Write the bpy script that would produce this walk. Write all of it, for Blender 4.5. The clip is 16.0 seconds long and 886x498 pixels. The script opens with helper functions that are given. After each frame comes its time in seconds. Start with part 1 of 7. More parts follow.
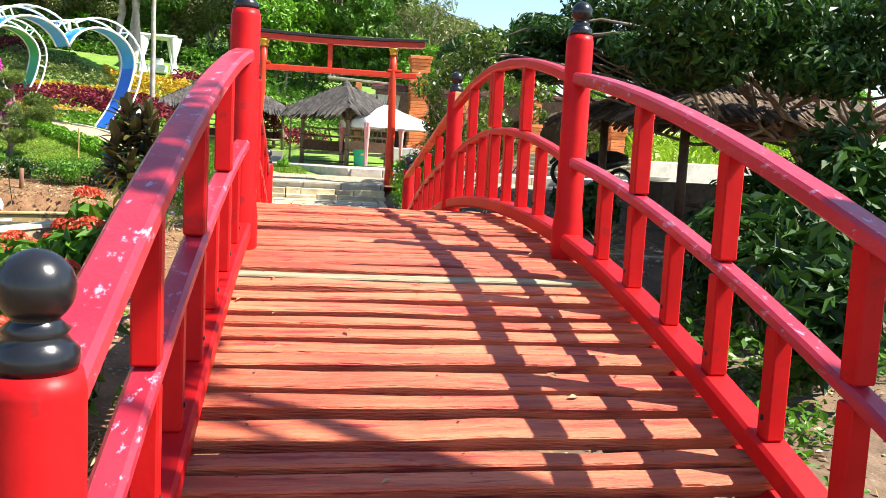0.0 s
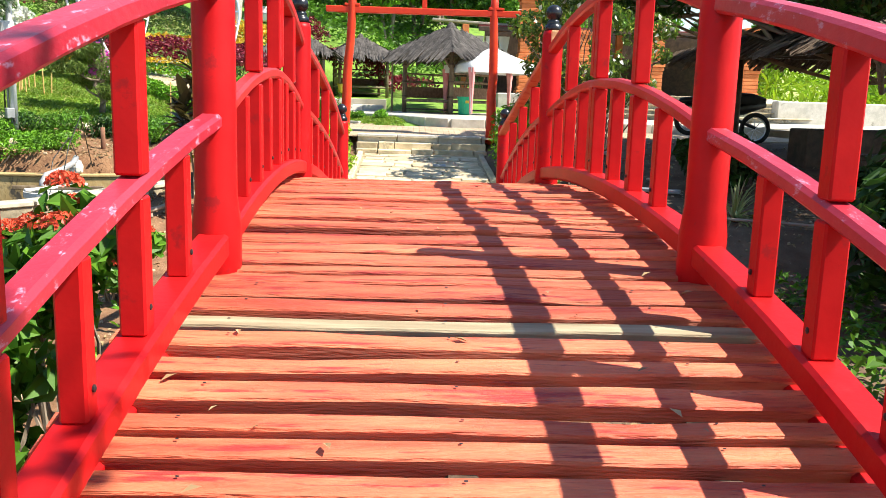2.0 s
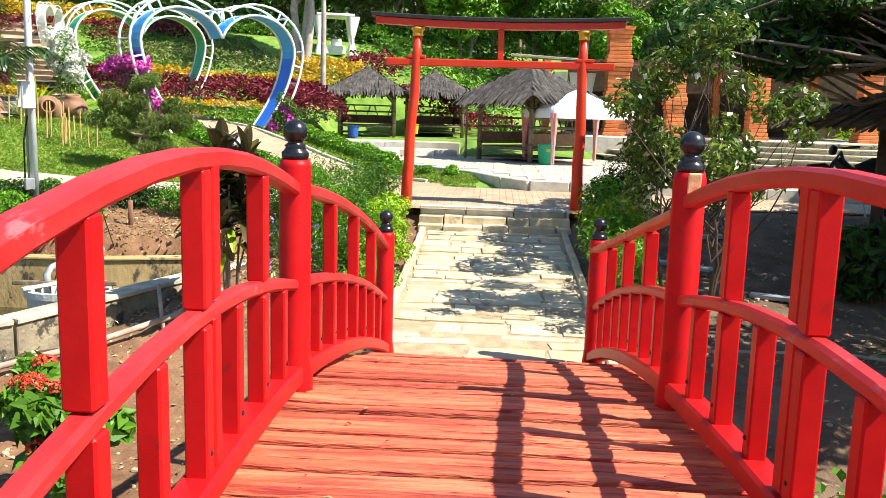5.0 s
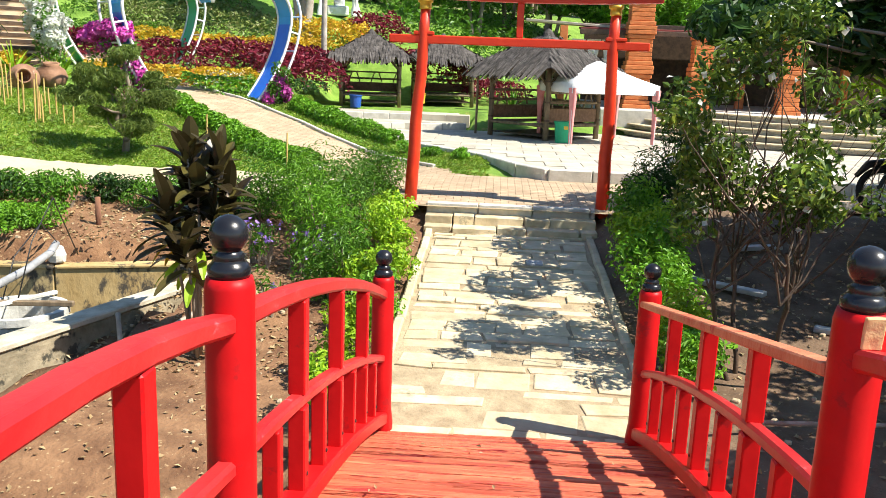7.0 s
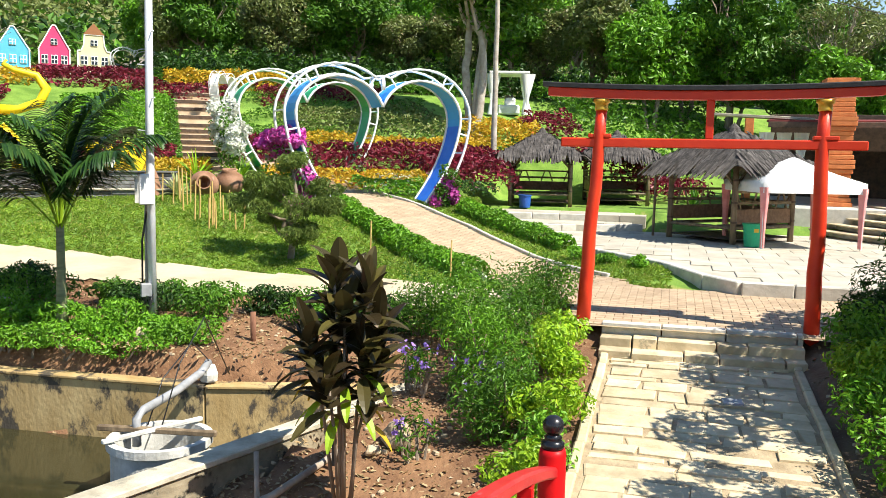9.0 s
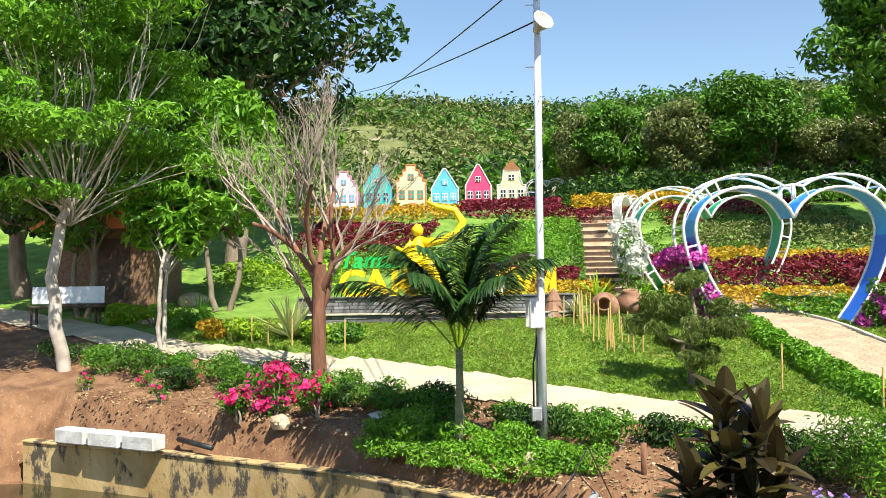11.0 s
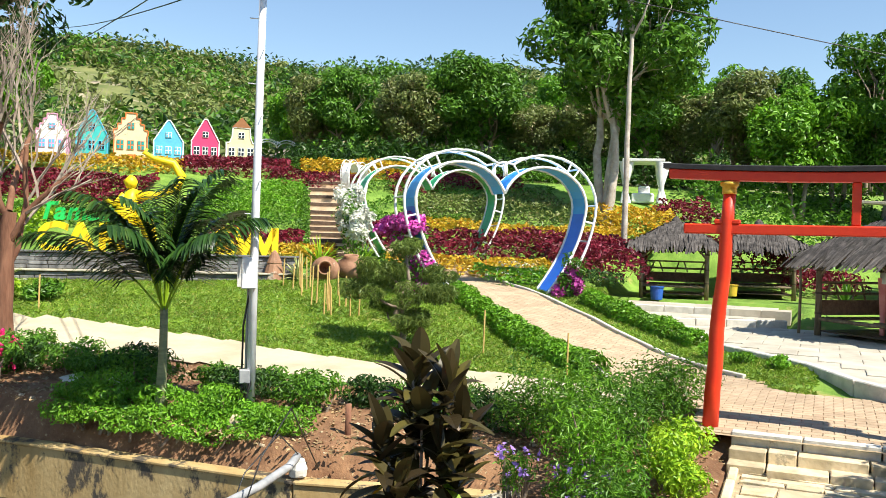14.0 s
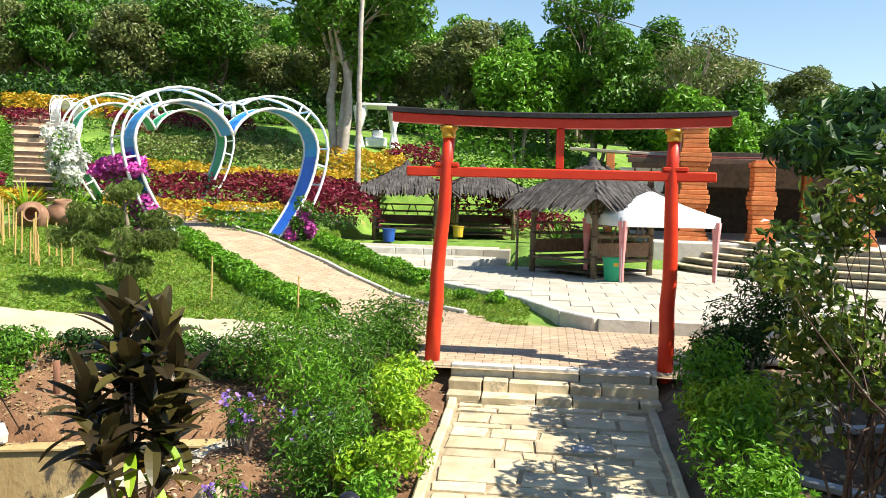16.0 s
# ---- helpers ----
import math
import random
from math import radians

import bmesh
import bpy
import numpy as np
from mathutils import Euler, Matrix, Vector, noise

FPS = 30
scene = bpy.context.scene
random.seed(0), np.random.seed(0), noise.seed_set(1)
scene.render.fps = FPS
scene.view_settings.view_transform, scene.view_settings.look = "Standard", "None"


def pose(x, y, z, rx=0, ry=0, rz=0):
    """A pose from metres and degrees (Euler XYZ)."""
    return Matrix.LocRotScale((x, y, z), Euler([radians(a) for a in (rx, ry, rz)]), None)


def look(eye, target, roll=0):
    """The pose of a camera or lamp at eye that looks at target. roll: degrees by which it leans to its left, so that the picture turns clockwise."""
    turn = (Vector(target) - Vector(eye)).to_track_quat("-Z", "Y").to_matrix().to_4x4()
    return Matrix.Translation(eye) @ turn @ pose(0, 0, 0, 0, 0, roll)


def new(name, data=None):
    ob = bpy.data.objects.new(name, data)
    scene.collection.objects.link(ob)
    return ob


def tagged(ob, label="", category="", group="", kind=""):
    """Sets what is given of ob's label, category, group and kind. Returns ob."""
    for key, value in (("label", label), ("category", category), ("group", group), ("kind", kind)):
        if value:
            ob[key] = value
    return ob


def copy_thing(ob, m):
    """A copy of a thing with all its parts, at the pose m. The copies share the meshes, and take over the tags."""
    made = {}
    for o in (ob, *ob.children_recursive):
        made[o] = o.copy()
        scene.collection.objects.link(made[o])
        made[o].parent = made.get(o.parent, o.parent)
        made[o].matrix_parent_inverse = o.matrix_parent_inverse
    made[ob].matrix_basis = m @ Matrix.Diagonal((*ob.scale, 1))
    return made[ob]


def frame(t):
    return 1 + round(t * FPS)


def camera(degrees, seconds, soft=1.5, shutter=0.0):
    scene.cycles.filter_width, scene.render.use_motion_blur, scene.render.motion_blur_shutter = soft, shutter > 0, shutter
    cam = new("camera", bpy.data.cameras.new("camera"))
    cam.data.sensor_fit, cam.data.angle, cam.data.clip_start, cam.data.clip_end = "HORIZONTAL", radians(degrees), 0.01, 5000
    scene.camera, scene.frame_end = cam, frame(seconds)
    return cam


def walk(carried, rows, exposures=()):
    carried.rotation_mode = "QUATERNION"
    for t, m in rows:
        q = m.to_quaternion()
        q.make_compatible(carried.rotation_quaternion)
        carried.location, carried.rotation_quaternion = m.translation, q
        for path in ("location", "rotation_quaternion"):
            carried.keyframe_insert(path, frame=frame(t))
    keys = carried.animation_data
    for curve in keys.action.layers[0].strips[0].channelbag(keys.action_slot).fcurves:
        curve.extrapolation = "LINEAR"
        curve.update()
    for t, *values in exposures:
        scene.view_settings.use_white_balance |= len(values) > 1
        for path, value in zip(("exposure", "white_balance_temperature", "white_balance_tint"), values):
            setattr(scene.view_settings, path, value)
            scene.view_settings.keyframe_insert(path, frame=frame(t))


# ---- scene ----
cam = camera(55.0, 16.0, soft=0.55)
PATH = [
    (0, (-0.538, -10.415, 1.209), (-0.19, -8.457, 1.001), 3.0),
    (0.5, (-0.385, -10.051, 1.225), (-0.077, -8.088, 1.002), 2.9),
    (1, (-0.276, -9.746, 1.227), (-0.024, -7.78, 0.962), 2.6),
    (1.5, (-0.159, -9.403, 1.335), (-0.029, -7.433, 1.014), 2.3),
    (2, (-0.134, -9.009, 1.329), (-0.055, -7.041, 0.979), 1.7),
    (2.5, (-0.157, -8.666, 1.574), (-0.136, -6.694, 1.24), 0.7),
    (3, (-0.096, -8.258, 1.67), (-0.153, -6.275, 1.411), 1.2),
    (3.5, (-0.057, -7.918, 1.766), (-0.159, -5.938, 1.505), 1.1),
    (4, (-0.044, -7.483, 1.936), (-0.178, -5.497, 1.743), 1.7),
    (4.2, (-0.026, -7.351, 1.949), (-0.16, -5.367, 1.734), 1.5),
    (6.3, (-0.091, -5.779, 2.292), (-0.154, -3.824, 1.875), 2.7),
    (6.5, (-0.101, -5.644, 2.343), (-0.182, -3.692, 1.914), 2.7),
    (7, (-0.18, -5.309, 2.385), (-0.295, -3.356, 1.971), 2.2),
    (7.5, (-0.249, -4.983, 2.452), (-0.409, -3.028, 2.057), 1.4),
    (8, (-0.241, -4.662, 2.455), (-0.559, -2.727, 2.059), 1.3),
    (8.5, (-0.265, -4.439, 2.487), (-0.713, -2.517, 2.162), 1.4),
    (9, (-0.335, -4.25, 2.533), (-0.85, -2.329, 2.32), 1.1),
    (9.5, (-0.338, -4.009, 2.555), (-1.074, -2.152, 2.466), -0.5),
    (10, (-0.31, -3.782, 2.569), (-1.359, -2.08, 2.53), -1.3),
    (10.2, (-0.323, -3.736, 2.557), (-1.475, -2.101, 2.536), -1.3),
    (12.3, (-0.204, -3.698, 2.54), (-1.608, -2.279, 2.669), -0.3),
    (12.5, (-0.195, -3.68, 2.536), (-1.512, -2.18, 2.66), 0.3),
    (13, (-0.179, -3.628, 2.516), (-1.377, -2.029, 2.588), 0.6),
    (13.5, (-0.205, -3.578, 2.509), (-1.237, -1.866, 2.541), 1.4),
    (14, (-0.205, -3.531, 2.503), (-1.031, -1.71, 2.491), 1.7),
    (14.5, (-0.186, -3.511, 2.494), (-0.843, -1.623, 2.445), 1.6),
    (15, (-0.148, -3.476, 2.485), (-0.669, -1.547, 2.408), 1.6),
    (15.5, (-0.12, -3.462, 2.481), (-0.502, -1.502, 2.376), 1.5),
    (16, (-0.085, -3.425, 2.483), (-0.325, -1.443, 2.358), 1.5),
]
walk(cam, [(t, look(eye, target, roll)) for t, eye, target, roll in PATH], [(0.0, 1.4), (0.5, 1.4), (2.0, 1.22), (3.5, 1.15), (6.5, 1.05), (9.5, 0.92), (12.5, 1.0), (14.5, 0.92), (16.0, 0.95)])

# world, sun, exposure
SUN_FROM = Vector((0.75, -0.2, 1.0)).normalized()
world = bpy.data.worlds.new("sky")
scene.world = world
world.use_nodes = True
wn = world.node_tree.nodes
sky = wn.new("ShaderNodeTexSky")
sky.sky_type = "NISHITA"
sky.sun_disc = False
sky.sun_elevation = math.asin(SUN_FROM.z)
sky.sun_rotation = math.atan2(SUN_FROM.x, SUN_FROM.y)
sky.air_density, sky.dust_density, sky.ozone_density = 1.2, 0.0, 3.0
world.node_tree.links.new(sky.outputs[0], wn["Background"].inputs[0])
wn["Background"].inputs[1].default_value = 0.09
sun_data = bpy.data.lights.new("sun", "SUN")
sun_data.energy, sun_data.angle, sun_data.color = 5.0, radians(0.5), (1.0, 0.945, 0.83)
sun = new("sun", sun_data)
sun.matrix_world = look(SUN_FROM * 60, (0, 0, 0))
scene.view_settings.exposure = 0.95


# ---- materials ----
def nodes_of(name):
    m = bpy.data.materials.new(name)
    m.use_nodes = True
    return m, m.node_tree.nodes, m.node_tree.links, m.node_tree.nodes["Principled BSDF"]


def paint(name, c1, c2, scale=6.0, rough=0.6, bump=0.15, bscale=70.0, rand=0.0, island=0.0, metal=0.0,
          c3=None, spot=0.62, sscale=3.0, stretch=(1, 1, 1), coords="Position", spec=0.4):
    """Two tones mixed by noise, a third in worn patches, fine relief; brightness varied per object or per island."""
    m, n, l, p = nodes_of(name)
    if coords == "Position":
        src = n.new("ShaderNodeNewGeometry").outputs["Position"]
    else:
        src = n.new("ShaderNodeTexCoord").outputs["Object"]
    mp = n.new("ShaderNodeMapping")
    mp.inputs["Scale"].default_value = stretch
    l.new(src, mp.inputs[0])
    a = n.new("ShaderNodeTexNoise")
    a.inputs["Scale"].default_value, a.inputs["Detail"].default_value, a.inputs["Roughness"].default_value = scale, 6, 0.6
    l.new(mp.outputs[0], a.inputs["Vector"])
    r = n.new("ShaderNodeValToRGB")
    r.color_ramp.elements[0].position, r.color_ramp.elements[1].position = 0.35, 0.65
    r.color_ramp.elements[0].color, r.color_ramp.elements[1].color = (*c1, 1), (*c2, 1)
    l.new(a.outputs[0], r.inputs[0])
    col = r.outputs[0]
    if c3:
        b = n.new("ShaderNodeTexNoise")
        b.inputs["Scale"].default_value, b.inputs["Detail"].default_value = sscale, 8
        b.inputs["Roughness"].default_value = 0.7
        l.new(mp.outputs[0], b.inputs["Vector"])
        rr = n.new("ShaderNodeValToRGB")
        rr.color_ramp.elements[0].position, rr.color_ramp.elements[1].position = spot, spot + 0.06
        l.new(b.outputs[0], rr.inputs[0])
        mx = n.new("ShaderNodeMixRGB")
        l.new(rr.outputs[0], mx.inputs[0])
        l.new(col, mx.inputs[1])
        mx.inputs[2].default_value = (*c3, 1)
        col = mx.outputs[0]
    if rand or island:
        source = n.new("ShaderNodeObjectInfo").outputs["Random"] if rand else n.new("ShaderNodeNewGeometry").outputs["Random Per Island"]
        k = rand or island
        mr = n.new("ShaderNodeMapRange")
        mr.inputs["To Min"].default_value, mr.inputs["To Max"].default_value = 1 - k, 1 + k
        l.new(source, mr.inputs[0])
        hs = n.new("ShaderNodeHueSaturation")
        l.new(mr.outputs[0], hs.inputs["Value"])
        l.new(col, hs.inputs["Color"])
        col = hs.outputs[0]
    l.new(col, p.inputs["Base Color"])
    p.inputs["Roughness"].default_value, p.inputs["Metallic"].default_value = rough, metal
    p.inputs["Specular IOR Level"].default_value = spec
    if bump:
        c = n.new("ShaderNodeTexNoise")
        c.inputs["Scale"].default_value, c.inputs["Detail"].default_value = bscale, 5
        l.new(mp.outputs[0], c.inputs["Vector"])
        bp = n.new("ShaderNodeBump")
        bp.inputs["Strength"].default_value, bp.inputs["Distance"].default_value = bump, 0.02
        l.new(c.outputs[0], bp.inputs["Height"])
        l.new(bp.outputs[0], p.inputs["Normal"])
    return m


def leafy(name, c1, c2, c3=None, through_light=0.28, rough=0.45):
    """Leaves: each one its own tone between two or three colours, partly lit through."""
    m, n, l, p = nodes_of(name)
    g = n.new("ShaderNodeNewGeometry")
    r = n.new("ShaderNodeValToRGB")
    r.color_ramp.elements[0].color, r.color_ramp.elements[1].color = (*c1, 1), (*c2, 1)
    if c3:
        e = r.color_ramp.elements.new(0.88)
        e.color = (*c2, 1)
        r.color_ramp.elements[2].color = (*c3, 1)
    l.new(g.outputs["Random Per Island"], r.inputs[0])
    nz = n.new("ShaderNodeTexNoise")
    nz.inputs["Scale"].default_value, nz.inputs["Detail"].default_value = 1.3, 3
    l.new(g.outputs["Position"], nz.inputs["Vector"])
    mr = n.new("ShaderNodeMapRange")
    mr.inputs["From Min"].default_value, mr.inputs["From Max"].default_value = 0.3, 0.7
    mr.inputs["To Min"].default_value, mr.inputs["To Max"].default_value = 0.7, 1.25
    l.new(nz.outputs[0], mr.inputs[0])
    hs = n.new("ShaderNodeHueSaturation")
    l.new(mr.outputs[0], hs.inputs["Value"])
    l.new(r.outputs[0], hs.inputs["Color"])
    l.new(hs.outputs[0], p.inputs["Base Color"])
    p.inputs["Roughness"].default_value = rough
    p.inputs["Specular IOR Level"].default_value = 0.35
    t = n.new("ShaderNodeBsdfTranslucent")
    l.new(hs.outputs[0], t.inputs[0])
    mix = n.new("ShaderNodeMixShader")
    mix.inputs[0].default_value = through_light
    l.new(p.outputs[0], mix.inputs[1])
    l.new(t.outputs[0], mix.inputs[2])
    l.new(mix.outputs[0], n["Material Output"].inputs[0])
    return m


RED = paint("red_paint", (0.44, 0.006, 0.008), (0.54, 0.010, 0.011), 5, 0.42, 0.04, 60, c3=(0.33, 0.012, 0.014), spot=0.60, sscale=7, spec=0.16)
# Faded, flaking red; the purple cast is sky reflection put into the paint.
RED_RAIL = paint("faded_red_paint_sky_tinted", (0.36, 0.016, 0.035), (0.48, 0.03, 0.05), 4, 0.36, 0.10, 50, c3=(0.46, 0.26, 0.36), spot=0.585, sscale=26, stretch=(1, 0.45, 1), spec=0.5)
RED_TOP = paint("sun_worn_red_paint", (0.45, 0.012, 0.015), (0.52, 0.030, 0.030), 6, 0.42, 0.08, 50, c3=(0.46, 0.10, 0.11), spot=0.60, sscale=14, stretch=(1, 0.4, 1), spec=0.25)
DECK = paint("deck_red_stain", (0.46, 0.068, 0.034), (0.72, 0.195, 0.092), 3, 0.55, 0.7, 26, rand=0.24, c3=(0.36, 0.035, 0.028), spot=0.55, sscale=5, stretch=(0.5, 5, 5))
ORANGE_RAIL = paint("worn_orange_board", (0.50, 0.13, 0.06), (0.62, 0.24, 0.12), 5, 0.6, 0.3, 40, c3=(0.48, 0.05, 0.03), spot=0.56, sscale=6)
PALE_PLANK = paint("weathered_bare_plank", (0.22, 0.17, 0.10), (0.40, 0.33, 0.21), 4, 0.75, 0.35, 30, stretch=(0.5, 6, 6))
BLACK_GLOSS = paint("black_gloss_paint", (0.008, 0.008, 0.010), (0.016, 0.016, 0.018), 6, 0.26, 0.05, 40, spec=0.5)
TORII_RED = paint("torii_orange_red", (0.66, 0.03, 0.008), (0.74, 0.052, 0.012), 4, 0.45, 0.15, 40, c3=(0.45, 0.02, 0.01), spot=0.66, sscale=6)
TORII_DARK = paint("torii_shaded_red", (0.46, 0.016, 0.012), (0.58, 0.03, 0.014), 7, 0.45, 0.2, 40)
BLACK_WOOD = paint("black_wood_cap", (0.012, 0.012, 0.012), (0.03, 0.028, 0.026), 8, 0.55, 0.25, 40)
GOLD = paint("gold_paint", (0.62, 0.33, 0.03), (0.75, 0.45, 0.06), 12, 0.35, 0.1, 60, metal=0.4)
BARE_WOOD = paint("bare_broken_wood", (0.62, 0.38, 0.16), (0.72, 0.50, 0.25), 9, 0.7, 0.3, 40)
SLAB = paint("pale_limestone", (0.44, 0.355, 0.215), (0.64, 0.53, 0.35), 4, 0.75, 0.35, 24, rand=0.2, c3=(0.34, 0.29, 0.20), spot=0.6, sscale=3)
JOINT = paint("path_joint_soil", (0.28, 0.21, 0.125), (0.44, 0.35, 0.22), 6, 0.9, 0.5, 40, c3=(0.14, 0.14, 0.05), spot=0.64)
PAVER = paint("sand_paver", (0.36, 0.26, 0.165), (0.47, 0.35, 0.23), 3, 0.8, 0.25, 50, rand=0.1)
PAVER_FAR = paint("sand_paver_joined", (0.36, 0.26, 0.165), (0.47, 0.35, 0.23), 3, 0.8, 0.25, 50, island=0.1)
PLAZA = paint("plaza_stone", (0.37, 0.33, 0.26), (0.50, 0.455, 0.365), 2, 0.75, 0.25, 30, island=0.1, c3=(0.44, 0.42, 0.37), spot=0.62, sscale=2)
PLAZA_NEAR = paint("plaza_stone_near", (0.37, 0.33, 0.26), (0.50, 0.455, 0.365), 2, 0.75, 0.25, 30, rand=0.1, c3=(0.40, 0.37, 0.31), spot=0.62, sscale=2)
KERB = paint("kerb_concrete", (0.44, 0.42, 0.36), (0.60, 0.57, 0.50), 5, 0.85, 0.35, 30, rand=0.12, c3=(0.25, 0.24, 0.2), spot=0.63)
SAND = paint("pale_concrete_path", (0.40, 0.33, 0.22), (0.52, 0.44, 0.31), 1.5, 0.85, 0.25, 30, c3=(0.48, 0.41, 0.29), spot=0.62, sscale=1.5)
CONCRETE = paint("stained_concrete_wall", (0.34, 0.22, 0.08), (0.54, 0.40, 0.19), 1.6, 0.85, 0.4, 25, c3=(0.075, 0.062, 0.045), spot=0.515, sscale=2.2, stretch=(1, 1, 0.6))
COPING = paint("pale_concrete_coping", (0.34, 0.30, 0.22), (0.54, 0.49, 0.38), 4, 0.85, 0.35, 30, c3=(0.28, 0.26, 0.2), spot=0.6)
MOSSY = paint("mossy_stained_concrete", (0.15, 0.125, 0.08), (0.36, 0.30, 0.20), 2.5, 0.9, 0.6, 20, c3=(0.06, 0.055, 0.04), spot=0.55, sscale=4)
WHITE_CEMENT = paint("white_cement", (0.42, 0.41, 0.37), (0.64, 0.63, 0.58), 5, 0.8, 0.3, 30, c3=(0.45, 0.43, 0.38), spot=0.62)
SOIL = paint("red_brown_soil", (0.13, 0.062, 0.03), (0.26, 0.14, 0.07), 3.0, 0.95, 0.9, 26, c3=(0.40, 0.28, 0.15), spot=0.6, sscale=22)
# Browner soil than SOIL, with the trees' shade put into its colour.
SHADE_TONED_SOIL = paint("shade_toned_garden_soil", (0.10, 0.06, 0.035), (0.20, 0.13, 0.08), 2.5, 0.95, 0.9, 24, c3=(0.26, 0.20, 0.13), spot=0.61, sscale=18)
LAWN = paint("lawn_grass", (0.10, 0.20, 0.020), (0.20, 0.33, 0.045), 2.0, 0.9, 0.8, 90, c3=(0.30, 0.30, 0.08), spot=0.60, sscale=1.2)
SCRUB = paint("hill_scrub_ground", (0.09, 0.115, 0.03), (0.19, 0.20, 0.065), 0.25, 0.95, 0.8, 2, c3=(0.34, 0.28, 0.19), spot=0.56, sscale=0.28)
FIELD = paint("far_field", (0.20, 0.26, 0.07), (0.30, 0.33, 0.10), 0.08, 0.95, 0.3, 2)
WATER_M, _n, _l, _p = nodes_of("pond_water")
_p.inputs["Base Color"].default_value = (0.035, 0.032, 0.014, 1)
_p.inputs["Roughness"].default_value = 0.08
WHITE_PAINT = paint("white_paint", (0.72, 0.72, 0.72), (0.84, 0.84, 0.84), 6, 0.4, 0.08, 60)
BLUE = paint("blue_panel", (0.014, 0.14, 0.70), (0.02, 0.18, 0.80), 3, 0.4, 0.08, 50)
SKYBLUE = paint("light_blue_panel", (0.03, 0.32, 0.78), (0.04, 0.38, 0.84), 3, 0.4, 0.08, 50)
GREEN_PANEL = paint("green_panel", (0.015, 0.42, 0.16), (0.03, 0.50, 0.20), 3, 0.4, 0.08, 50)
THATCH = paint("grey_thatch", (0.045, 0.039, 0.035), (0.12, 0.105, 0.095), 6, 0.95, 0.7, 60, island=0.35)
DARK_THATCH = paint("brown_thatch", (0.07, 0.045, 0.03), (0.17, 0.12, 0.08), 6, 0.95, 0.7, 60, island=0.35)
BAMBOO = paint("weathered_bamboo", (0.11, 0.075, 0.042), (0.26, 0.19, 0.115), 8, 0.6, 0.25, 50, stretch=(1, 1, 0.3))
DARK_WOOD = paint("dark_timber", (0.045, 0.028, 0.017), (0.10, 0.062, 0.038), 7, 0.6, 0.3, 50)
CARVED = paint("carved_brown_panel", (0.14, 0.075, 0.04), (0.24, 0.14, 0.08), 14, 0.6, 0.6, 30)
STAKE = paint("yellow_bamboo_stake", (0.46, 0.30, 0.09), (0.62, 0.43, 0.16), 8, 0.6, 0.2, 50)
BARK = paint("grey_bark", (0.16, 0.12, 0.085), (0.30, 0.24, 0.18), 6, 0.9, 0.7, 26, stretch=(1, 1, 0.3))
PALE_BARK = paint("pale_bark", (0.34, 0.29, 0.23), (0.52, 0.47, 0.40), 4, 0.85, 0.5, 24, c3=(0.2, 0.17, 0.13), spot=0.62)
RED_BARK = paint("reddish_dead_bark", (0.13, 0.055, 0.03), (0.27, 0.13, 0.075), 6, 0.9, 0.8, 22, stretch=(1, 1, 0.25))
DRY_TWIG = paint("dry_grey_twig", (0.26, 0.20, 0.15), (0.42, 0.35, 0.28), 6, 0.9, 0.3, 30)
STEEL = paint("galvanised_steel", (0.62, 0.63, 0.64), (0.76, 0.77, 0.78), 6, 0.45, 0.1, 50, metal=0.15)
BLACK_PLASTIC = paint("black_plastic", (0.012, 0.012, 0.013), (0.03, 0.03, 0.03), 8, 0.4, 0.1, 50)
GREY_PIPE = paint("grey_plastic_pipe", (0.24, 0.245, 0.25), (0.36, 0.365, 0.37), 6, 0.45, 0.1, 50)
BIN_GREEN = paint("green_plastic", (0.005, 0.30, 0.14), (0.01, 0.38, 0.19), 5, 0.4, 0.06, 40)
BUCKET_BLUE = paint("blue_plastic", (0.02, 0.08, 0.36), (0.03, 0.12, 0.45), 5, 0.4, 0.06, 40)
BUCKET_YELLOW = paint("yellow_plastic", (0.55, 0.36, 0.03), (0.66, 0.45, 0.05), 5, 0.4, 0.06, 40)
WHITE_CLOTH = paint("white_canvas", (0.72, 0.72, 0.70), (0.82, 0.82, 0.80), 3, 0.9, 0.2, 60)
PINK_CLOTH = paint("faded_pink_cloth", (0.58, 0.20, 0.20), (0.70, 0.32, 0.30), 4, 0.9, 0.3, 40)
SLATE = paint("grey_stacked_slate", (0.10, 0.10, 0.10), (0.22, 0.22, 0.215), 6, 0.8, 0.6, 30, rand=0.3)
YELLOW_LETTER = paint("yellow_letter_paint", (0.80, 0.55, 0.01), (0.88, 0.64, 0.015), 3, 0.45, 0.05, 40)
GREEN_LETTER = paint("green_letter_paint", (0.01, 0.42, 0.07), (0.02, 0.5, 0.1), 3, 0.45, 0.05, 40)
TERRACOTTA = paint("terracotta_jar", (0.22, 0.11, 0.06), (0.36, 0.20, 0.12), 4, 0.8, 0.3, 30, c3=(0.42, 0.36, 0.28), spot=0.6)
BRICK_ORANGE = paint("orange_brick", (0.52, 0.15, 0.045), (0.66, 0.22, 0.07), 5, 0.85, 0.4, 30, rand=0.12)
ROOF_RED = paint("dark_red_roof", (0.13, 0.022, 0.02), (0.20, 0.035, 0.03), 4, 0.7, 0.4, 20, island=0.15)
RUBBER = paint("black_rubber", (0.012, 0.012, 0.012), (0.025, 0.025, 0.025), 8, 0.8, 0.2, 50)
ROCK = paint("tan_rock", (0.34, 0.25, 0.15), (0.55, 0.44, 0.30), 3, 0.9, 0.6, 16)
GREY_ROCK = paint("grey_limestone_cliff", (0.13, 0.115, 0.095), (0.40, 0.35, 0.28), 0.7, 0.95, 0.9, 2)
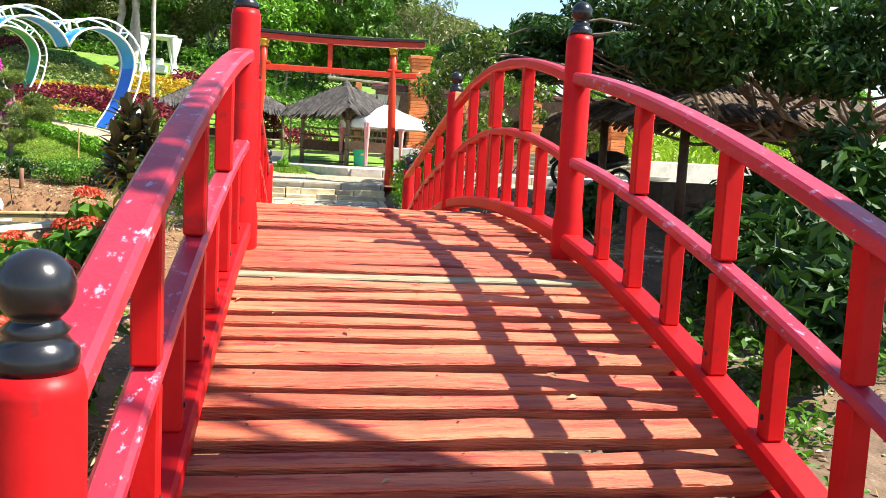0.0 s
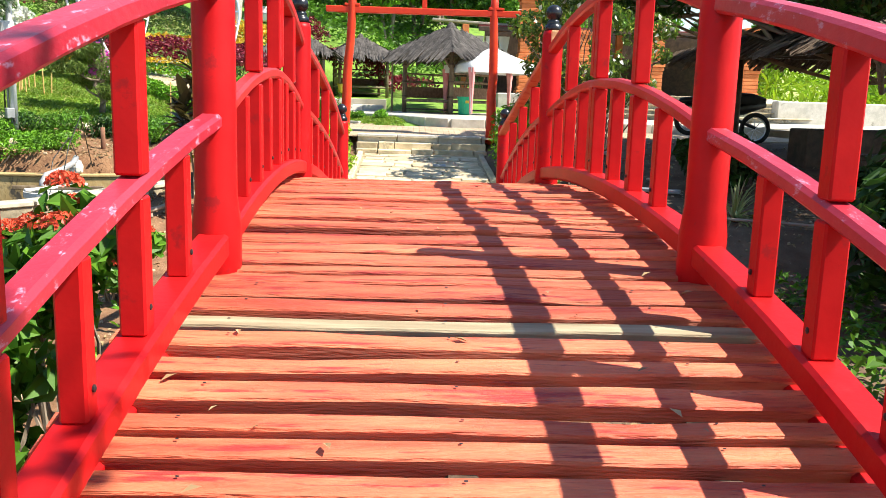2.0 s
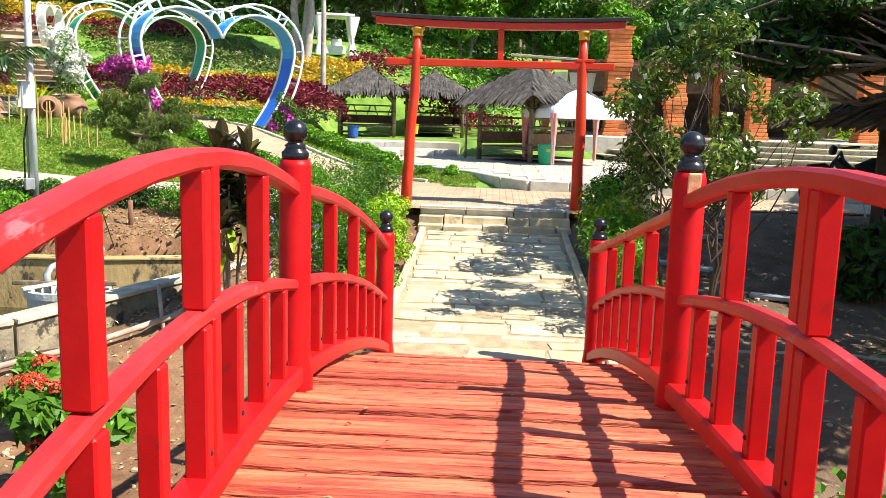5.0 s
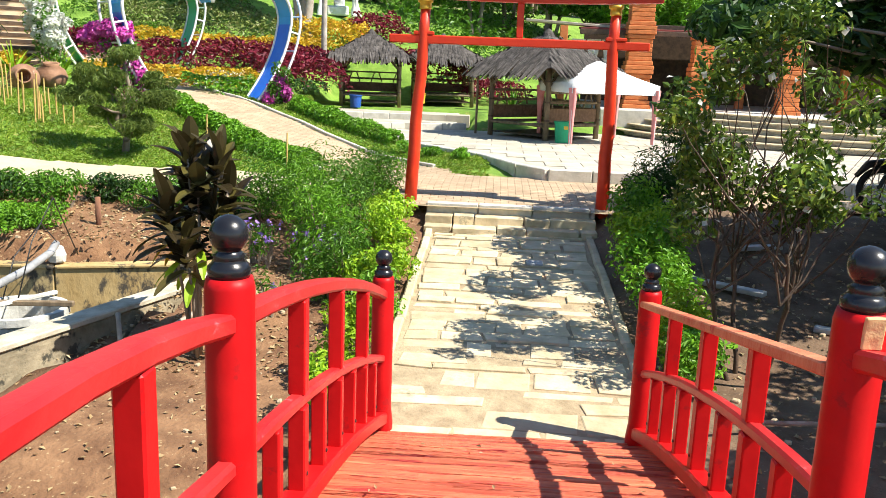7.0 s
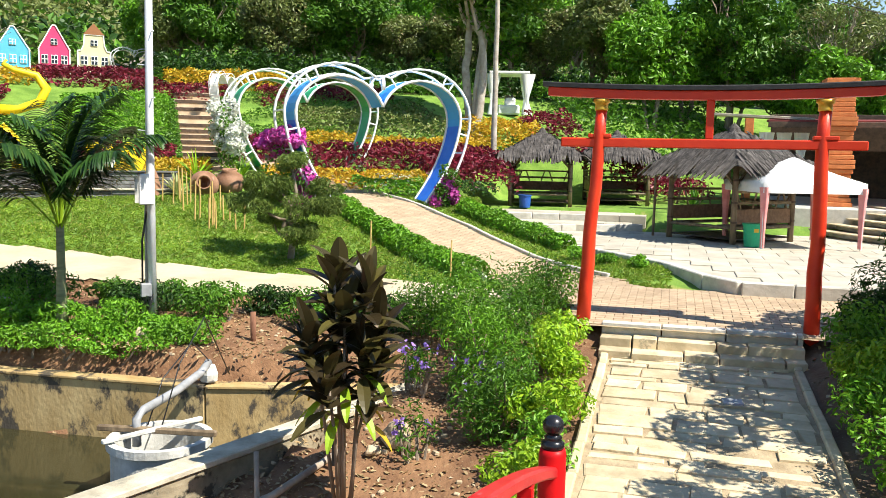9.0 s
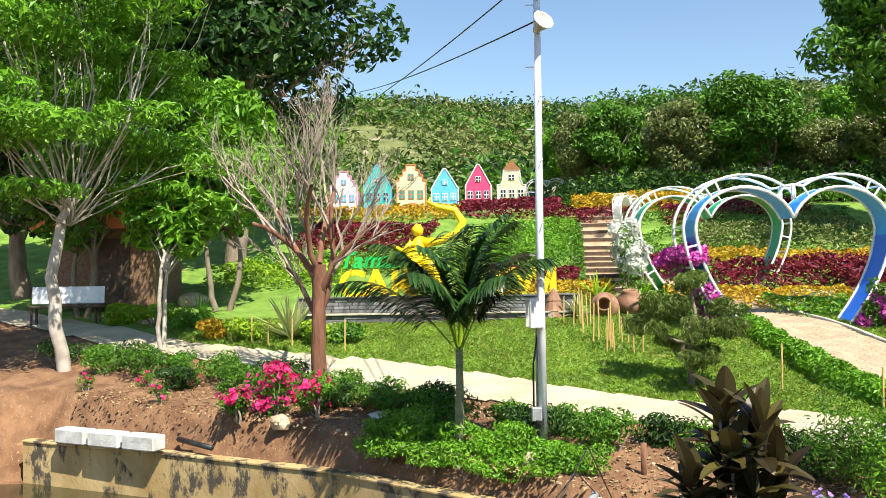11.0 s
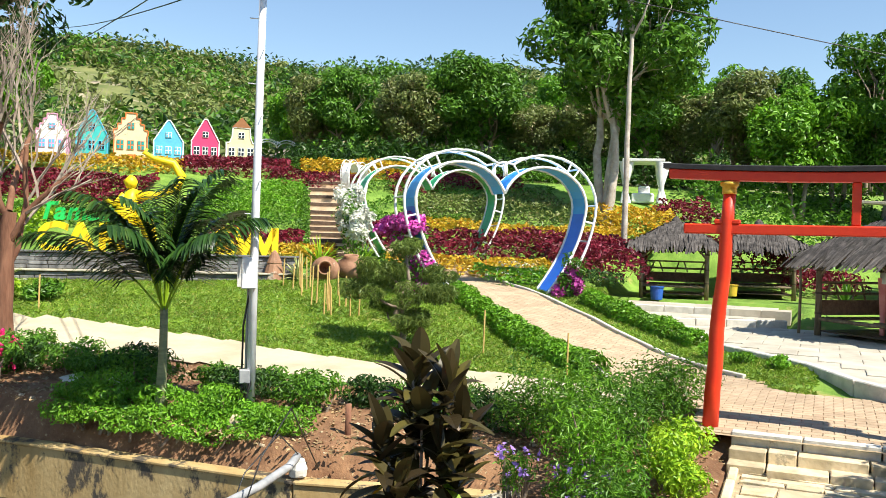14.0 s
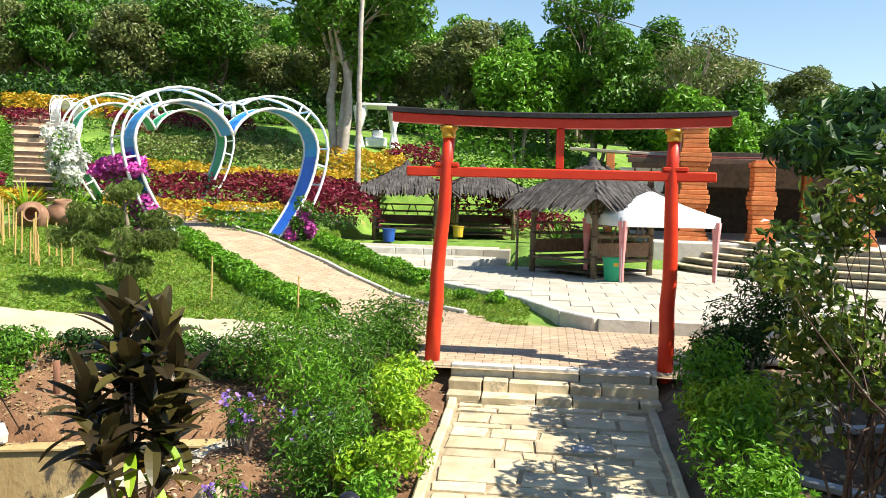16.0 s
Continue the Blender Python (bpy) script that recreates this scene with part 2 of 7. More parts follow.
STAIR_M = paint("sandy_stair", (0.46, 0.34, 0.22), (0.58, 0.45, 0.31), 3, 0.85, 0.3, 30)

LEAF = leafy("mid_green_leaves", (0.045, 0.13, 0.010), (0.13, 0.29, 0.022))
LEAF_BRIGHT = leafy("bright_green_leaves", (0.08, 0.22, 0.010), (0.20, 0.42, 0.025))
LEAF_LIME = leafy("lime_leaves", (0.15, 0.31, 0.010), (0.36, 0.52, 0.025))
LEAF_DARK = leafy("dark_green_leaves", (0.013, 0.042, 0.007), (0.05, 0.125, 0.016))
LEAF_PINE = leafy("pine_needles", (0.09, 0.15, 0.03), (0.24, 0.31, 0.07), through_light=0.3)
LEAF_PALM = leafy("palm_leaves", (0.012, 0.04, 0.010), (0.04, 0.10, 0.016), (0.09, 0.15, 0.03), 0.2, 0.3)
LEAF_BURGUNDY = leafy("burgundy_leaves", (0.10, 0.008, 0.018), (0.24, 0.018, 0.04), (0.30, 0.05, 0.07))
LEAF_YELLOW = leafy("yellow_orange_leaves", (0.42, 0.26, 0.02), (0.66, 0.46, 0.03), (0.6, 0.2, 0.03))
LEAF_TI = leafy("dark_purple_ti_leaves", (0.022, 0.013, 0.010), (0.10, 0.085, 0.022), (0.34, 0.30, 0.05), 0.22, 0.35)
LEAF_OLIVE = leafy("olive_scrub_leaves", (0.10, 0.135, 0.03), (0.22, 0.27, 0.075), (0.33, 0.28, 0.13), 0.28)
PETAL_PINK = leafy("magenta_bracts", (0.58, 0.03, 0.36), (0.72, 0.16, 0.52))
PETAL_ROSE = leafy("rose_pink_flowers", (0.70, 0.02, 0.13), (0.80, 0.05, 0.24))
PETAL_WHITE = leafy("white_petals", (0.62, 0.64, 0.55), (0.80, 0.80, 0.74))
PETAL_ORANGE = leafy("coral_flowers", (0.62, 0.06, 0.03), (0.74, 0.14, 0.06))
PETAL_PURPLE = leafy("mauve_flowers", (0.30, 0.16, 0.60), (0.45, 0.28, 0.72))
LEAF_STRIPE = leafy("pale_striped_blades", (0.30, 0.36, 0.10), (0.56, 0.58, 0.28))
LEAF_GLOSSY = leafy("glossy_olive_leaves", (0.035, 0.08, 0.014), (0.17, 0.26, 0.035), (0.44, 0.52, 0.07), 0.38, 0.28)
GRASS_DRY = leafy("dry_litter", (0.26, 0.17, 0.08), (0.46, 0.34, 0.18), through_light=0.1)


# ---- geometry helpers ----
class Geo:
    """Collects vertices and faces of one mesh."""

    def __init__(self):
        self.v, self.f, self.m, self.n = [], [], [], 0
        self.slot = 0

    def add(self, verts, faces):
        k = self.n
        self.v.extend([tuple(p) for p in verts])
        self.f.extend([tuple(i + k for i in q) for q in faces])
        self.m.extend([self.slot] * len(faces))
        self.n += len(verts)
        return self

    def box(self, size, m=None, b=0.008):
        """A chamfered box of the given size, centred, moved by m."""
        hx, hy, hz = (s / 2 for s in size)
        b = min(b, hx * 0.45, hy * 0.45, hz * 0.45)
        vs, idx = [], {}
        for sx in (-1, 1):
            for sy in (-1, 1):
                for sz in (-1, 1):
                    for ax in range(3):
                        p = [sx * (hx - b), sy * (hy - b), sz * (hz - b)]
                        p[ax] = (sx * hx, sy * hy, sz * hz)[ax]
                        idx[sx, sy, sz, ax] = len(vs)
                        vs.append(p)
        fs = []
        for ax in range(3):
            o = [a for a in range(3) if a != ax]
            for s in (-1, 1):
                ring = []
                for c in ((-1, -1), (1, -1), (1, 1), (-1, 1)):
                    k = [0, 0, 0]
                    k[ax], k[o[0]], k[o[1]] = s, *c
                    ring.append(idx[k[0], k[1], k[2], ax])
                fs.append(ring if (s > 0) == (ax != 1) else ring[::-1])
            for c in ((-1, -1), (1, -1), (1, 1), (-1, 1)):
                k0, k1 = [0, 0, 0], [0, 0, 0]
                k0[ax], k1[ax] = -1, 1
                k0[o[0]] = k1[o[0]] = c[0]
                k0[o[1]] = k1[o[1]] = c[1]
                fs.append((idx[(*k0, o[0])], idx[(*k1, o[0])], idx[(*k1, o[1])], idx[(*k0, o[1])]))
        for sx in (-1, 1):
            for sy in (-1, 1):
                for sz in (-1, 1):
                    fs.append([idx[sx, sy, sz, a] for a in range(3)])
        if m is not None:
            vs = [m @ Vector(p) for p in vs]
        return self.add(vs, fs)

    def beam(self, p0, p1, w, h, b=0.008, roll=0.0):
        """A chamfered bar from p0 to p1, w across and h high."""
        p0, p1 = Vector(p0), Vector(p1)
        d = p1 - p0
        up = Vector((0, 0, 1)) if abs(d.normalized().z) < 0.98 else Vector((0, 1, 0))
        y = d.normalized()
        x = y.cross(up).normalized()
        z = x.cross(y)
        r = Matrix((x, y, z)).transposed().to_4x4()
        return self.box((w, d.length, h), Matrix.Translation((p0 + p1) / 2) @ r @ Matrix.Rotation(roll, 4, "Y"), b)

    def tube(self, pts, radii, n=8, caps=True):
        pts = [Vector(p) for p in pts]
        if isinstance(radii, (int, float)):
            radii = [radii] * len(pts)
        vs, fs = [], []
        ref = Vector((0.3, 0.2, 1)) if abs((pts[-1] - pts[0]).normalized().z) < 0.9 else Vector((1, 0.1, 0))
        for i, p in enumerate(pts):
            d = (pts[min(i + 1, len(pts) - 1)] - pts[max(i - 1, 0)]).normalized()
            x = d.cross(ref).normalized()
            y = d.cross(x)
            for k in range(n):
                a = math.tau * k / n
                vs.append(p + (x * math.cos(a) + y * math.sin(a)) * radii[i])
        for i in range(len(pts) - 1):
            for k in range(n):
                k2 = (k + 1) % n
                fs.append((i * n + k, i * n + k2, i * n + n + k2, i * n + n + k))
        if caps:
            fs.append(tuple(range(n))[::-1])
            fs.append(tuple((len(pts) - 1) * n + k for k in range(n)))
        return self.add(vs, fs)

    def lathe(self, prof, n=20, m=None, caps=True):
        """Turns a profile of (radius, height) round the z axis."""
        vs, fs = [], []
        for r, z in prof:
            for k in range(n):
                a = math.tau * k / n
                vs.append((r * math.cos(a), r * math.sin(a), z))
        for i in range(len(prof) - 1):
            for k in range(n):
                k2 = (k + 1) % n
                fs.append((i * n + k, i * n + k2, i * n + n + k2, i * n + n + k))
        if caps:
            fs.append(tuple(range(n))[::-1])
            fs.append(tuple((len(prof) - 1) * n + k for k in range(n)))
        if m is not None:
            vs = [m @ Vector(p) for p in vs]
        return self.add(vs, fs)

    def prism(self, outline, y0, y1, m=None):
        """An outline in x and z, pushed from y0 to y1."""
        n = len(outline)
        vs = [(x, y0, z) for x, z in outline] + [(x, y1, z) for x, z in outline]
        fs = [tuple(range(n)), tuple(range(2 * n - 1, n - 1, -1))]
        fs += [(i, i + n, (i + 1) % n + n, (i + 1) % n) for i in range(n)]
        if m is not None:
            vs = [m @ Vector(p) for p in vs]
        return self.add(vs, fs)

    def leaves(self, centres, normals, size, aspect=0.45, vary=0.4, rng=None, bend=0.25, hang=0.0):
        """Small folded leaves at the centres, facing roughly along the normals."""
        c, nn = np.asarray(centres, float), np.asarray(normals, float)
        k = len(c)
        if not k:
            return self
        nn = nn + rng.normal(0, 0.55, (k, 3))
        nn /= np.linalg.norm(nn, axis=1, keepdims=True) + 1e-9
        d = rng.normal(0, 1, (k, 3))
        d[:, 2] -= hang
        d -= nn * (d * nn).sum(1, keepdims=True)
        d /= np.linalg.norm(d, axis=1, keepdims=True) + 1e-9
        s = np.cross(nn, d)
        ln = (np.asarray(size) * (1 + rng.uniform(-vary, vary, k)))[:, None]
        tip, root = c + d * ln * 0.5 - nn * ln * bend * 0.4, c - d * ln * 0.5
        left, right = c + s * ln * aspect * 0.5 + nn * ln * 0.08, c - s * ln * aspect * 0.5 + nn * ln * 0.08
        vs = np.stack([root, left, tip, right], 1).reshape(-1, 3)
        base = self.n
        self.v.extend(map(tuple, vs.tolist()))
        q = np.arange(k)[:, None] * 4 + base
        fs = np.concatenate([q + [0, 1, 2], q + [0, 2, 3]])
        self.f.extend(map(tuple, fs.tolist()))
        self.m.extend([self.slot] * len(fs))
        self.n += 4 * k
        return self

    def blade(self, root, way, length, width, droop=0.5, seg=4, fold=0.15):
        """A long bending leaf from its root."""
        p, d = Vector(root), Vector(way).normalized()
        side = d.cross(Vector((0, 0, 1)))
        side = side.normalized() if side.length > 1e-3 else Vector((1, 0, 0))
        vs, fs = [], []
        for i in range(seg + 1):
            t = i / seg
            w = width * (math.sin(math.pi * min(0.97, 0.12 + 0.86 * t)) ** 0.7) * 0.5
            up = side.cross(d)
            vs += [p - side * w + up * w * fold * 2, p, p + side * w + up * w * fold * 2]
            d = (d + Vector((0, 0, -droop / seg))).normalized()
            p = p + d * (length / seg)
        for i in range(seg):
            a = i * 3
            fs += [(a, a + 1, a + 4, a + 3), (a + 1, a + 2, a + 5, a + 4)]
        return self.add(vs, fs)

    def mesh(self, name, mats, smooth=False):
        me = bpy.data.meshes.new(name)
        me.from_pydata(self.v, [], self.f)
        for m in mats if isinstance(mats, (list, tuple)) else [mats]:
            me.materials.append(m)
        me.polygons.foreach_set("material_index", self.m)
        if smooth:
            me.polygons.foreach_set("use_smooth", [True] * len(me.polygons))
        me.update()
        return me


def part(name, geo, mats, parent=None, label="", smooth=False, m=None):
    """Links a Geo as one mesh object under its parent."""
    ob = new(name, geo.mesh(name, mats, smooth) if isinstance(geo, Geo) else geo)
    if parent is not None:
        ob.parent = parent
    if m is not None:
        ob.matrix_basis = m
    return tagged(ob, label)


def thing(name, label, category, m=None, group="", kind=""):
    ob = new(name)
    ob.empty_display_size = 0.2
    if m is not None:
        ob.matrix_basis = m
    return tagged(ob, label, category, group, kind)


def rng_of(seed):
    return np.random.default_rng(seed)


def clump_points(rng, clumps, count):
    """Points near the skins of ellipsoids (x, y, z, rx, ry, rz) and their outward ways."""
    cl = np.array(clumps, float)
    area = (cl[:, 3] * cl[:, 4] * cl[:, 5]) ** (2 / 3)
    pick = rng.choice(len(cl), count, p=area / area.sum())
    d = rng.normal(0, 1, (count, 3))
    d /= np.linalg.norm(d, axis=1, keepdims=True)
    r = 1 - np.abs(rng.normal(0, 0.22, count))
    r = np.clip(r + rng.normal(0, 0.06, count), 0.15, 1.2)
    return cl[pick, :3] + d * cl[pick, 3:] * r[:, None], d + [0, 0, 0.35]


# ---- the lie of the land ----
HILL = ((-20, 0.0), (3.0, 0.02), (5.5, 0.25), (7.5, 0.5), (10.5, 0.8), (14.2, 1.5), (17.5, 1.9), (23.5, 3.3), (27.5, 4.8),
        (36, 5.7), (48, 6.4), (70, 12), (115, 26), (160, 30.5), (400, 32))


def table(v, tab):
    if v <= tab[0][0]:
        return tab[0][1]
    for (a, za), (b, zb) in zip(tab, tab[1:]):
        if v <= b:
            f = (v - a) / (b - a)
            return za + (zb - za) * f
    return tab[-1][1]


def ease(a, b, v):
    f = max(0.0, min(1.0, (v - a) / (b - a)))
    return f * f * (3 - 2 * f)


PLAZA_LEFT = ((7.9, 0.6), (8.6, 0.15), (10.0, -0.45), (11.9, -1.95), (14.2, -4.4), (18.2, -5.6))


def deck_z(y):
    s = (y + 4.57) / 4.57
    return 0.83 * (1 - s * s) - (0.15 * ((-6.09 - y) / 3.05) ** 1.4 if y < -6.09 else 0.0)


def pond_in(x, y, e=0.0):
    """Inside the basin: below its far wall, beyond its near wall; e widens it."""
    far = 4.42 + 0.30 * (x + 2.95)
    if x < -5.1:
        far = 3.78 + 0.06 * (x + 5.1)
    if x < -9:
        far = 3.55 + 0.25 * (x + 9)
    near = 4.42 + 2.79 * (x + 2.95)
    if x < -4.35:
        near = 0.5 + 1.2 * (x + 4.35)
    return near - 2.5 * e < y < far + e and -15 < x < -2.95 + e


def land(x, y):
    """Height of the natural ground."""
    q = 0.55 * (-x) + 0.83 * y
    z = table(q, HILL)
    if q > 50:
        z += 3.5 * noise.noise((x * 0.02, y * 0.02, 3.1)) * ease(50, 90, q)
        z *= 1 - 0.55 * ease(-10, 60, x)
    z += 0.05 * noise.noise((x * 0.35, y * 0.35, 0.0)) + 0.02 * noise.noise((x * 1.3, y * 1.3, 5.0))
    # level ground right of the walk, up to the plaza
    right = 0.02 + 0.70 * ease(0.5, 6.5, y)
    w = ease(-2.4, -0.6, x) * (1 - ease(22, 34, y - 0.5 * x))
    flat = right if y < 8.6 else 0.76 + 0.10 * ease(8.6, 10, y)
    if y > 15:
        flat += 0.5 * ease(15.5, 18.5, y - 0.2 * x)
    z = z * (1 - w) + flat * w
    # hollow under the bridge
    ditch = 1 - ease(-1.4, 0.2, y)
    ditch *= ease(-10.5, -8.6, y)
    low = (1 - ease(1.0, 4.0, y)) * (1 - ease(-1.5, -1.0, x)) * ease(-5.5, -4.2, x) * ease(-1.4, -0.2, y)
    return z - 0.30 * low - 0.35 * ditch - 0.12 * ease(-8, -2, -abs(x)) * ditch


def ground_z(x, y):
    z = land(x, y)
    if abs(x - 0.02) < 1.5 and -0.6 < y < 5.6:
        f = 1 - ease(0.95, 1.5, abs(x - 0.02))
        z = z * (1 - f) + (0.075 * max(0, y) - 0.05) * f
    if 7.5 < y < 19 and -6 < x < 15:
        k = max(0.0, min(1.0, (x - table(y, PLAZA_LEFT) + 0.35) / 0.4)) * ease(7.55, 7.9, y)
        if y < (18.4 if x < -0.9 else 16.2 + 0.25 * max(0, x)):
            z = z * (1 - k) + min(z, 0.80) * k
    if 16.5 < y < 24 and -7 < x < 2:
        k = ease(-6.6, -5.4, x) * (1 - ease(0.5, 1.8, x)) * ease(16.8, 18.0, y) * (1 - ease(22.6, 23.8, y))
        z = z * (1 - k) + min(z, 1.26) * k
    return z

# ---- ground ----
def sheet(name, inside, mats, step, x0, x1, y0, y1, lift, zone=None, height=ground_z):
    """A sheet over the land where inside(x, y) holds."""
    g = Geo()
    nx, ny = int(round((x1 - x0) / step)), int(round((y1 - y0) / step))
    ids = {}

    def vid(i, j):
        if (i, j) not in ids:
            x, y = x0 + i * step, y0 + j * step
            ids[i, j] = g.n
            g.v.append((x, y, height(x, y) + lift))
            g.n += 1
        return ids[i, j]

    for i in range(nx):
        for j in range(ny):
            x, y = x0 + (i + 0.5) * step, y0 + (j + 0.5) * step
            if inside(x, y):
                g.f.append((vid(i, j), vid(i + 1, j), vid(i + 1, j + 1), vid(i, j + 1)))
                g.m.append(zone(x, y) if zone else 0)
    return tagged(part(name, g, mats, smooth=True), kind="structure")


def curve_at(tab, v):
    return table(v, tab)


# centre line of the paver walk: y -> x
WALK_X = ((7.0, -1.1), (8.0, -1.55), (9.0, -2.25), (10.0, -3.1), (11.0, -4.1), (12.0, -5.15), (13.0, -6.4), (13.6, -7.1), (15.0, -8.6), (16.5, -10.6), (17.6, -11.9))
# the pale concrete path that crosses the garden: x -> y
CROSS_Y = ((-30, 4.4), (-22, 4.6), (-16, 4.95), (-12, 5.95), (-9, 6.5), (-6.5, 6.85), (-4, 7.25), (-1.6, 7.7))


def on_walk(x, y):
    return 7.2 < y < 16.9 and abs(x - table(y, WALK_X)) < 1.05


def on_cross(x, y):
    return -30 < x < -2.2 and abs(y - table(x, CROSS_Y)) < (0.66 if x > -12 else 0.5)


def on_landing(x, y):
    return 5.55 <= y < 8.1 and (-1.45 - 0.45 * max(0, y - 6.4)) < x < (1.4 if y < 6.3 else 7)


def zone_of(x, y):
    q = 0.55 * (-x) + 0.83 * y
    if q > 50 or y > 60:
        return 3
    # 1 is the soil toned darker for tree shade, 4 the far field
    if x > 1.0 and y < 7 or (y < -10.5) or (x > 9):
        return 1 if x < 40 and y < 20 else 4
    if q > 30:
        return 3
    lawn_edge = table(x, CROSS_Y) - 0.3
    if y > lawn_edge + 0.2 and x < -2:
        return 2
    if x >= -2.2 and y > 8.0 and x < 1:
        return 2
    if x >= -2 and y > 9:
        return 2
    return 0


def axis(bounds):
    out = []
    for a, b, st in bounds:
        out += [a + st * k for k in range(int(round((b - a) / st)))]
    return out + [bounds[-1][1]]


XS = axis(((-400, -120, 20), (-120, -40, 4), (-40, -18, 1), (-18, 8, 0.25), (8, 20, 1), (20, 60, 4), (60, 400, 20)))
YS = axis(((-400, -60, 20), (-60, -16, 4), (-16, -12, 0.5), (-12, 20, 0.25), (20, 40, 1), (40, 140, 4), (140, 400, 20)))
g = Geo()
for y in YS:
    for x in XS:
        z = ground_z(x, y)
        if 5.3 < y < 8.2 and -1.6 - 0.45 * max(0, y - 6.4) < x < (1.6 if y < 6.2 else 7.2):
            z = min(z, 0.58 + 0.09 * ease(5.5, 7.0, y))
        if pond_in(x, y, 0.17) and not pond_in(x, y, 0.06):
            z = min(z, -0.02)
        g.v.append((x, y, z - (1.3 if pond_in(x, y, 0.06) else 0)))
w = len(XS)
for j in range(len(YS) - 1):
    for i in range(w - 1):
        g.f.append((j * w + i, j * w + i + 1, (j + 1) * w + i + 1, (j + 1) * w + i))
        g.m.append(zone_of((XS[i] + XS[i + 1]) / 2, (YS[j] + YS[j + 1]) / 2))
tagged(part("ground", g, [SOIL, SHADE_TONED_SOIL, LAWN, SCRUB, FIELD], smooth=True), "red-brown garden soil, lawn and scrub hillside", kind="structure")

sheet("crossing_path", on_cross, SAND, 0.125, -30, -1.5, 3.5, 8.5, 0.03)


def plaza_z(x, y):
    return 0.90 + (0.16 if upper_plaza(x, y) else 0) + (0.16 if y > 17.0 + 0.1 * x and upper_plaza(x, y) else 0)


def upper_plaza(x, y):
    return y > 16.2 + 0.5 * (x + 1.1) and x < -0.9


def plaza_left(y):
    return table(y, PLAZA_LEFT)


def on_plaza(x, y):
    return plaza_left(y) < x < 14 and 7.95 - 0.05 * x < y < (18.2 if x < -0.9 else 15.9 + 0.25 * max(0, x))


def slab(g, poly, zf, up, thick):
    """A flat stone with the given outline, lying on the height zf."""
    n = len(poly)
    top = [(x, y, zf(x, y) + up) for x, y in poly]
    low = [(x, y, zf(x, y) + up - thick) for x, y in poly]
    cx, cy = sum(p[0] for p in poly) / n, sum(p[1] for p in poly) / n
    inset = [(x + (cx - x) * 0.04, y + (cy - y) * 0.04, z + 0.004) for x, y, z in top]
    vs = low + top + inset
    fs = [tuple(range(2 * n, 3 * n))]
    for k in range(n):
        k2 = (k + 1) % n
        fs += [(k, k2, n + k2, n + k), (n + k, n + k2, 2 * n + k2, 2 * n + k)]
    return g.add(vs, fs)


# ---- stone path: bedding, slabs, edging ----
def path_z(y):
    return 0.075 * max(0.0, y)


bed = Geo()
bed.add([(-0.95, -0.3, -0.02), (0.99, -0.3, -0.02), (0.99, 5.3, path_z(5.3) - 0.02), (-0.95, 5.3, path_z(5.3) - 0.02)], [(0, 1, 2, 3)])
path = tagged(part("path", bed, JOINT), "pale limestone crazy-paved path with soil joints", kind="structure")

# ---- red arched bridge ----
PY = (-9.14, -6.09, -3.05, 0.0)
bridge = thing("arched_bridge", "red-painted wooden arched footbridge with black ball finials", "bridge")


def rail_z(y, off):
    return deck_z(y) + off


def bent_rail(y0, y1, x, off, w, h, seg=8, over=0.0, x2=None):
    g = Geo()
    vs, fs = [], []
    b = 0.012
    prof = ((-w / 2 + b, -h / 2), (w / 2 - b, -h / 2), (w / 2, -h / 2 + b), (w / 2, h / 2 - b), (w / 2 - b, h / 2), (-w / 2 + b, h / 2), (-w / 2, h / 2 - b), (-w / 2, -h / 2 + b))
    for i in range(seg + 1):
        t = i / seg
        y = y0 + (y1 - y0) * t
        z = rail_z(y, off) + over * math.sin(math.pi * t)
        for px, pz in prof:
            vs.append((x + ((x2 - x) * t if x2 is not None else 0) + px, y, z + pz))
    for i in range(seg):
        for k in range(8):
            k2 = (k + 1) % 8
            fs.append((i * 8 + k2, i * 8 + k, i * 8 + 8 + k, i * 8 + 8 + k2))
    fs += [tuple(range(8)), tuple(range(seg * 8 + 7, seg * 8 - 1, -1))]
    return g.add(vs, fs)


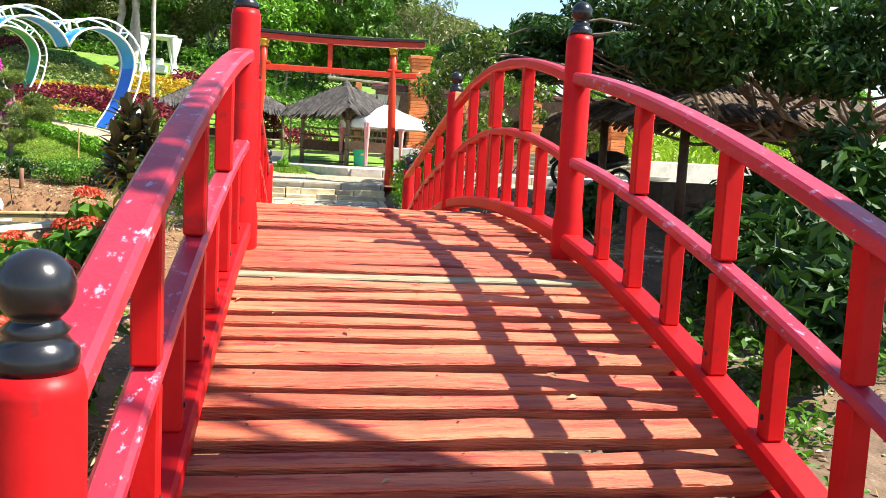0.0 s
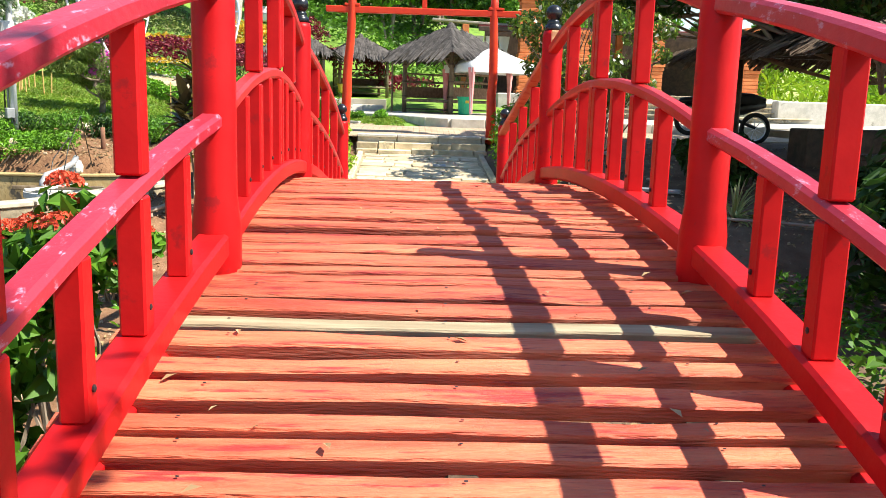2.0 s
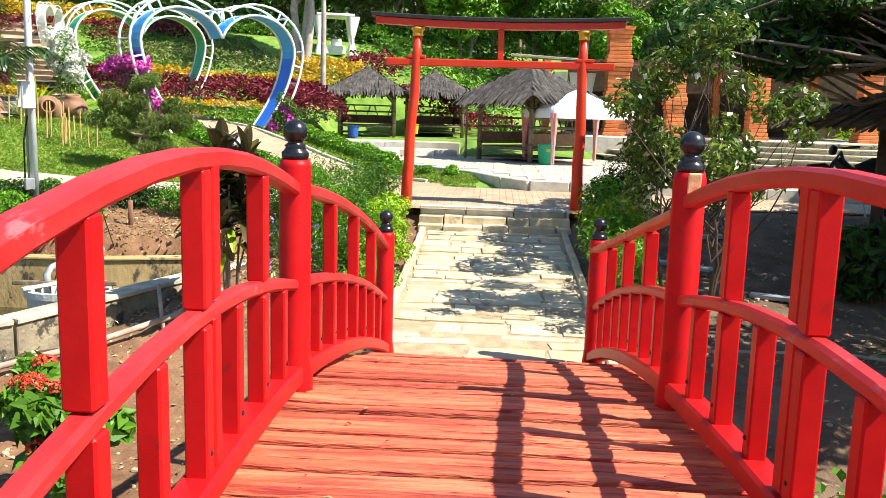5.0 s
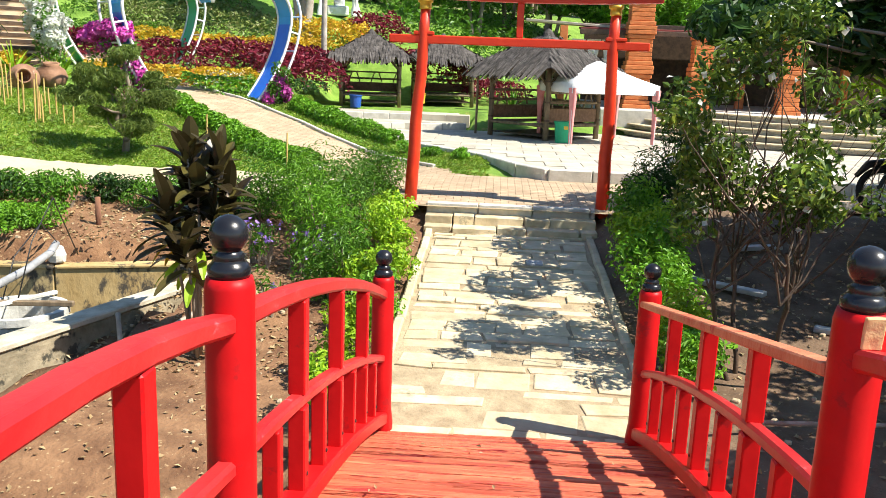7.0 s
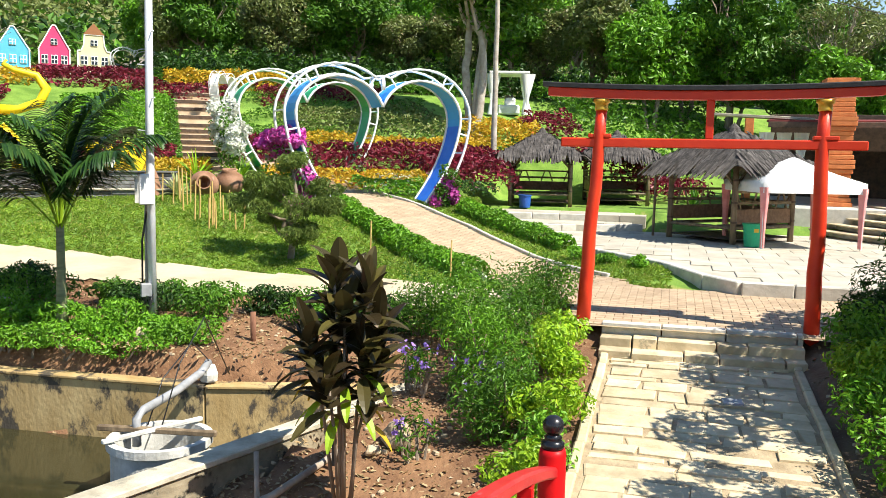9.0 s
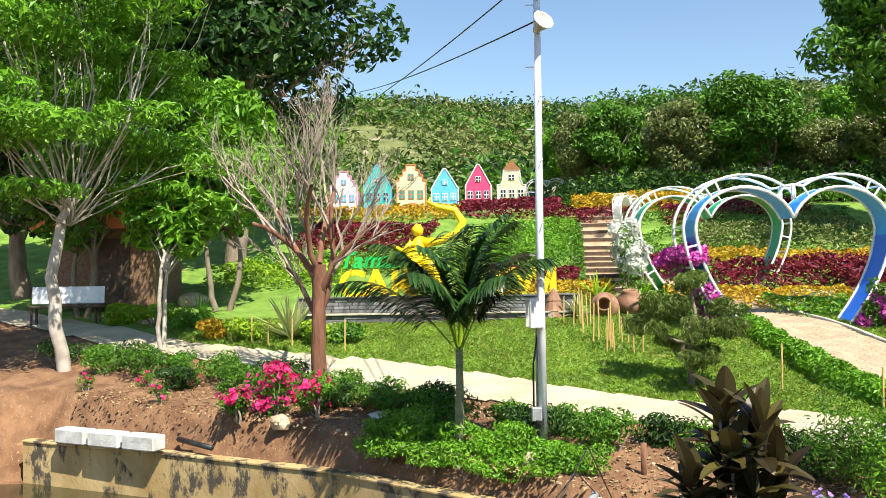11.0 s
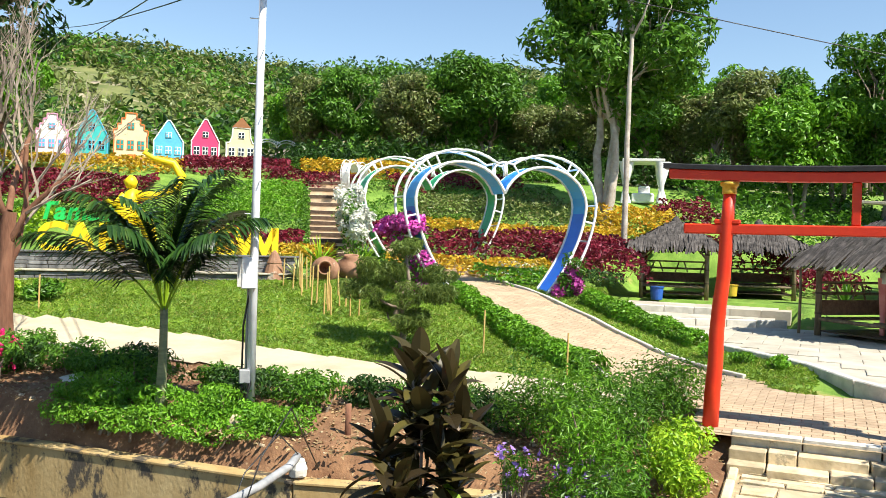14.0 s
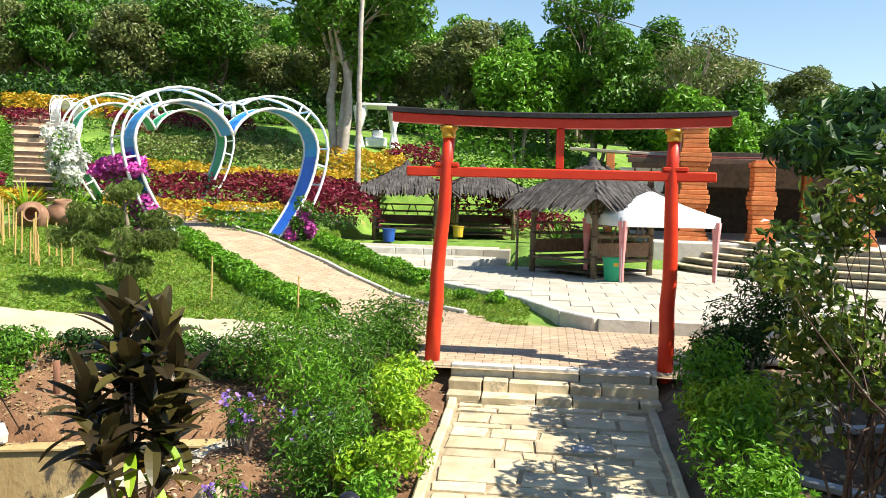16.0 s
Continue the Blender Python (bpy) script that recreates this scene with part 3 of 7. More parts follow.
RX = 0.865
TOP, MID, LOW = 0.93, 0.50, 0.085
POST_H = 1.06
for sx in (-1, 1):
    px = (-0.895, -0.797, -0.905, -0.87) if sx < 0 else (0.99, 0.895, 0.815, 0.84)
    for k, y in enumerate(PY):
        x = px[k]
        z0 = deck_z(y) + (0.085 if k == 1 else -0.03 if k == 0 and sx < 0 else 0.0)
        p = Geo().lathe([(0.083, -0.55), (0.083, 0.06), (0.071, 0.16), (0.071, POST_H - 0.03), (0.064, POST_H)], 16)
        post = part("post", p, RED, bridge, smooth=True, m=pose(x, y, z0, 0, 0, 11 * k))
        f = Geo().lathe([(0.056, POST_H - 0.002), (0.060, POST_H + 0.012), (0.060, POST_H + 0.030), (0.050, POST_H + 0.040), (0.042, POST_H + 0.052),
                         (0.048, POST_H + 0.060), (0.034, POST_H + 0.072)]
                        + [(max(0.006, 0.055 * math.sin(math.radians(a))), POST_H + 0.120 - 0.055 * math.cos(math.radians(a))) for a in range(36, 181, 12)], 24)
        part("finial", f, BLACK_GLOSS, post, "black gloss ball finial on a collar", smooth=True)
    for bay in range(3):
        y0, y1 = PY[bay] + 0.065, PY[bay + 1] - 0.065
        over = 0.115 if bay == 1 else 0.0
        x, xb = px[bay], px[bay + 1]
        if sx > 0 and bay == 2:
            part("top_rail", Geo().beam((x - 0.03, y0 - 0.02, rail_z(y0, TOP) - 0.05), (xb - 0.03, y1 + 0.03, rail_z(y1, TOP) + 0.02), 0.075, 0.04, 0.006), [ORANGE_RAIL], bridge, "straight replacement handrail of orange-brown board")
        else:
            part("top_rail", bent_rail(y0, y1, x, TOP, 0.095 if bay == 0 else 0.074, 0.062, 10, over, xb), [RED_RAIL if bay == 0 else RED_TOP], bridge, "faded red handrail with flaking paint, sky reflection tinted into its colour" if bay == 0 else "", smooth=False)
        part("middle_rail", bent_rail(y0, y1, x, MID, 0.075 if bay == 0 else 0.062, 0.052, 10, over * 0.85, xb), [RED_RAIL if bay == 0 else RED_TOP], bridge)
        part("bottom_rail", bent_rail(y0, y1, x, LOW, 0.11, 0.085, 10, 0, xb), [RED], bridge)
        part("fascia", bent_rail(y0 - 0.13, y1 + 0.13, x + sx * 0.01, -0.10, 0.06, 0.15, 10, 0, xb + sx * 0.01), [RED], bridge)
        n = 8
        for i in range(1, n):
            f = i / n + (0.035 if bay == 1 else -0.02 if bay == 0 and sx > 0 else 0.0)
            y = y0 + (y1 - y0) * f
            s = math.sin(math.pi * f)
            zb = deck_z(y) + LOW + 0.035
            tall = i % 2 == 0
            straight = sx > 0 and bay == 2
            top_here = rail_z(y0, TOP) - 0.05 + (rail_z(y1, TOP) - rail_z(y0, TOP) + 0.07) * f - deck_z(y) + 0.008 if straight else TOP + over * s
            zt = deck_z(y) + (top_here - 0.028 if tall else MID + over * 0.85 * s - 0.024)
            if tall:
                zm = deck_z(y) + MID + over * 0.85 * s
                g = Geo().box((0.068, 0.068, zm - 0.026 - zb), pose(0, 0, (zm - 0.026 + zb) / 2), 0.006)
                g.box((0.068, 0.068, zt - zm - 0.026), pose(0, 0, (zt + zm + 0.026) / 2), 0.006)
            else:
                g = Geo().box((0.062, 0.062, zt - zb), pose(0, 0, (zt + zb) / 2), 0.006)
            bal = part("baluster", g, RED, bridge, m=pose(x + (xb - x) * f, y, 0, 0, 0, random.uniform(-2, 2)))
            if i == 4 and bay == 1:
                part("baluster", g, RED, bridge, m=pose(x + (xb - x) * f, y + 0.078, 0.012, 0, 0, 1.5))
            part("bolt", Geo().lathe([(0.009, 0), (0.009, 0.004), (0.002, 0.007)], 8, pose(-sx * 0.032, 0.004, zb + 0.07, 0, -90 * sx, 0)), BLACK_PLASTIC, bal, "dark bolt head")
for x in (-0.62, 0.0, 0.62):
    part("stringer", bent_rail(PY[0] - 0.3, PY[3] + 0.1, x, -0.13, 0.09, 0.16, 24), DARK_WOOD, bridge)
scar = Geo().box((0.055, 0.014, 0.09), None, 0.005)
part("broken_patch", scar, BARE_WOOD, bridge, "bare splintered wood at a post head", m=pose(0.82, PY[2] - 0.068, deck_z(PY[2]) + POST_H - 0.045, 6, 0, 4))

# ---- torii gate ----
TY, TZ, TXL, TXR = 5.80, 0.76, -1.19, 1.235
gate = thing("torii_gate", "orange-red wooden torii gate with black capped lintel", "gate", pose(0, TY, TZ))


def post_line(x0, x1, h, n=9, wob=0.012, seed=1):
    r = random.Random(seed)
    return [(x0 + (x1 - x0) * k / (n - 1) + r.uniform(-wob, wob), r.uniform(-wob, wob), h * k / (n - 1)) for k in range(n)]


HG = 2.37
for x0, x1, seed in ((TXL - 0.10, TXL + 0.02, 3), (TXR - 0.01, TXR - 0.02, 4)):
    pts = post_line(x0, x1, HG, seed=seed)
    pts[0] = (pts[0][0], pts[0][1], -0.25)
    part("post", Geo().tube(pts, [0.085 - 0.02 * k / 8 for k in range(9)], 14), TORII_RED, gate, smooth=True)
    part("gold_collar", Geo().lathe([(0.072, 0), (0.078, 0.015), (0.074, 0.03), (0.074, 0.075), (0.095, 0.09), (0.095, 0.125), (0.06, 0.13)], 18, pose(x1, 0, HG - 0.02)), GOLD, gate, "gold-painted collar", smooth=True)


def lintel(z0, hgt, halfw, depth, rise, seg=16, b=0.01):
    vs, fs = [], []
    for i in range(seg + 1):
        u = -1 + 2 * i / seg
        x = u * halfw
        z = z0 + rise * u * u
        for py, pz in ((-depth / 2, 0), (depth / 2, 0), (depth / 2, hgt - b), (depth / 2 - b, hgt), (-depth / 2 + b, hgt), (-depth / 2, hgt - b)):
            vs.append((x, py, z + pz))
    for i in range(seg):
        for k in range(6):
            k2 = (k + 1) % 6
            fs.append((i * 6 + k, i * 6 + k2, i * 6 + 6 + k2, i * 6 + 6 + k))
    fs += [tuple(range(5, -1, -1)), tuple(range(seg * 6, seg * 6 + 6))]
    return Geo().add(vs, fs)


part("lintel", lintel(HG + 0.10, 0.10, 1.78, 0.16, 0.05), TORII_RED, gate)
part("black_cap", lintel(HG + 0.203, 0.055, 1.84, 0.22, 0.05), BLACK_WOOD, gate, "black-painted cap beam")
part("tie_beam", Geo().box((3.28, 0.10, 0.105), pose(0.02, 0, 1.985), 0.012), TORII_RED, gate)
part("wedge", Geo().box((0.26, 0.11, 0.045), pose(-1.18, 0, 2.062), 0.008), TORII_RED, gate)
part("wedge", Geo().box((0.26, 0.11, 0.045), pose(1.24, 0, 2.062), 0.008), TORII_RED, gate)
part("centre_strut", Geo().box((0.085, 0.06, 0.43), pose(0.03, 0, 2.255), 0.008), TORII_RED, gate)

# ---- pond ----
FAR_WALL = ((-2.95, 4.42), (-5.1, 3.78), (-9.0, 3.53), (-11.6, 2.85), (-14.5, 1.9))
NEAR_WALL = ((-2.95, 4.42), (-4.35, 0.5), (-6.5, -2.1), (-9, -4.2))


def wall_run(name, line, thick, z0, z1, label, coping=0.06, top=None, body=None):
    wall = tagged(new(name), label, kind="structure")
    for i in range(len(line) - 1):
        a, b = Vector((*line[i], 0)), Vector((*line[i + 1], 0))
        g = Geo().beam(a + Vector((0, 0, (z0 + z1) / 2)), b + Vector((0, 0, (z0 + z1) / 2)), thick, z1 - z0, 0.01)
        part("wall_section", g, body or CONCRETE, wall)
        c = Geo().beam(a + Vector((0, 0, z1 + coping / 2 + 0.002)), b + Vector((0, 0, z1 + coping / 2 + 0.002)), thick + 0.05, coping, 0.012)
        part("coping", c, top or COPING, wall)
    return wall


wall_run("pond_wall_far", FAR_WALL, 0.16, -1.2, 0.02, "stained ochre concrete pond wall with worn coping", 0.035, CONCRETE)
wall_run("pond_wall_near", NEAR_WALL, 0.20, -1.2, 0.02, "weathered concrete pond wall with pale coping", body=MOSSY)
g = Geo()
g.add([(-2.9, 4.5, -0.62), (-15, 2.4, -0.62), (-15, -6, -0.62), (-9, -6, -0.62), (-4.3, 0.3, -0.62)], [(0, 1, 2, 3, 4)])
tagged(part("water", g, WATER_M), "murky brown-green pond water", kind="structure")

# ---- plaza, kerbs, steps ----
plaza = tagged(new("plaza"), "pale stone-paved plaza, sunlit", kind="structure")
g = Geo()
st = 0.62
rr = random.Random(8)
tiles = 0
for j in range(12, 32):
    for i in range(-10, 24):
        x, y = i * st + (0.31 if j % 2 else 0), j * st
        if on_plaza(x, y) and on_plaza(x + st, y + st * 0.5):
            q = 0.006
            poly = ((x + q, y + q), (x + st - q, y + q), (x + st - q, y + st - q), (x + q, y + st - q))
            near_tile = tiles < 290 and x < 7
            tiles += near_tile
            tg = slab(Geo() if near_tile else g, poly, lambda a, b, x=x, y=y: plaza_z(x + 0.3, y + 0.3), rr.uniform(0, 0.004), 0.3)
            if near_tile:
                part("paving_stone", tg, PLAZA_NEAR, plaza)
sheet("plaza_bed", lambda x, y: on_plaza(x, y) and not upper_plaza(x, y), PLAZA, 0.1, -6, 14, 7.2, 18.5, -0.012, height=lambda x, y: 0.90)
tagged(part("far_paving", g, PLAZA, plaza), "pale paving stones", kind="stuff")
kerb = tagged(new("kerb"), "pale concrete kerb blocks along the plaza", kind="structure")
line = [(6.8, 7.70), (4.0, 7.76), (0.62, 7.9), (0.18, 8.5), (-0.42, 9.9), (-1.9, 11.8), (-4.35, 14.15)]
for a, b in zip(line, line[1:]):
    a, b = Vector((*a, 0)), Vector((*b, 0))
    n = max(1, round((b - a).length / 0.62))
    for k in range(n):
        p, q = a.lerp(b, k / n), a.lerp(b, (k + 0.985) / n)
        p.z = q.z = 0.80
        part("kerb_block", Geo().beam(p, q, 0.15, 0.27, 0.015), KERB, kerb)
# risers of the shallow plaza steps
for k, (a, b) in enumerate((((-4.6, 14.55), (-1.0, 16.3)), ((-5.0, 16.55), (-1.0, 16.95)))):
    a, b = Vector((*a, 0.975 + 0.16 * k)), Vector((*b, 0.975 + 0.16 * k))
    for i in range(6):
        part("kerb_block", Geo().beam(a.lerp(b, i / 6), a.lerp(b, (i + 0.985) / 6), 0.16, 0.18, 0.015), KERB, kerb)
cover = part("drain_cover", Geo().box((0.19, 0.15, 0.03), pose(0.295, 3.96, 0.310, 4, 0, 3), 0.006), GREY_PIPE)
tagged(cover, "small grey metal drain cover let into the path", "drain cover")
# walk edging
for off in (-1.10, 1.10):
    ys = [8.6 + 0.5 * k for k in range(17)]
    if off > 0:
        ys = [y for y in ys if y > 9.0]
    for y0, y1 in zip(ys, ys[1:]):
        xa, xb = table(y0, WALK_X) + off, table(y1, WALK_X) + off
        part("kerb_block", Geo().beam((xa, y0, ground_z(xa, y0) + 0.0), (xb, y1, ground_z(xb, y1) + 0.0), 0.07, 0.14, 0.01), KERB, kerb)

steps = tagged(new("garden_steps"), "worn low stone steps and pale kerb below the gate", kind="structure")
for k, (y, z, deep) in enumerate(((5.13, 0.465, 0.30), (5.36, 0.565, 0.28), (5.56, 0.69, 0.14))):
    x = -1.06
    rs = random.Random(k + 3)
    while x < 1.08:
        w = rs.uniform(0.24, 0.75) if k < 2 else rs.uniform(0.55, 0.75)
        w = min(w, 1.12 - x)
        part("step_stone", Geo().box((w - 0.014, deep, 0.16), pose(x + w / 2, y + deep / 2 + rs.uniform(-0.018, 0.018) * (k < 2), z - 0.08 + rs.uniform(-0.012, 0.008) * (k < 2), 0, 0, rs.uniform(-2, 2) * (k < 2)), 0.009), SLAB if k < 2 else KERB, steps)
        x += w

# garden stairs up the slope
stairs = tagged(new("hill_stairs"), "sandy garden stairs climbing the planted slope", kind="structure")
for k in range(13):
    q, pz = 18.6 + 0.72 * k, -1.45
    x, y = -0.55 * q + 0.83 * pz, 0.83 * q + 0.55 * pz
    z = table(q, HILL) + 0.06
    part("stair_tread", Geo().box((1.35, 0.76, 0.5), pose(x, y, z - 0.25, 0, 0, 33.5), 0.02), STAIR_M, stairs)
    # thin dark strip that imitates the shading on the step's front
    part("stair_riser", Geo().box((1.30, 0.03, 0.10), pose(x + 0.213, y - 0.321, z - 0.06, 0, 0, 33.5), 0.004), DARK_WOOD, stairs)

# ---- two-tier slate wall and the letter sign ----
wall_a, wall_b = Vector((-15.0, 7.65, 0)), Vector((-10.3, 11.55, 0))
wall_u = (wall_b - wall_a).normalized()
wall_n = Vector((-wall_u.y, wall_u.x, 0))
wall_len = (wall_b - wall_a).length
slate = tagged(new("slate_wall"), "two-tier grey stacked-slate planter wall with pale ledge", kind="structure")
rs = random.Random(5)
for tier in range(2):
    back = wall_n * (0.10 + 0.28 * tier)
    z0 = 1.42 + 0.36 * tier
    core = Geo().beam(wall_a + back + Vector((0, 0, z0 + 0.15)) + wall_n * 0.12, wall_b + back + Vector((0, 0, z0 + 0.15)) + wall_n * 0.12, 0.2, 0.34, 0.01)
    part("wall_core", core, CONCRETE, slate)
    for row in range(4):
        s = rs.uniform(-0.3, 0)
        while s < wall_len:
            l = rs.uniform(0.25, 0.6)
            a, b = max(0, s), min(wall_len, s + l - 0.01)
            if b > a + 0.05:
                out = wall_n * -rs.uniform(0, 0.02)
                zz = z0 + 0.04 + row * 0.078
                part("slate_stone", Geo().beam(wall_a + wall_u * a + back + out + Vector((0, 0, zz)), wall_a + wall_u * b + back + out + Vector((0, 0, zz)), 0.06, 0.07, 0.008), SLATE, slate)
            s += l
    part("ledge", Geo().beam(wall_a + back + wall_n * 0.08 + Vector((0, 0, z0 + 0.345)), wall_b + back + wall_n * 0.08 + Vector((0, 0, z0 + 0.345)), 0.34, 0.035, 0.006), COPING if tier == 0 else SLATE, slate)


def text_mesh(body, size, depth, shear=0.0):
    cu = bpy.data.curves.new("lettering", "FONT")
    cu.body, cu.size, cu.extrude, cu.shear, cu.resolution_u, cu.offset = body, size, depth, shear, 3, 0.028 * size
    tmp = bpy.data.objects.new("lettering", cu)
    scene.collection.objects.link(tmp)
    bpy.context.view_layer.update()
    me = bpy.data.meshes.new_from_object(tmp.evaluated_get(bpy.context.evaluated_depsgraph_get()))
    bpy.data.objects.remove(tmp)
    bpy.data.curves.remove(cu)
    return me


sign_yaw = math.degrees(math.atan2(wall_u.y, wall_u.x))
sign = thing("letter_sign", "large yellow and green standing letters above the slate wall", "sign",
             Matrix.Translation(wall_a + wall_n * 0.62 + Vector((0, 0, 2.12))) @ pose(0, 0, 0, 0, 0, sign_yaw))
for ch, s in (("C", 0.85), ("A", 1.40), ("K", 2.0), ("E", 4.30), ("W", 4.70), ("I", 5.48)):
    me = text_mesh(ch, 0.86, 0.05)
    me.materials.append(YELLOW_LETTER)
    part("letter", me, None, sign, m=pose(s, 0, 0, 90, 0, 0) @ Matrix.Diagonal((1.02, 1.0, 1.0, 1)))
for ch, s in (("T", 0.86), ("a", 1.16), ("m", 1.40), ("a", 1.80), ("n", 2.04)):
    me = text_mesh(ch, 0.5, 0.04, 0.25)
    me.materials.append(GREEN_LETTER)
    part("letter", me, None, sign, "green script letter", m=pose(s, 0.05, 0.66, 90, 0, 0))
part("sign_base", Geo().box((5.2, 0.3, 0.7), pose(3.2, 0.06, -0.36), 0.01), SLATE, sign)
# the yellow dancer figure: one plain shape
g = Geo()
g.tube([(2.55, 0.05, 0.55), (2.5, 0.05, 0.85), (2.62, 0.05, 1.15), (2.66, 0.05, 1.35)], [0.26, 0.22, 0.17, 0.08], 10)
g.tube([(2.62, 0.05, 1.36), (2.6, 0.05, 1.50), (2.63, 0.05, 1.62)], [0.10, 0.15, 0.05], 10)
g.tube([(2.7, 0.05, 1.2), (3.1, 0.05, 1.22), (3.5, 0.05, 1.38), (3.62, 0.05, 1.66), (3.45, 0.05, 1.92), (3.05, 0.05, 2.0), (2.85, 0.05, 2.12), (2.92, 0.05, 2.2)], [0.12, 0.09, 0.10, 0.10, 0.08, 0.06, 0.05, 0.03], 8)
g.tube([(2.5, 0.05, 1.2), (2.3, 0.05, 1.0), (2.12, 0.05, 1.1)], [0.1, 0.07, 0.04], 8)
g.tube([(2.7, 0.05, 0.8), (2.95, 0.05, 0.6), (3.05, 0.05, 0.2), (3.05, 0.05, 0.0)], [0.2, 0.16, 0.12, 0.1], 8)
g.tube([(2.45, 0.05, 0.75), (2.4, 0.05, 0.35), (2.45, 0.05, 0.0)], [0.2, 0.15, 0.1], 8)
fig = part("dancer_sculpture", g, YELLOW_LETTER, smooth=True, m=sign.matrix_basis.copy() @ pose(0.0, 0.2, 0.0))
tagged(fig, "flat yellow dancer sculpture behind the letters", "sculpture")

# ---- miniature house facades on the hill ----
HOUSE_A, HOUSE_B = Vector((-30.4, 22.5, 0)), Vector((-24.7, 27.9, 0))
hu = (HOUSE_B - HOUSE_A).normalized()
hyaw = math.degrees(math.atan2(hu.y, hu.x))


def house(wall_c, trim_c, gable, window_c, roof_c, side_c, at, wid, hgt, seed):
    h = thing("facade_house", f"small {seed} gabled facade house in painted boards", "house", pose(*at, 0, 0, hyaw), "toy houses on the hill")
    eave = hgt * 0.52
    hw = wid / 2
    if gable == "step":
        out = [(-hw, 0), (hw, 0), (hw, eave)]
        for k in range(4):
            xa = hw * (1 - k / 4.4)
            out += [(xa, eave + (k + 0.0) * hgt * 0.1), (xa, eave + (k + 0.9) * hgt * 0.1), (hw * (1 - (k + 1) / 4.4), eave + (k + 0.9) * hgt * 0.1)]
        out += [(-x, z) for x, z in out[:2:-1]] + [(-hw, eave)]
    elif gable == "bell":
        out = [(-hw, 0), (hw, 0), (hw, eave), (hw * 0.75, eave + 0.02), (hw * 0.6, eave + hgt * 0.12), (hw * 0.55, hgt * 0.84), (-hw * 0.55, hgt * 0.84), (-hw * 0.6, eave + hgt * 0.12), (-hw * 0.75, eave + 0.02), (-hw, eave)]
    else:
        out = [(-hw, 0), (hw, 0), (hw, eave), (hw * 0.1, hgt), (-hw * 0.1, hgt), (-hw, eave)]
    part("wall", Geo().prism(out, -0.06, 0.06), wall_c, h)
    part("side_box", Geo().box((wid * 0.96, 1.0, eave * 0.98), pose(0.05, 0.57, eave * 0.49), 0.02), side_c, h)
    if gable == "bell":
        part("roof", Geo().prism([(-hw * 0.62, hgt * 0.84), (hw * 0.62, hgt * 0.84), (0.0, hgt * 1.06)], -0.1, 0.25), roof_c, h)
    tr = Geo()
    for (x0, z0), (x1, z1) in zip(out[2:], out[3:]):
        if abs(x1 - x0) + abs(z1 - z0) > 0.05:
            tr.beam((x0, -0.07, z0), (x1, -0.07, z1), 0.05, 0.05, 0.004)
    tr.beam((-hw + 0.03, -0.075, 0), (-hw + 0.03, -0.075, eave), 0.05, 0.06, 0.004)
    tr.beam((hw - 0.03, -0.075, 0), (hw - 0.03, -0.075, eave), 0.05, 0.06, 0.004)
    tr.beam((-hw, -0.08, eave * 0.2), (hw, -0.08, eave * 0.2), 0.04, 0.05, 0.004)
    part("trim", tr, trim_c, h)
    spots = [(-0.3, 0.34), (0.0, 0.34), (0.3, 0.34)] + [(0, 0.68)]
    for fx, fz in spots:
        ww, wh = wid * 0.2, hgt * (0.17 if fz < 0.5 else 0.12)
        win = part("window", Geo().box((ww, 0.05, wh), pose(fx * wid, -0.075, fz * hgt), 0.006), trim_c, h)
        for dx in (-0.25, 0.25):
            for dz in (-0.25, 0.25):
                part("pane", Geo().box((ww * 0.36, 0.02, wh * 0.38), pose(fx * wid + dx * ww, -0.098, fz * hgt + dz * wh), 0.003), window_c, win)
    part("door", Geo().box((wid * 0.26, 0.05, eave * 0.34), pose(wid * 0.04, -0.075, eave * 0.17), 0.006), trim_c, h)
    return h


def flat(name, c, rough=0.6):
    return paint(name, tuple(v * 0.9 for v in c), c, 5, rough, 0.1, 40)


H_WHITE, H_PINK, H_TEAL, H_BLUE = flat("house_white", (0.78, 0.78, 0.76)), flat("house_pink", (0.66, 0.05, 0.16)), flat("house_teal", (0.05, 0.46, 0.44)), flat("house_blue", (0.10, 0.45, 0.66))
H_CREAM, H_ORANGE, H_BROWN, H_DARK = flat("house_cream", (0.70, 0.62, 0.38)), flat("house_orange", (0.72, 0.20, 0.05)), flat("house_brown", (0.30, 0.13, 0.05)), flat("house_window", (0.02, 0.03, 0.04), 0.2)
H_ROSE, H_GREEN, H_LTEAL = flat("house_rose", (0.72, 0.32, 0.5)), flat("house_window_teal", (0.02, 0.30, 0.30), 0.3), flat("house_side_teal", (0.01, 0.22, 0.26))
specs = ((H_WHITE, H_ROSE, "step", H_BLUE, H_PINK, H_ROSE, "white and rose"), (H_TEAL, H_BLUE, "point", H_DARK, H_TEAL, H_LTEAL, "teal"),
         (H_CREAM, H_ORANGE, "step", H_GREEN, H_ORANGE, H_LTEAL, "cream and orange"), (H_BLUE, H_WHITE, "point", H_BLUE, H_BLUE, H_LTEAL, "light blue"),
         (H_PINK, H_WHITE, "point", H_DARK, H_PINK, H_LTEAL, "crimson"), (H_CREAM, H_WHITE, "bell", H_DARK, H_BROWN, H_DARK, "cream, brown-roofed"))
for k, sp in enumerate(specs):
    p = HOUSE_A + hu * (HOUSE_B - HOUSE_A).length * (k / 5)
    hgt = (2.2, 2.25, 2.45, 2.0, 2.15, 2.2)[k]
    wid = (1.25, 1.3, 1.42, 1.3, 1.25, 1.38)[k]
    house(*sp[:6], (p.x, p.y, land(p.x, p.y) - 0.1), wid, hgt, sp[6])


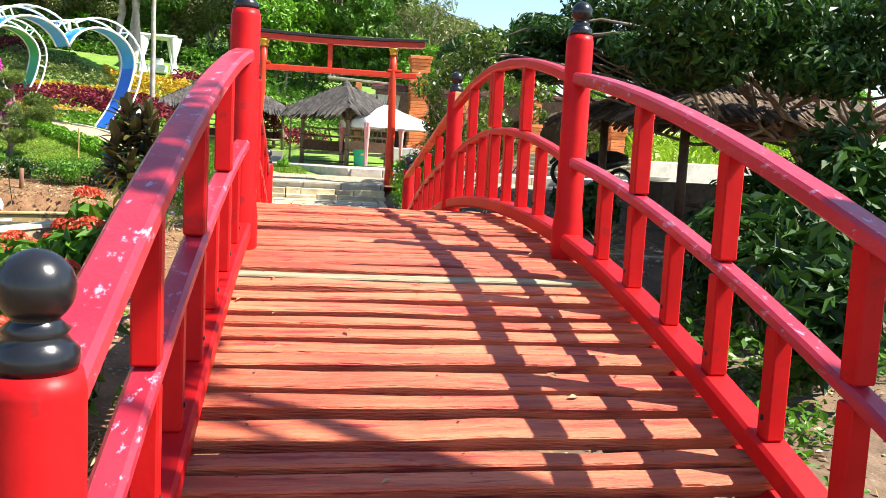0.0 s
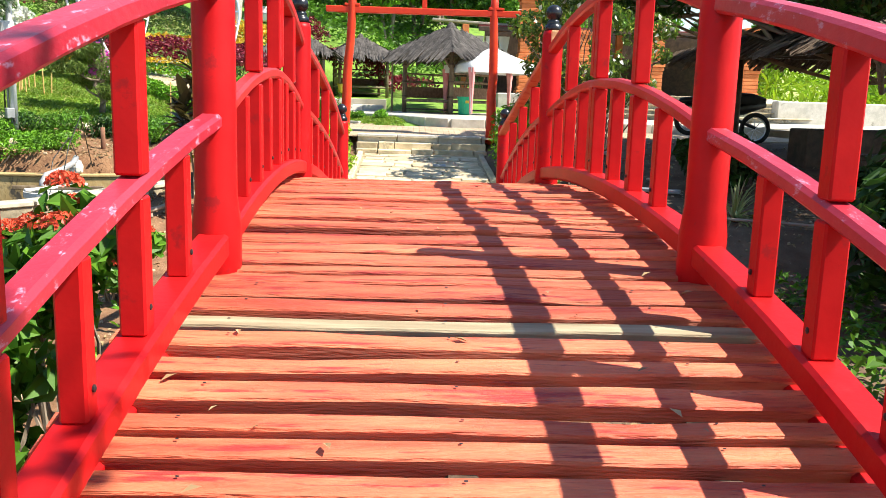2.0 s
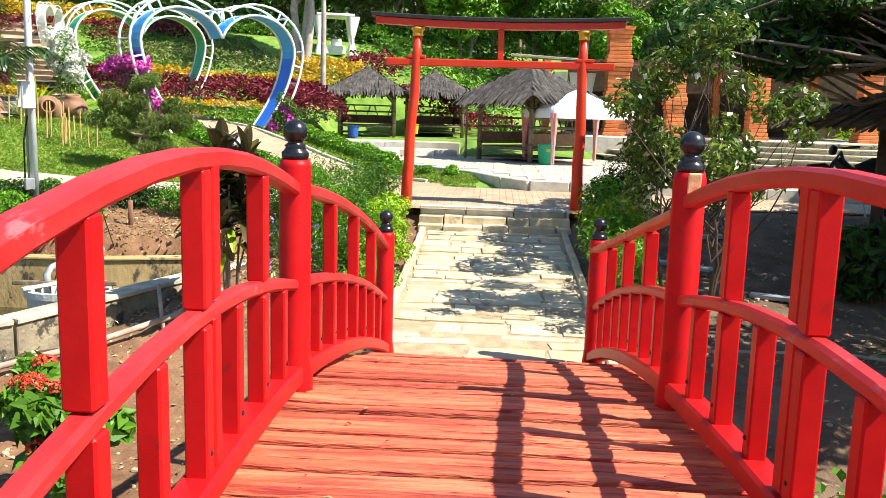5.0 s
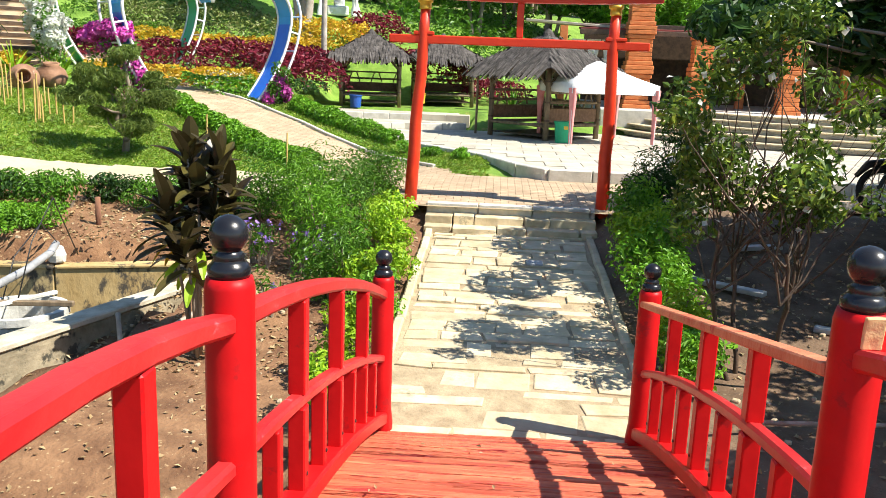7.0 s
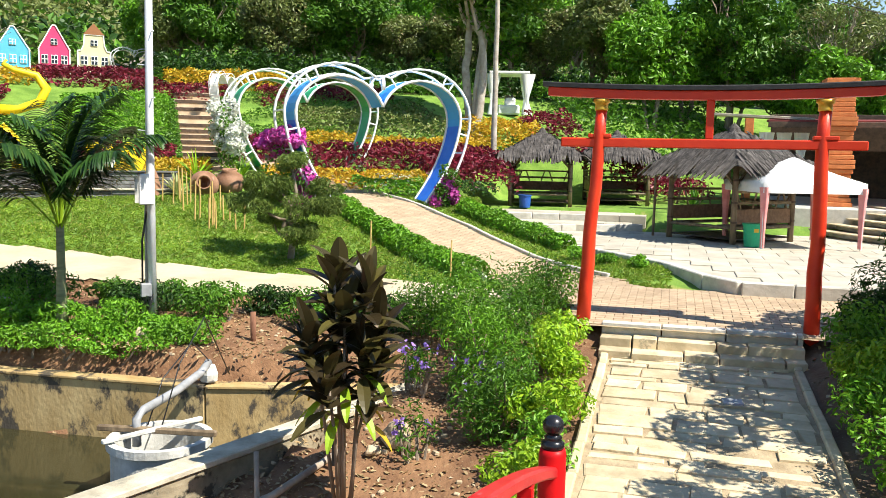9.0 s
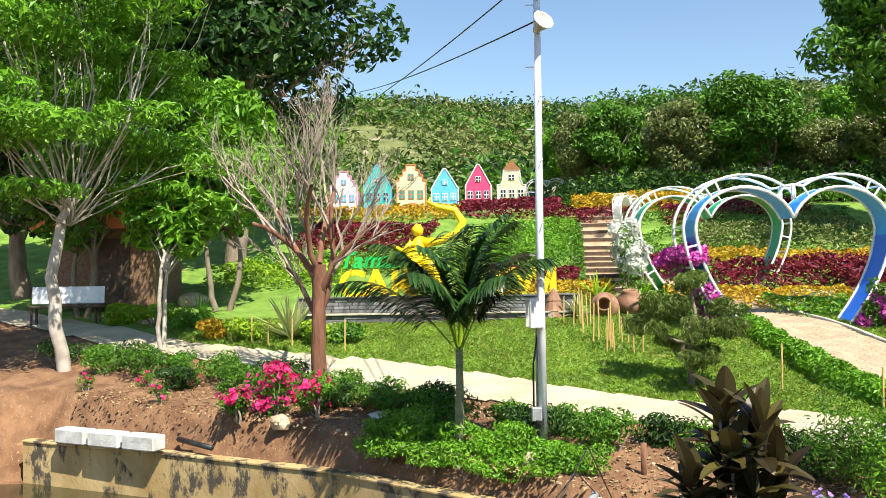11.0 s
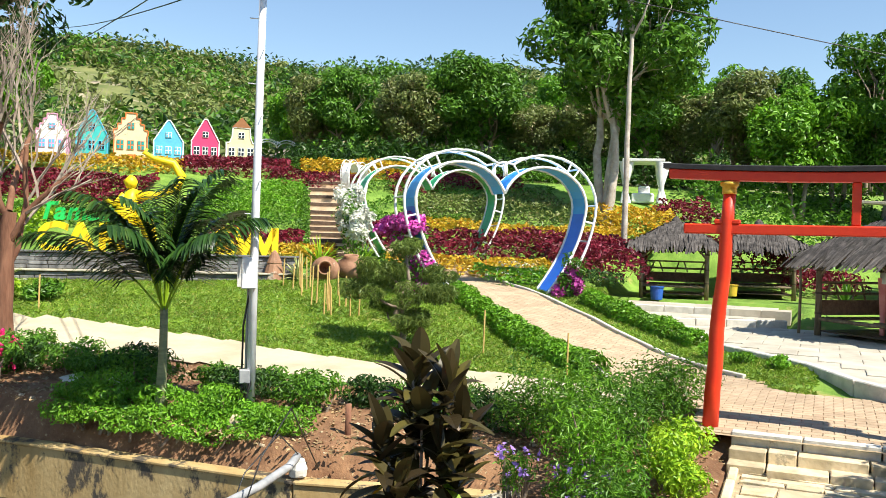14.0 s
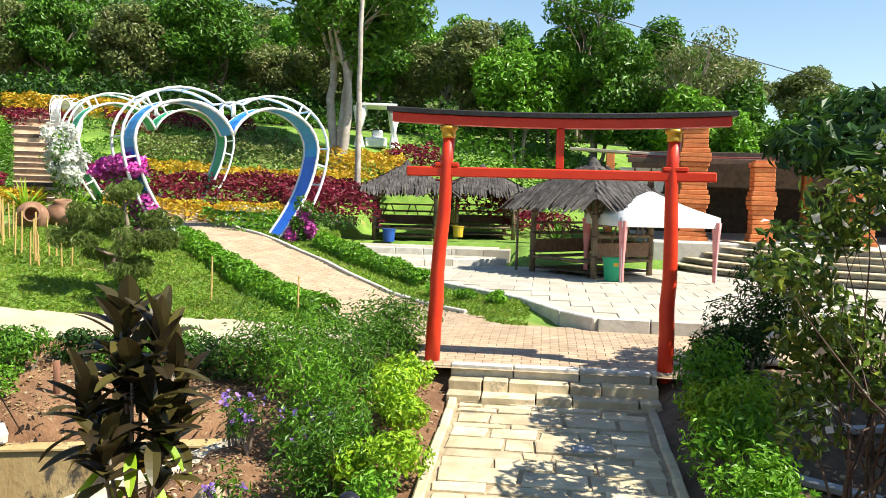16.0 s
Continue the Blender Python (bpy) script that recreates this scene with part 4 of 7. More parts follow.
# ---- heart arches ----
def heart_point(t):
    """t from -1 (left foot) over the notch at 0 to 1 (right foot): across and up, in metres."""
    s, a = (1 if t >= 0 else -1), abs(t)
    def lobe(deg):
        return 0.975 + 1.005 * math.cos(math.radians(deg)), 2.06 + 0.82 * math.sin(math.radians(deg))

    if a < 0.60:
        u, v = lobe(165 - 181 * a / 0.60)
        u = max(u, 0.0)
    else:
        f = (a - 0.60) / 0.40
        u0, v0 = lobe(-16)
        u = u0 + (0.94 - u0) * (f ** 1.2) + 0.10 * math.sin(math.pi * f)
        v = v0 * (1 - f)
    return s * u, v


def heart(at, yaw, size, panel_lo, panel_hi, label):
    h = thing("heart_arch", label, "garden arch", pose(*at, 0, 0, yaw) @ Matrix.Scale(size, 4), "heart arches over the walk")
    n = 26
    for s, nm in ((-1, "left"), (1, "right")):
        pts = [Vector((heart_point(s * k / n)[0], 0, heart_point(s * k / n)[1])) for k in range(n + 1)]
        outs = []
        for k, p in enumerate(pts):
            d = (pts[min(k + 1, n)] - pts[max(k - 1, 0)]).normalized()
            nrm = Vector((d.z, 0, -d.x)) * (-s)
            outs.append(p + nrm * 0.25)
            if s * outs[-1].x < 0.02:
                outs[-1].x = s * 0.02
                outs[-1].z = p.z + 0.36
        for y in (-0.29, 0.29):
            off = Vector((0, y, 0))
            part("inner_tube", Geo().tube([p + off for p in pts], 0.032, 6), WHITE_PAINT, h, smooth=True)
            part("outer_tube", Geo().tube([p + off for p in outs], 0.030, 6), WHITE_PAINT, h, smooth=True)
            for k in (3, 9, 10, 16, 21, 25):
                part("rung", Geo().tube([pts[k] + off, outs[k] + off], 0.022, 6), WHITE_PAINT, h)
        for k in (2, 6, 10, 14, 18, 22, 25):
            part("cross_bar", Geo().tube([outs[k] + Vector((0, -0.29, 0)), outs[k] + Vector((0, 0.29, 0))], 0.02, 6), WHITE_PAINT, h)
        for lo, hi, mt in ((0, 15, panel_hi), (15, n, panel_lo)):
            vs, fs = [], []
            for k in range(lo, hi + 1):
                nd = (outs[k] - pts[k]).normalized() * 0.02
                vs += [pts[k] + Vector((0, -0.27, 0)), pts[k] + Vector((0, 0.27, 0)), pts[k] + nd + Vector((0, 0.27, 0)), pts[k] + nd + Vector((0, -0.27, 0))]
            for k in range(hi - lo):
                a = 4 * k
                for e in range(4):
                    fs.append((a + e, a + (e + 1) % 4, a + 4 + (e + 1) % 4, a + 4 + e))
            part("lining", Geo().add(vs, fs), mt, h, "coloured lining panel")
    return h


heart((-6.45, 12.95, 1.36), 46, 0.97, BLUE, SKYBLUE, "white tube heart arch lined with blue panels")
heart((-9.70, 16.40, 1.82), 46, 0.91, GREEN_PANEL, GREEN_PANEL, "white tube heart arch lined with green panels")
heart((-14.1, 20.1, 3.75), 100, 0.42, WHITE_PAINT, WHITE_PAINT, "plain white tube heart arch seen edge-on")
heart((-23.2, 28.6, 5.6), 44, 0.45, WHITE_PAINT, WHITE_PAINT, "small white tube heart arch beside the toy houses")

# ---- lamp post ----
LX, LY = -6.32, 4.62
LZ = land(LX, LY)
lamp = thing("lamp_post", "galvanised steel lamp post with floodlights, horn speaker and meter box", "lamp post", pose(LX, LY, LZ))
part("pole", Geo().tube([(0, 0, -0.2), (0, 0, 2.5), (0.03, 0, 5.9)], [0.052, 0.048, 0.04], 14), STEEL, lamp, smooth=True)
part("conduit", Geo().tube([(-0.09, 0.02, -0.1), (-0.09, 0.02, 1.25), (-0.06, 0.01, 1.7)], 0.018, 8), GREY_PIPE, lamp, smooth=True)
part("conduit", Geo().tube([(-0.14, 0.0, -0.1), (-0.13, 0.0, 1.0), (-0.06, 0, 1.35)], 0.012, 8), BLACK_PLASTIC, lamp, smooth=True)
box = part("meter_box", Geo().box((0.17, 0.13, 0.36), pose(0.02, -0.12, 1.62, 0, 0, 40), 0.012), WHITE_PAINT, lamp, "white steel meter box")
part("box_door", Geo().box((0.145, 0.012, 0.32), pose(0.0, -0.19, 1.62, 0, 0, 40), 0.004), WHITE_CEMENT, box)
part("junction_box", Geo().box((0.12, 0.10, 0.16), pose(-0.02, -0.1, 0.42, 0, 0, 40), 0.01), GREY_PIPE, lamp)
for k in range(9):
    part("step_peg", Geo().tube([(0.03, 0, 2.3 + 0.38 * k), (0.11 * (1 if k % 2 else -1), -0.06, 2.31 + 0.38 * k)], 0.007, 6), STEEL, lamp)
horn = part("horn_speaker", Geo().lathe([(0.03, 0), (0.05, 0.04), (0.07, 0.10), (0.13, 0.20), (0.135, 0.21), (0.12, 0.2), (0.05, 0.1), (0.01, 0.08)], 18, pose(0.03, -0.05, 5.0, 62, 0, 70)), WHITE_CEMENT, lamp, "pale horn loudspeaker", smooth=True)
for sx, yaw in ((-1, 20), (1, 60)):
    arm = part("bracket", Geo().tube([(0.03, 0, 5.78), (0.03 + 0.2 * sx, -0.1, 5.8)], 0.018, 8), BLACK_PLASTIC, lamp)
    fl = part("floodlight", Geo().box((0.26, 0.09, 0.2), pose(0.03 + 0.26 * sx, -0.14, 5.78, -35, 0, yaw), 0.012), BLACK_PLASTIC, lamp, "black LED floodlight")
    part("lens", Geo().box((0.19, 0.012, 0.13), pose(0.03 + 0.26 * sx, -0.14, 5.78, -35, 0, yaw) @ pose(0, -0.05, 0), 0.004), WHITE_PAINT, fl)
g = Geo()
for k in range(3):
    g.tube([(0.0 + 0.05 * math.cos(a * 0.7 + k), -0.1 - 0.04 * math.sin(a * 0.7), 0.25 + 0.12 * math.sin(a + k)) for a in range(0, 12)], 0.006, 5)
part("coiled_cable", g, BLACK_PLASTIC, lamp)


def cable(a, b, sag, r=0.011):
    pts = [Vector(a).lerp(Vector(b), k / 14) - Vector((0, 0, sag * 4 * (k / 14) * (1 - k / 14))) for k in range(15)]
    ob = part("overhead_cable", Geo().tube(pts, r, 5), BLACK_PLASTIC, smooth=True)
    return tagged(ob, "thin black overhead cable from the lamp post", "cable")


top = Vector((LX + 0.03, LY, LZ))
cable(top + Vector((0, 0, 5.75)), (-21.5, 14.5, 7.7), 0.15)
cable(top + Vector((0, 0, 5.15)), (-26.6, 19.2, 10.1), 0.2)
cable((-18.5, 7.8, 10.9), (10.8, 20.6, 4.8), 0.25)

# ---- thatched huts ----


def thatch(g, half, eave, apex, count, rng, ridge=0.0, strand=0.5, squareness=1.0):
    """A pyramid of overlapping straw bundles; half: half the eave's width."""
    for s in range(4):
        a = s * math.pi / 2
        ca, sa = math.cos(a), math.sin(a)
        for k in range(count):
            v = (k + rng.uniform(0, 1)) / count
            v = 1 - math.sqrt(1 - v * 0.98)
            w = half * (1 - v)
            u = rng.uniform(-1, 1) * w
            z = eave + (apex - eave) * v + rng.uniform(-0.01, 0.03)
            ln = strand * rng.uniform(0.7, 1.25)
            dr = ln * 0.85
            dz = ln * (apex - eave) / half * 0.85
            wd = rng.uniform(0.03, 0.07)
            sk = rng.uniform(-0.06, 0.06)
            pts = []
            for (uu, dd, hh) in ((u - wd / 2, -0.02, 0.05), (u + wd / 2, -0.02, 0.05), (u + wd / 2 + sk, dr, -dz - rng.uniform(0, 0.06)), (u + sk, dr * 1.06, -dz - 0.05), (u - wd / 2 + sk, dr, -dz - rng.uniform(0, 0.06))):
                x, y = w + dd, uu
                pts.append((x * ca - y * sa, x * sa + y * ca, z + hh))
            g.add(pts, [(0, 1, 2, 3, 4)])
    g.add([(half, half, eave), (-half, half, eave), (-half, -half, eave), (half, -half, eave), (0, 0, apex)], [(0, 1, 4), (1, 2, 4), (2, 3, 4), (3, 0, 4)])
    return g


def hut(at, yaw, size, label, seed, open_side=0, railings=True, k0=1.0):
    h = thing("thatched_hut", label, "gazebo", pose(*at, 0, 0, yaw) @ Matrix.Scale(k0, 4), "thatched garden huts")
    s = size / 2
    for x in (-s, s):
        for y in (-s, s):
            pst = part("post", Geo().tube([(x, y, -0.1), (x, y, 0.8), (x, y, 1.62)], [0.065, 0.06, 0.058], 10), BAMBOO, h, smooth=True)
            for z in (0.45, 0.85, 1.3):
                part("binding", Geo().tube([(x, y, z - 0.02), (x, y, z + 0.02)], 0.07, 10), DARK_WOOD, pst)
    for k in range(4):
        m = pose(0, 0, 0, 0, 0, 90 * k)

        def P(x, y, z):
            return m @ Vector((x, y, z))

        part("top_beam", Geo().tube([P(-s, -s, 1.56), P(s, -s, 1.56)], 0.04, 8), BAMBOO, h)
        part("brace", Geo().tube([P(-s, -s, 1.15), P(-s + 0.36, -s, 1.55)], 0.028, 8), BAMBOO, h)
        part("brace", Geo().tube([P(s, -s, 1.15), P(s - 0.36, -s, 1.55)], 0.028, 8), BAMBOO, h)
        if k == open_side:
            part("seat_rail", Geo().tube([P(-s, -s, 0.33), P(s, -s, 0.33)], 0.035, 8), BAMBOO, h)
            continue
        part("back_rail", Geo().tube([P(-s, -s, 0.84), P(s, -s, 0.84)], 0.032, 8), BAMBOO, h)
        part("seat_rail", Geo().tube([P(-s, -s, 0.33), P(s, -s, 0.33)], 0.035, 8), BAMBOO, h)
        part("back_panel", Geo().box((size - 0.12, 0.03, 0.30), m @ pose(0, -s, 0.56), 0.005), CARVED, h, "carved woven back panel")
        for j in range(5):
            x = -s + 0.18 + (size - 0.36) * j / 4
            x2 = x + (0.12 if j % 2 else -0.12)
            part("slat", Geo().tube([P(x, -s, 0.72), P(x2, -s, 1.06 if railings else 0.84)], 0.022, 6), BAMBOO, h)
        if railings:
            part("upper_rail", Geo().tube([P(-s, -s, 1.06), P(s, -s, 1.06)], 0.026, 8), BAMBOO, h)
        for j in range(3):
            part("bench_slat", Geo().box((size - 0.1, 0.12, 0.03), m @ pose(0, -s + 0.13 + 0.14 * j, 0.36), 0.006), BAMBOO, h)
    for j in range(7):
        part("floor_board", Geo().box((size, size / 7 - 0.015, 0.03), pose(0, -s + (j + 0.5) * size / 7, 0.10), 0.005), DARK_WOOD, h)
    part("roof", thatch(Geo(), s * 1.42, 1.58, 2.38, 330, random.Random(seed), strand=0.42), THATCH, h, "shaggy grey thatch roof")
    part("ridge_cap", Geo().lathe([(0.16, 2.28), (0.12, 2.38), (0.05, 2.46), (0.02, 2.48)], 10), THATCH, h)
    return h


hut((0.87, 15.0, 0.90), 45, 1.75, "weathered bamboo hut with shaggy grey thatch and benches", 3, 3)
hut((-3.95, 19.75, 1.30), 8, 1.9, "bamboo hut with grey thatch roof at the plaza edge", 4, 0, True, 0.86)
hut((-2.0, 21.6, 1.32), 12, 1.9, "bamboo hut with grey thatch roof and low railings", 5, 0, True, 0.86)

# ---- folding tent ----
tent = thing("folding_tent", "white canvas folding tent with faded pink curtains", "tent", pose(1.95, 14.0, 0.93, 0, 0, 18))
th = 1.0
g = Geo()
ring = []
for k in range(32):
    a = k / 32 * 4
    side, f = int(a), a - int(a)
    c = [(-th, -th), (th, -th), (th, th), (-th, th), (-th, -th)]
    ring.append((c[side][0] + (c[side + 1][0] - c[side][0]) * f, c[side][1] + (c[side + 1][1] - c[side][1]) * f))
levels = ((1.0, 1.06), (1.0, 1.26), (0.66, 1.40), (0.33, 1.56), (0.04, 1.74))
vs = [(x * s, y * s, z) for s, z in levels for x, y in ring]
fs = [(l * 32 + k, l * 32 + (k + 1) % 32, l * 32 + 32 + (k + 1) % 32, l * 32 + 32 + k) for l in range(4) for k in range(32)] + [tuple(range(128, 160))]
part("canopy", g.add(vs, fs), WHITE_CLOTH, tent, smooth=True)
for x in (-1, 1):
    for y in (-1, 1):
        part("leg", Geo().box((0.04, 0.04, 1.2), pose(x * (th - 0.04), y * (th - 0.04), 0.6), 0.004), STEEL, tent)
        g = Geo()
        vs, fs = [], []
        for i in range(9):
            z = 1.15 * i / 8
            for k in range(14):
                a = math.tau * k / 14
                r = (0.035 + 0.05 * (z / 1.15) ** 2) * (1 + 0.3 * math.cos(4 * a))
                vs.append((x * (th - 0.05) + r * math.cos(a), y * (th - 0.05) + r * math.sin(a), z + 0.02))
        fs = [(i * 14 + k, i * 14 + (k + 1) % 14, i * 14 + 14 + (k + 1) % 14, i * 14 + 14 + k) for i in range(8) for k in range(14)]
        part("curtain", g.add(vs, fs), PINK_CLOTH, tent, "tied pink curtain", smooth=True)


def bucket(name, label, mat, at, r, h, lid=False):
    b = thing(name, label, "bin" if lid else "bucket", pose(*at))
    part("body", Geo().lathe([(r * 0.80, 0), (r * 0.84, 0.01), (r * 0.98, h * 0.9), (r * 1.06, h * 0.9), (r * 1.06, h * 0.97), (r * 0.98, h * 0.97), (r * 0.93, h * 0.93), (r * 0.78, 0.03)], 22), mat, b, smooth=False)
    part("rim", Geo().lathe([(r * 1.0, h * 0.95), (r * 1.1, h * 0.96), (r * 1.1, h), (r * 1.0, h)], 22), mat, b)
    return b


bn = bucket("waste_bin", "green plastic waste bin beside the thatched hut", BIN_GREEN, (1.22, 13.42, 0.91), 0.19, 0.46, True)
part("sticker", Geo().box((0.09, 0.012, 0.07), pose(0.05, -0.176, 0.33, -6, 0, 12), 0.002), BUCKET_YELLOW, bn, "yellow sticker")
bucket("bucket", "blue plastic bucket by the thatched hut", BUCKET_BLUE, (-4.15, 18.35, 1.25), 0.17, 0.34)
bucket("bucket", "yellow plastic bucket by the thatched hut", BUCKET_YELLOW, (-2.45, 19.4, 1.38), 0.15, 0.30)
st = part("tall_stake", Geo().tube([(-0.72, 15.2, 0.85), (-0.71, 15.2, 1.7), (-0.72, 15.2, 2.42)], [0.03, 0.028, 0.026], 8), BAMBOO, smooth=True)
tagged(st, "slender bamboo stake standing by the plaza", "stake")

# ---- white draped garden bed ----
bed = thing("draped_canopy", "white frame canopy with tied sheer curtains over a seat", "canopy", pose(-6.3, 26.9, land(-6.3, 26.9) - 0.05, 0, 0, 12))
for x in (-0.65, 0.65):
    for y in (-0.6, 0.6):
        part("leg", Geo().box((0.06, 0.06, 1.5), pose(x, y, 0.75), 0.006), WHITE_PAINT, bed)
        g = Geo()
        vs = []
        for i in range(10):
            z = 1.45 * i / 9
            pinch = 0.05 + 0.22 * abs(z - 0.55) ** 0.8
            for k in range(12):
                a = math.tau * k / 12
                r = pinch * (1 + 0.25 * math.cos(3 * a))
                vs.append((x * 0.95 + r * math.cos(a), y * 0.95 + r * 0.5 * math.sin(a), z))
        part("curtain", g.add(vs, [(i * 12 + k, i * 12 + (k + 1) % 12, i * 12 + 12 + (k + 1) % 12, i * 12 + 12 + k) for i in range(9) for k in range(12)]), WHITE_CLOTH, bed, smooth=True)
part("top_frame", Geo().box((1.45, 1.35, 0.1), pose(0, 0, 1.5), 0.02), WHITE_CLOTH, bed)
part("seat", Geo().box((0.8, 0.6, 0.35), pose(0, 0, 0.2), 0.05), WHITE_CLOTH, bed)
part("cushion", Geo().box((0.4, 0.2, 0.3), pose(0.05, 0.1, 0.5, 15, 0, 0), 0.08), WHITE_CLOTH, bed)

# ---- brick pavilion behind the plaza ----
hall = thing("brick_pavilion", "open pavilion with orange brick pillars and dark red roof", "building", pose(0, 0, 0))
part("platform", Geo().box((11.5, 8, 0.5), pose(8.2, 21.4, 1.28), 0.03), KERB, hall)


def brick_pillar(x, y, z, w, h):
    p = part("pillar", Geo().box((w * 0.9, w * 0.9, h), pose(x, y, z + h / 2), 0.01), BRICK_ORANGE, hall)
    k, zz = 0, z
    while zz < z + h - 0.05:
        f = 1.0 + (0.22 if k % 9 in (0, 8) else 0) + (0.12 if k % 9 in (1, 7) else 0)
        part("brick_course", Geo().box((w * f, w * f, 0.105), pose(x, y, zz + 0.0525), 0.012), BRICK_ORANGE, p)
        zz += 0.115
        k += 1


for x, y, w, h in ((3.5, 18.6, 0.62, 3.1), (7.3, 17.8, 0.5, 2.2), (10.4, 18.0, 0.5, 2.2), (5.1, 18.2, 0.5, 2.0)):
    brick_pillar(x, y, 1.53, w, h)
for x, y in ((1.6, 20.6), (4.0, 21.0), (7.0, 21.2), (10.0, 21.2)):
    part("column", Geo().box((0.22, 0.22, 2.3), pose(x, y, 2.65), 0.01), BRICK_ORANGE, hall)
for k in range(14):
    y0, z0 = 18.9 + k * 0.42, 3.62 + k * 0.022
    part("roof_course", Geo().box((11.4 - 0.1 * k, 0.5, 0.06), pose(7.6, y0, z0, 3, 0, 0), 0.01), ROOF_RED, hall)
part("fascia", Geo().box((11.4, 0.06, 0.14), pose(7.6, 18.66, 3.52), 0.01), DARK_WOOD, hall)
part("ledge", Geo().box((2.6, 0.5, 0.07), pose(1.75, 19.3, 3.74, 0, 3, -4), 0.01), COPING, hall)
part("back_wall", Geo().box((11.2, 0.2, 2.6), pose(8.2, 24.9, 2.8), 0.01), DARK_WOOD, hall)
for k in range(3):
    g, vs = Geo(), []
    x0 = 1.95 + 0.42 * k
    for i in range(9):
        z = 2.35 + 1.0 * i / 8
        wv = 0.17 * (0.3 + 0.7 * abs((i - 2) / 6)) + 0.02
        for j in range(7):
            u = -1 + j / 3
            vs.append((x0 + u * wv, 19.4 + 0.03 * math.cos(j * 2.5), z))
    part("curtain", g.add(vs, [(i * 7 + j, i * 7 + j + 1, i * 7 + 8 + j, i * 7 + 7 + j) for i in range(8) for j in range(6)]), WHITE_CLOTH, hall, "white tied curtain", smooth=True)

# curved terrace steps
terrace = tagged(new("terrace_steps"), "curved pebble-faced terrace steps with pale treads", kind="structure")
for k in range(5):
    r = 5.2 - 0.42 * k
    n = 26
    pts = [(8.0 + r * math.cos(math.radians(178 + 130 * i / n)), 18.6 + r * math.sin(math.radians(178 + 130 * i / n))) for i in range(n + 1)]
    z = 0.92 + 0.13 * k
    outline = pts + [(8.0 + 5.5, 19.5), (8.0 - 1, 19.5)]
    vs = [(x, y, z) for x, y in outline] + [(x, y, z + 0.10) for x, y in outline]
    m = len(outline)
    part("riser", Geo().add(vs, [tuple(range(m, 2 * m))] + [(i, (i + 1) % m, m + (i + 1) % m, m + i) for i in range(m)]), KERB, terrace)
    inner = [(8.0 + (r + 0.04) * math.cos(math.radians(178 + 130 * i / n)), 18.6 + (r + 0.04) * math.sin(math.radians(178 + 130 * i / n))) for i in range(n + 1)]
    for i in range(n):
        part("tread_stone", Geo().beam((*inner[i], z + 0.115), (*inner[i + 1], z + 0.115), 0.30, 0.03, 0.006), SLAB, terrace)
pebble = Geo()
rs = random.Random(77)
for k in range(5):
    r = 5.215 - 0.42 * k
    for i in range(150):
        a = math.radians(178 + 130 * rs.random())
        pebble.box((0.05, 0.03, 0.035), pose(8.0 + r * math.cos(a), 18.6 + r * math.sin(a), 0.95 + 0.13 * k + rs.uniform(0, 0.05), 0, 0, math.degrees(a) + 90), 0.012)
tagged(part("pebble_facing", pebble, WHITE_CEMENT), "pale pebbles set in the terrace risers", "pebbles", kind="stuff")
for k, (x0, y0, x1, y1) in enumerate(((9.6, 13.9, 13.5, 14.6), (13.5, 14.6, 22, 13.0))):
    w = part("retaining_wall", Geo().beam((x0, y0, 1.1), (x1, y1, 1.1), 0.3, 0.8, 0.03), KERB)
    tagged(w, "low pale rubble retaining wall", kind="structure")

# ---- dark thatched shelter right of the bridge ----
shelter = thing("thatched_shelter", "dark timber shelter with brown thatch in deep shade", "shelter", pose(6.9, 3.6, land(6.9, 3.6) - 0.12, 0, 0, 8))
for x in (-1.7, 1.7):
    for y in (-1.3, 1.3):
        part("post", Geo().tube([(x, y, -0.2), (x * 1.0, y, 1.9)], [0.085, 0.075], 10), DARK_WOOD, shelter, smooth=True)
for y in (-1.3, 1.3):
    part("beam", Geo().beam((-1.9, y, 1.9), (1.9, y, 1.9), 0.1, 0.12), DARK_WOOD, shelter)
for x in (-1.7, 1.7):
    part("beam", Geo().beam((x, -1.5, 1.84), (x, 1.5, 1.84), 0.1, 0.1), DARK_WOOD, shelter)
part("roof", thatch(Geo(), 2.4, 1.85, 2.75, 900, random.Random(31), strand=0.4), DARK_THATCH, shelter, "shaggy brown thatch roof")
part("counter", Geo().box((2.4, 0.5, 0.75), pose(0.2, 0.6, 0.38), 0.02), DARK_WOOD, shelter)
part("bench", Geo().box((2.6, 0.4, 0.08), pose(0.1, -0.9, 0.42), 0.02), DARK_WOOD, shelter)

# ---- motorbike ----
bike = thing("motorbike", "black small motorbike parked in the shade", "motorbike", pose(5.25, 5.85, 0.74, 0, -7, 183))
for x in (-0.6, 0.6):
    wh = part("wheel", Geo().lathe([(0.20, -0.025), (0.205, 0), (0.20, 0.025), (0.19, 0), (0.20, -0.025)], 28, pose(x, 0, 0.28, 90, 0, 0), False), STEEL, bike)
    part("tyre", Geo().lathe([(0.21, -0.03), (0.26, -0.045), (0.285, 0), (0.26, 0.045), (0.21, 0.03), (0.21, -0.03)], 28, pose(x, 0, 0.28, 90, 0, 0), False), RUBBER, wh, smooth=True)
    g = Geo()
    for k in range(9):
        a = math.tau * k / 9
        g.tube([(x, 0, 0.28), (x + 0.2 * math.cos(a), 0, 0.28 + 0.2 * math.sin(a))], 0.008, 5)
    part("spoke_set", g, STEEL, wh)
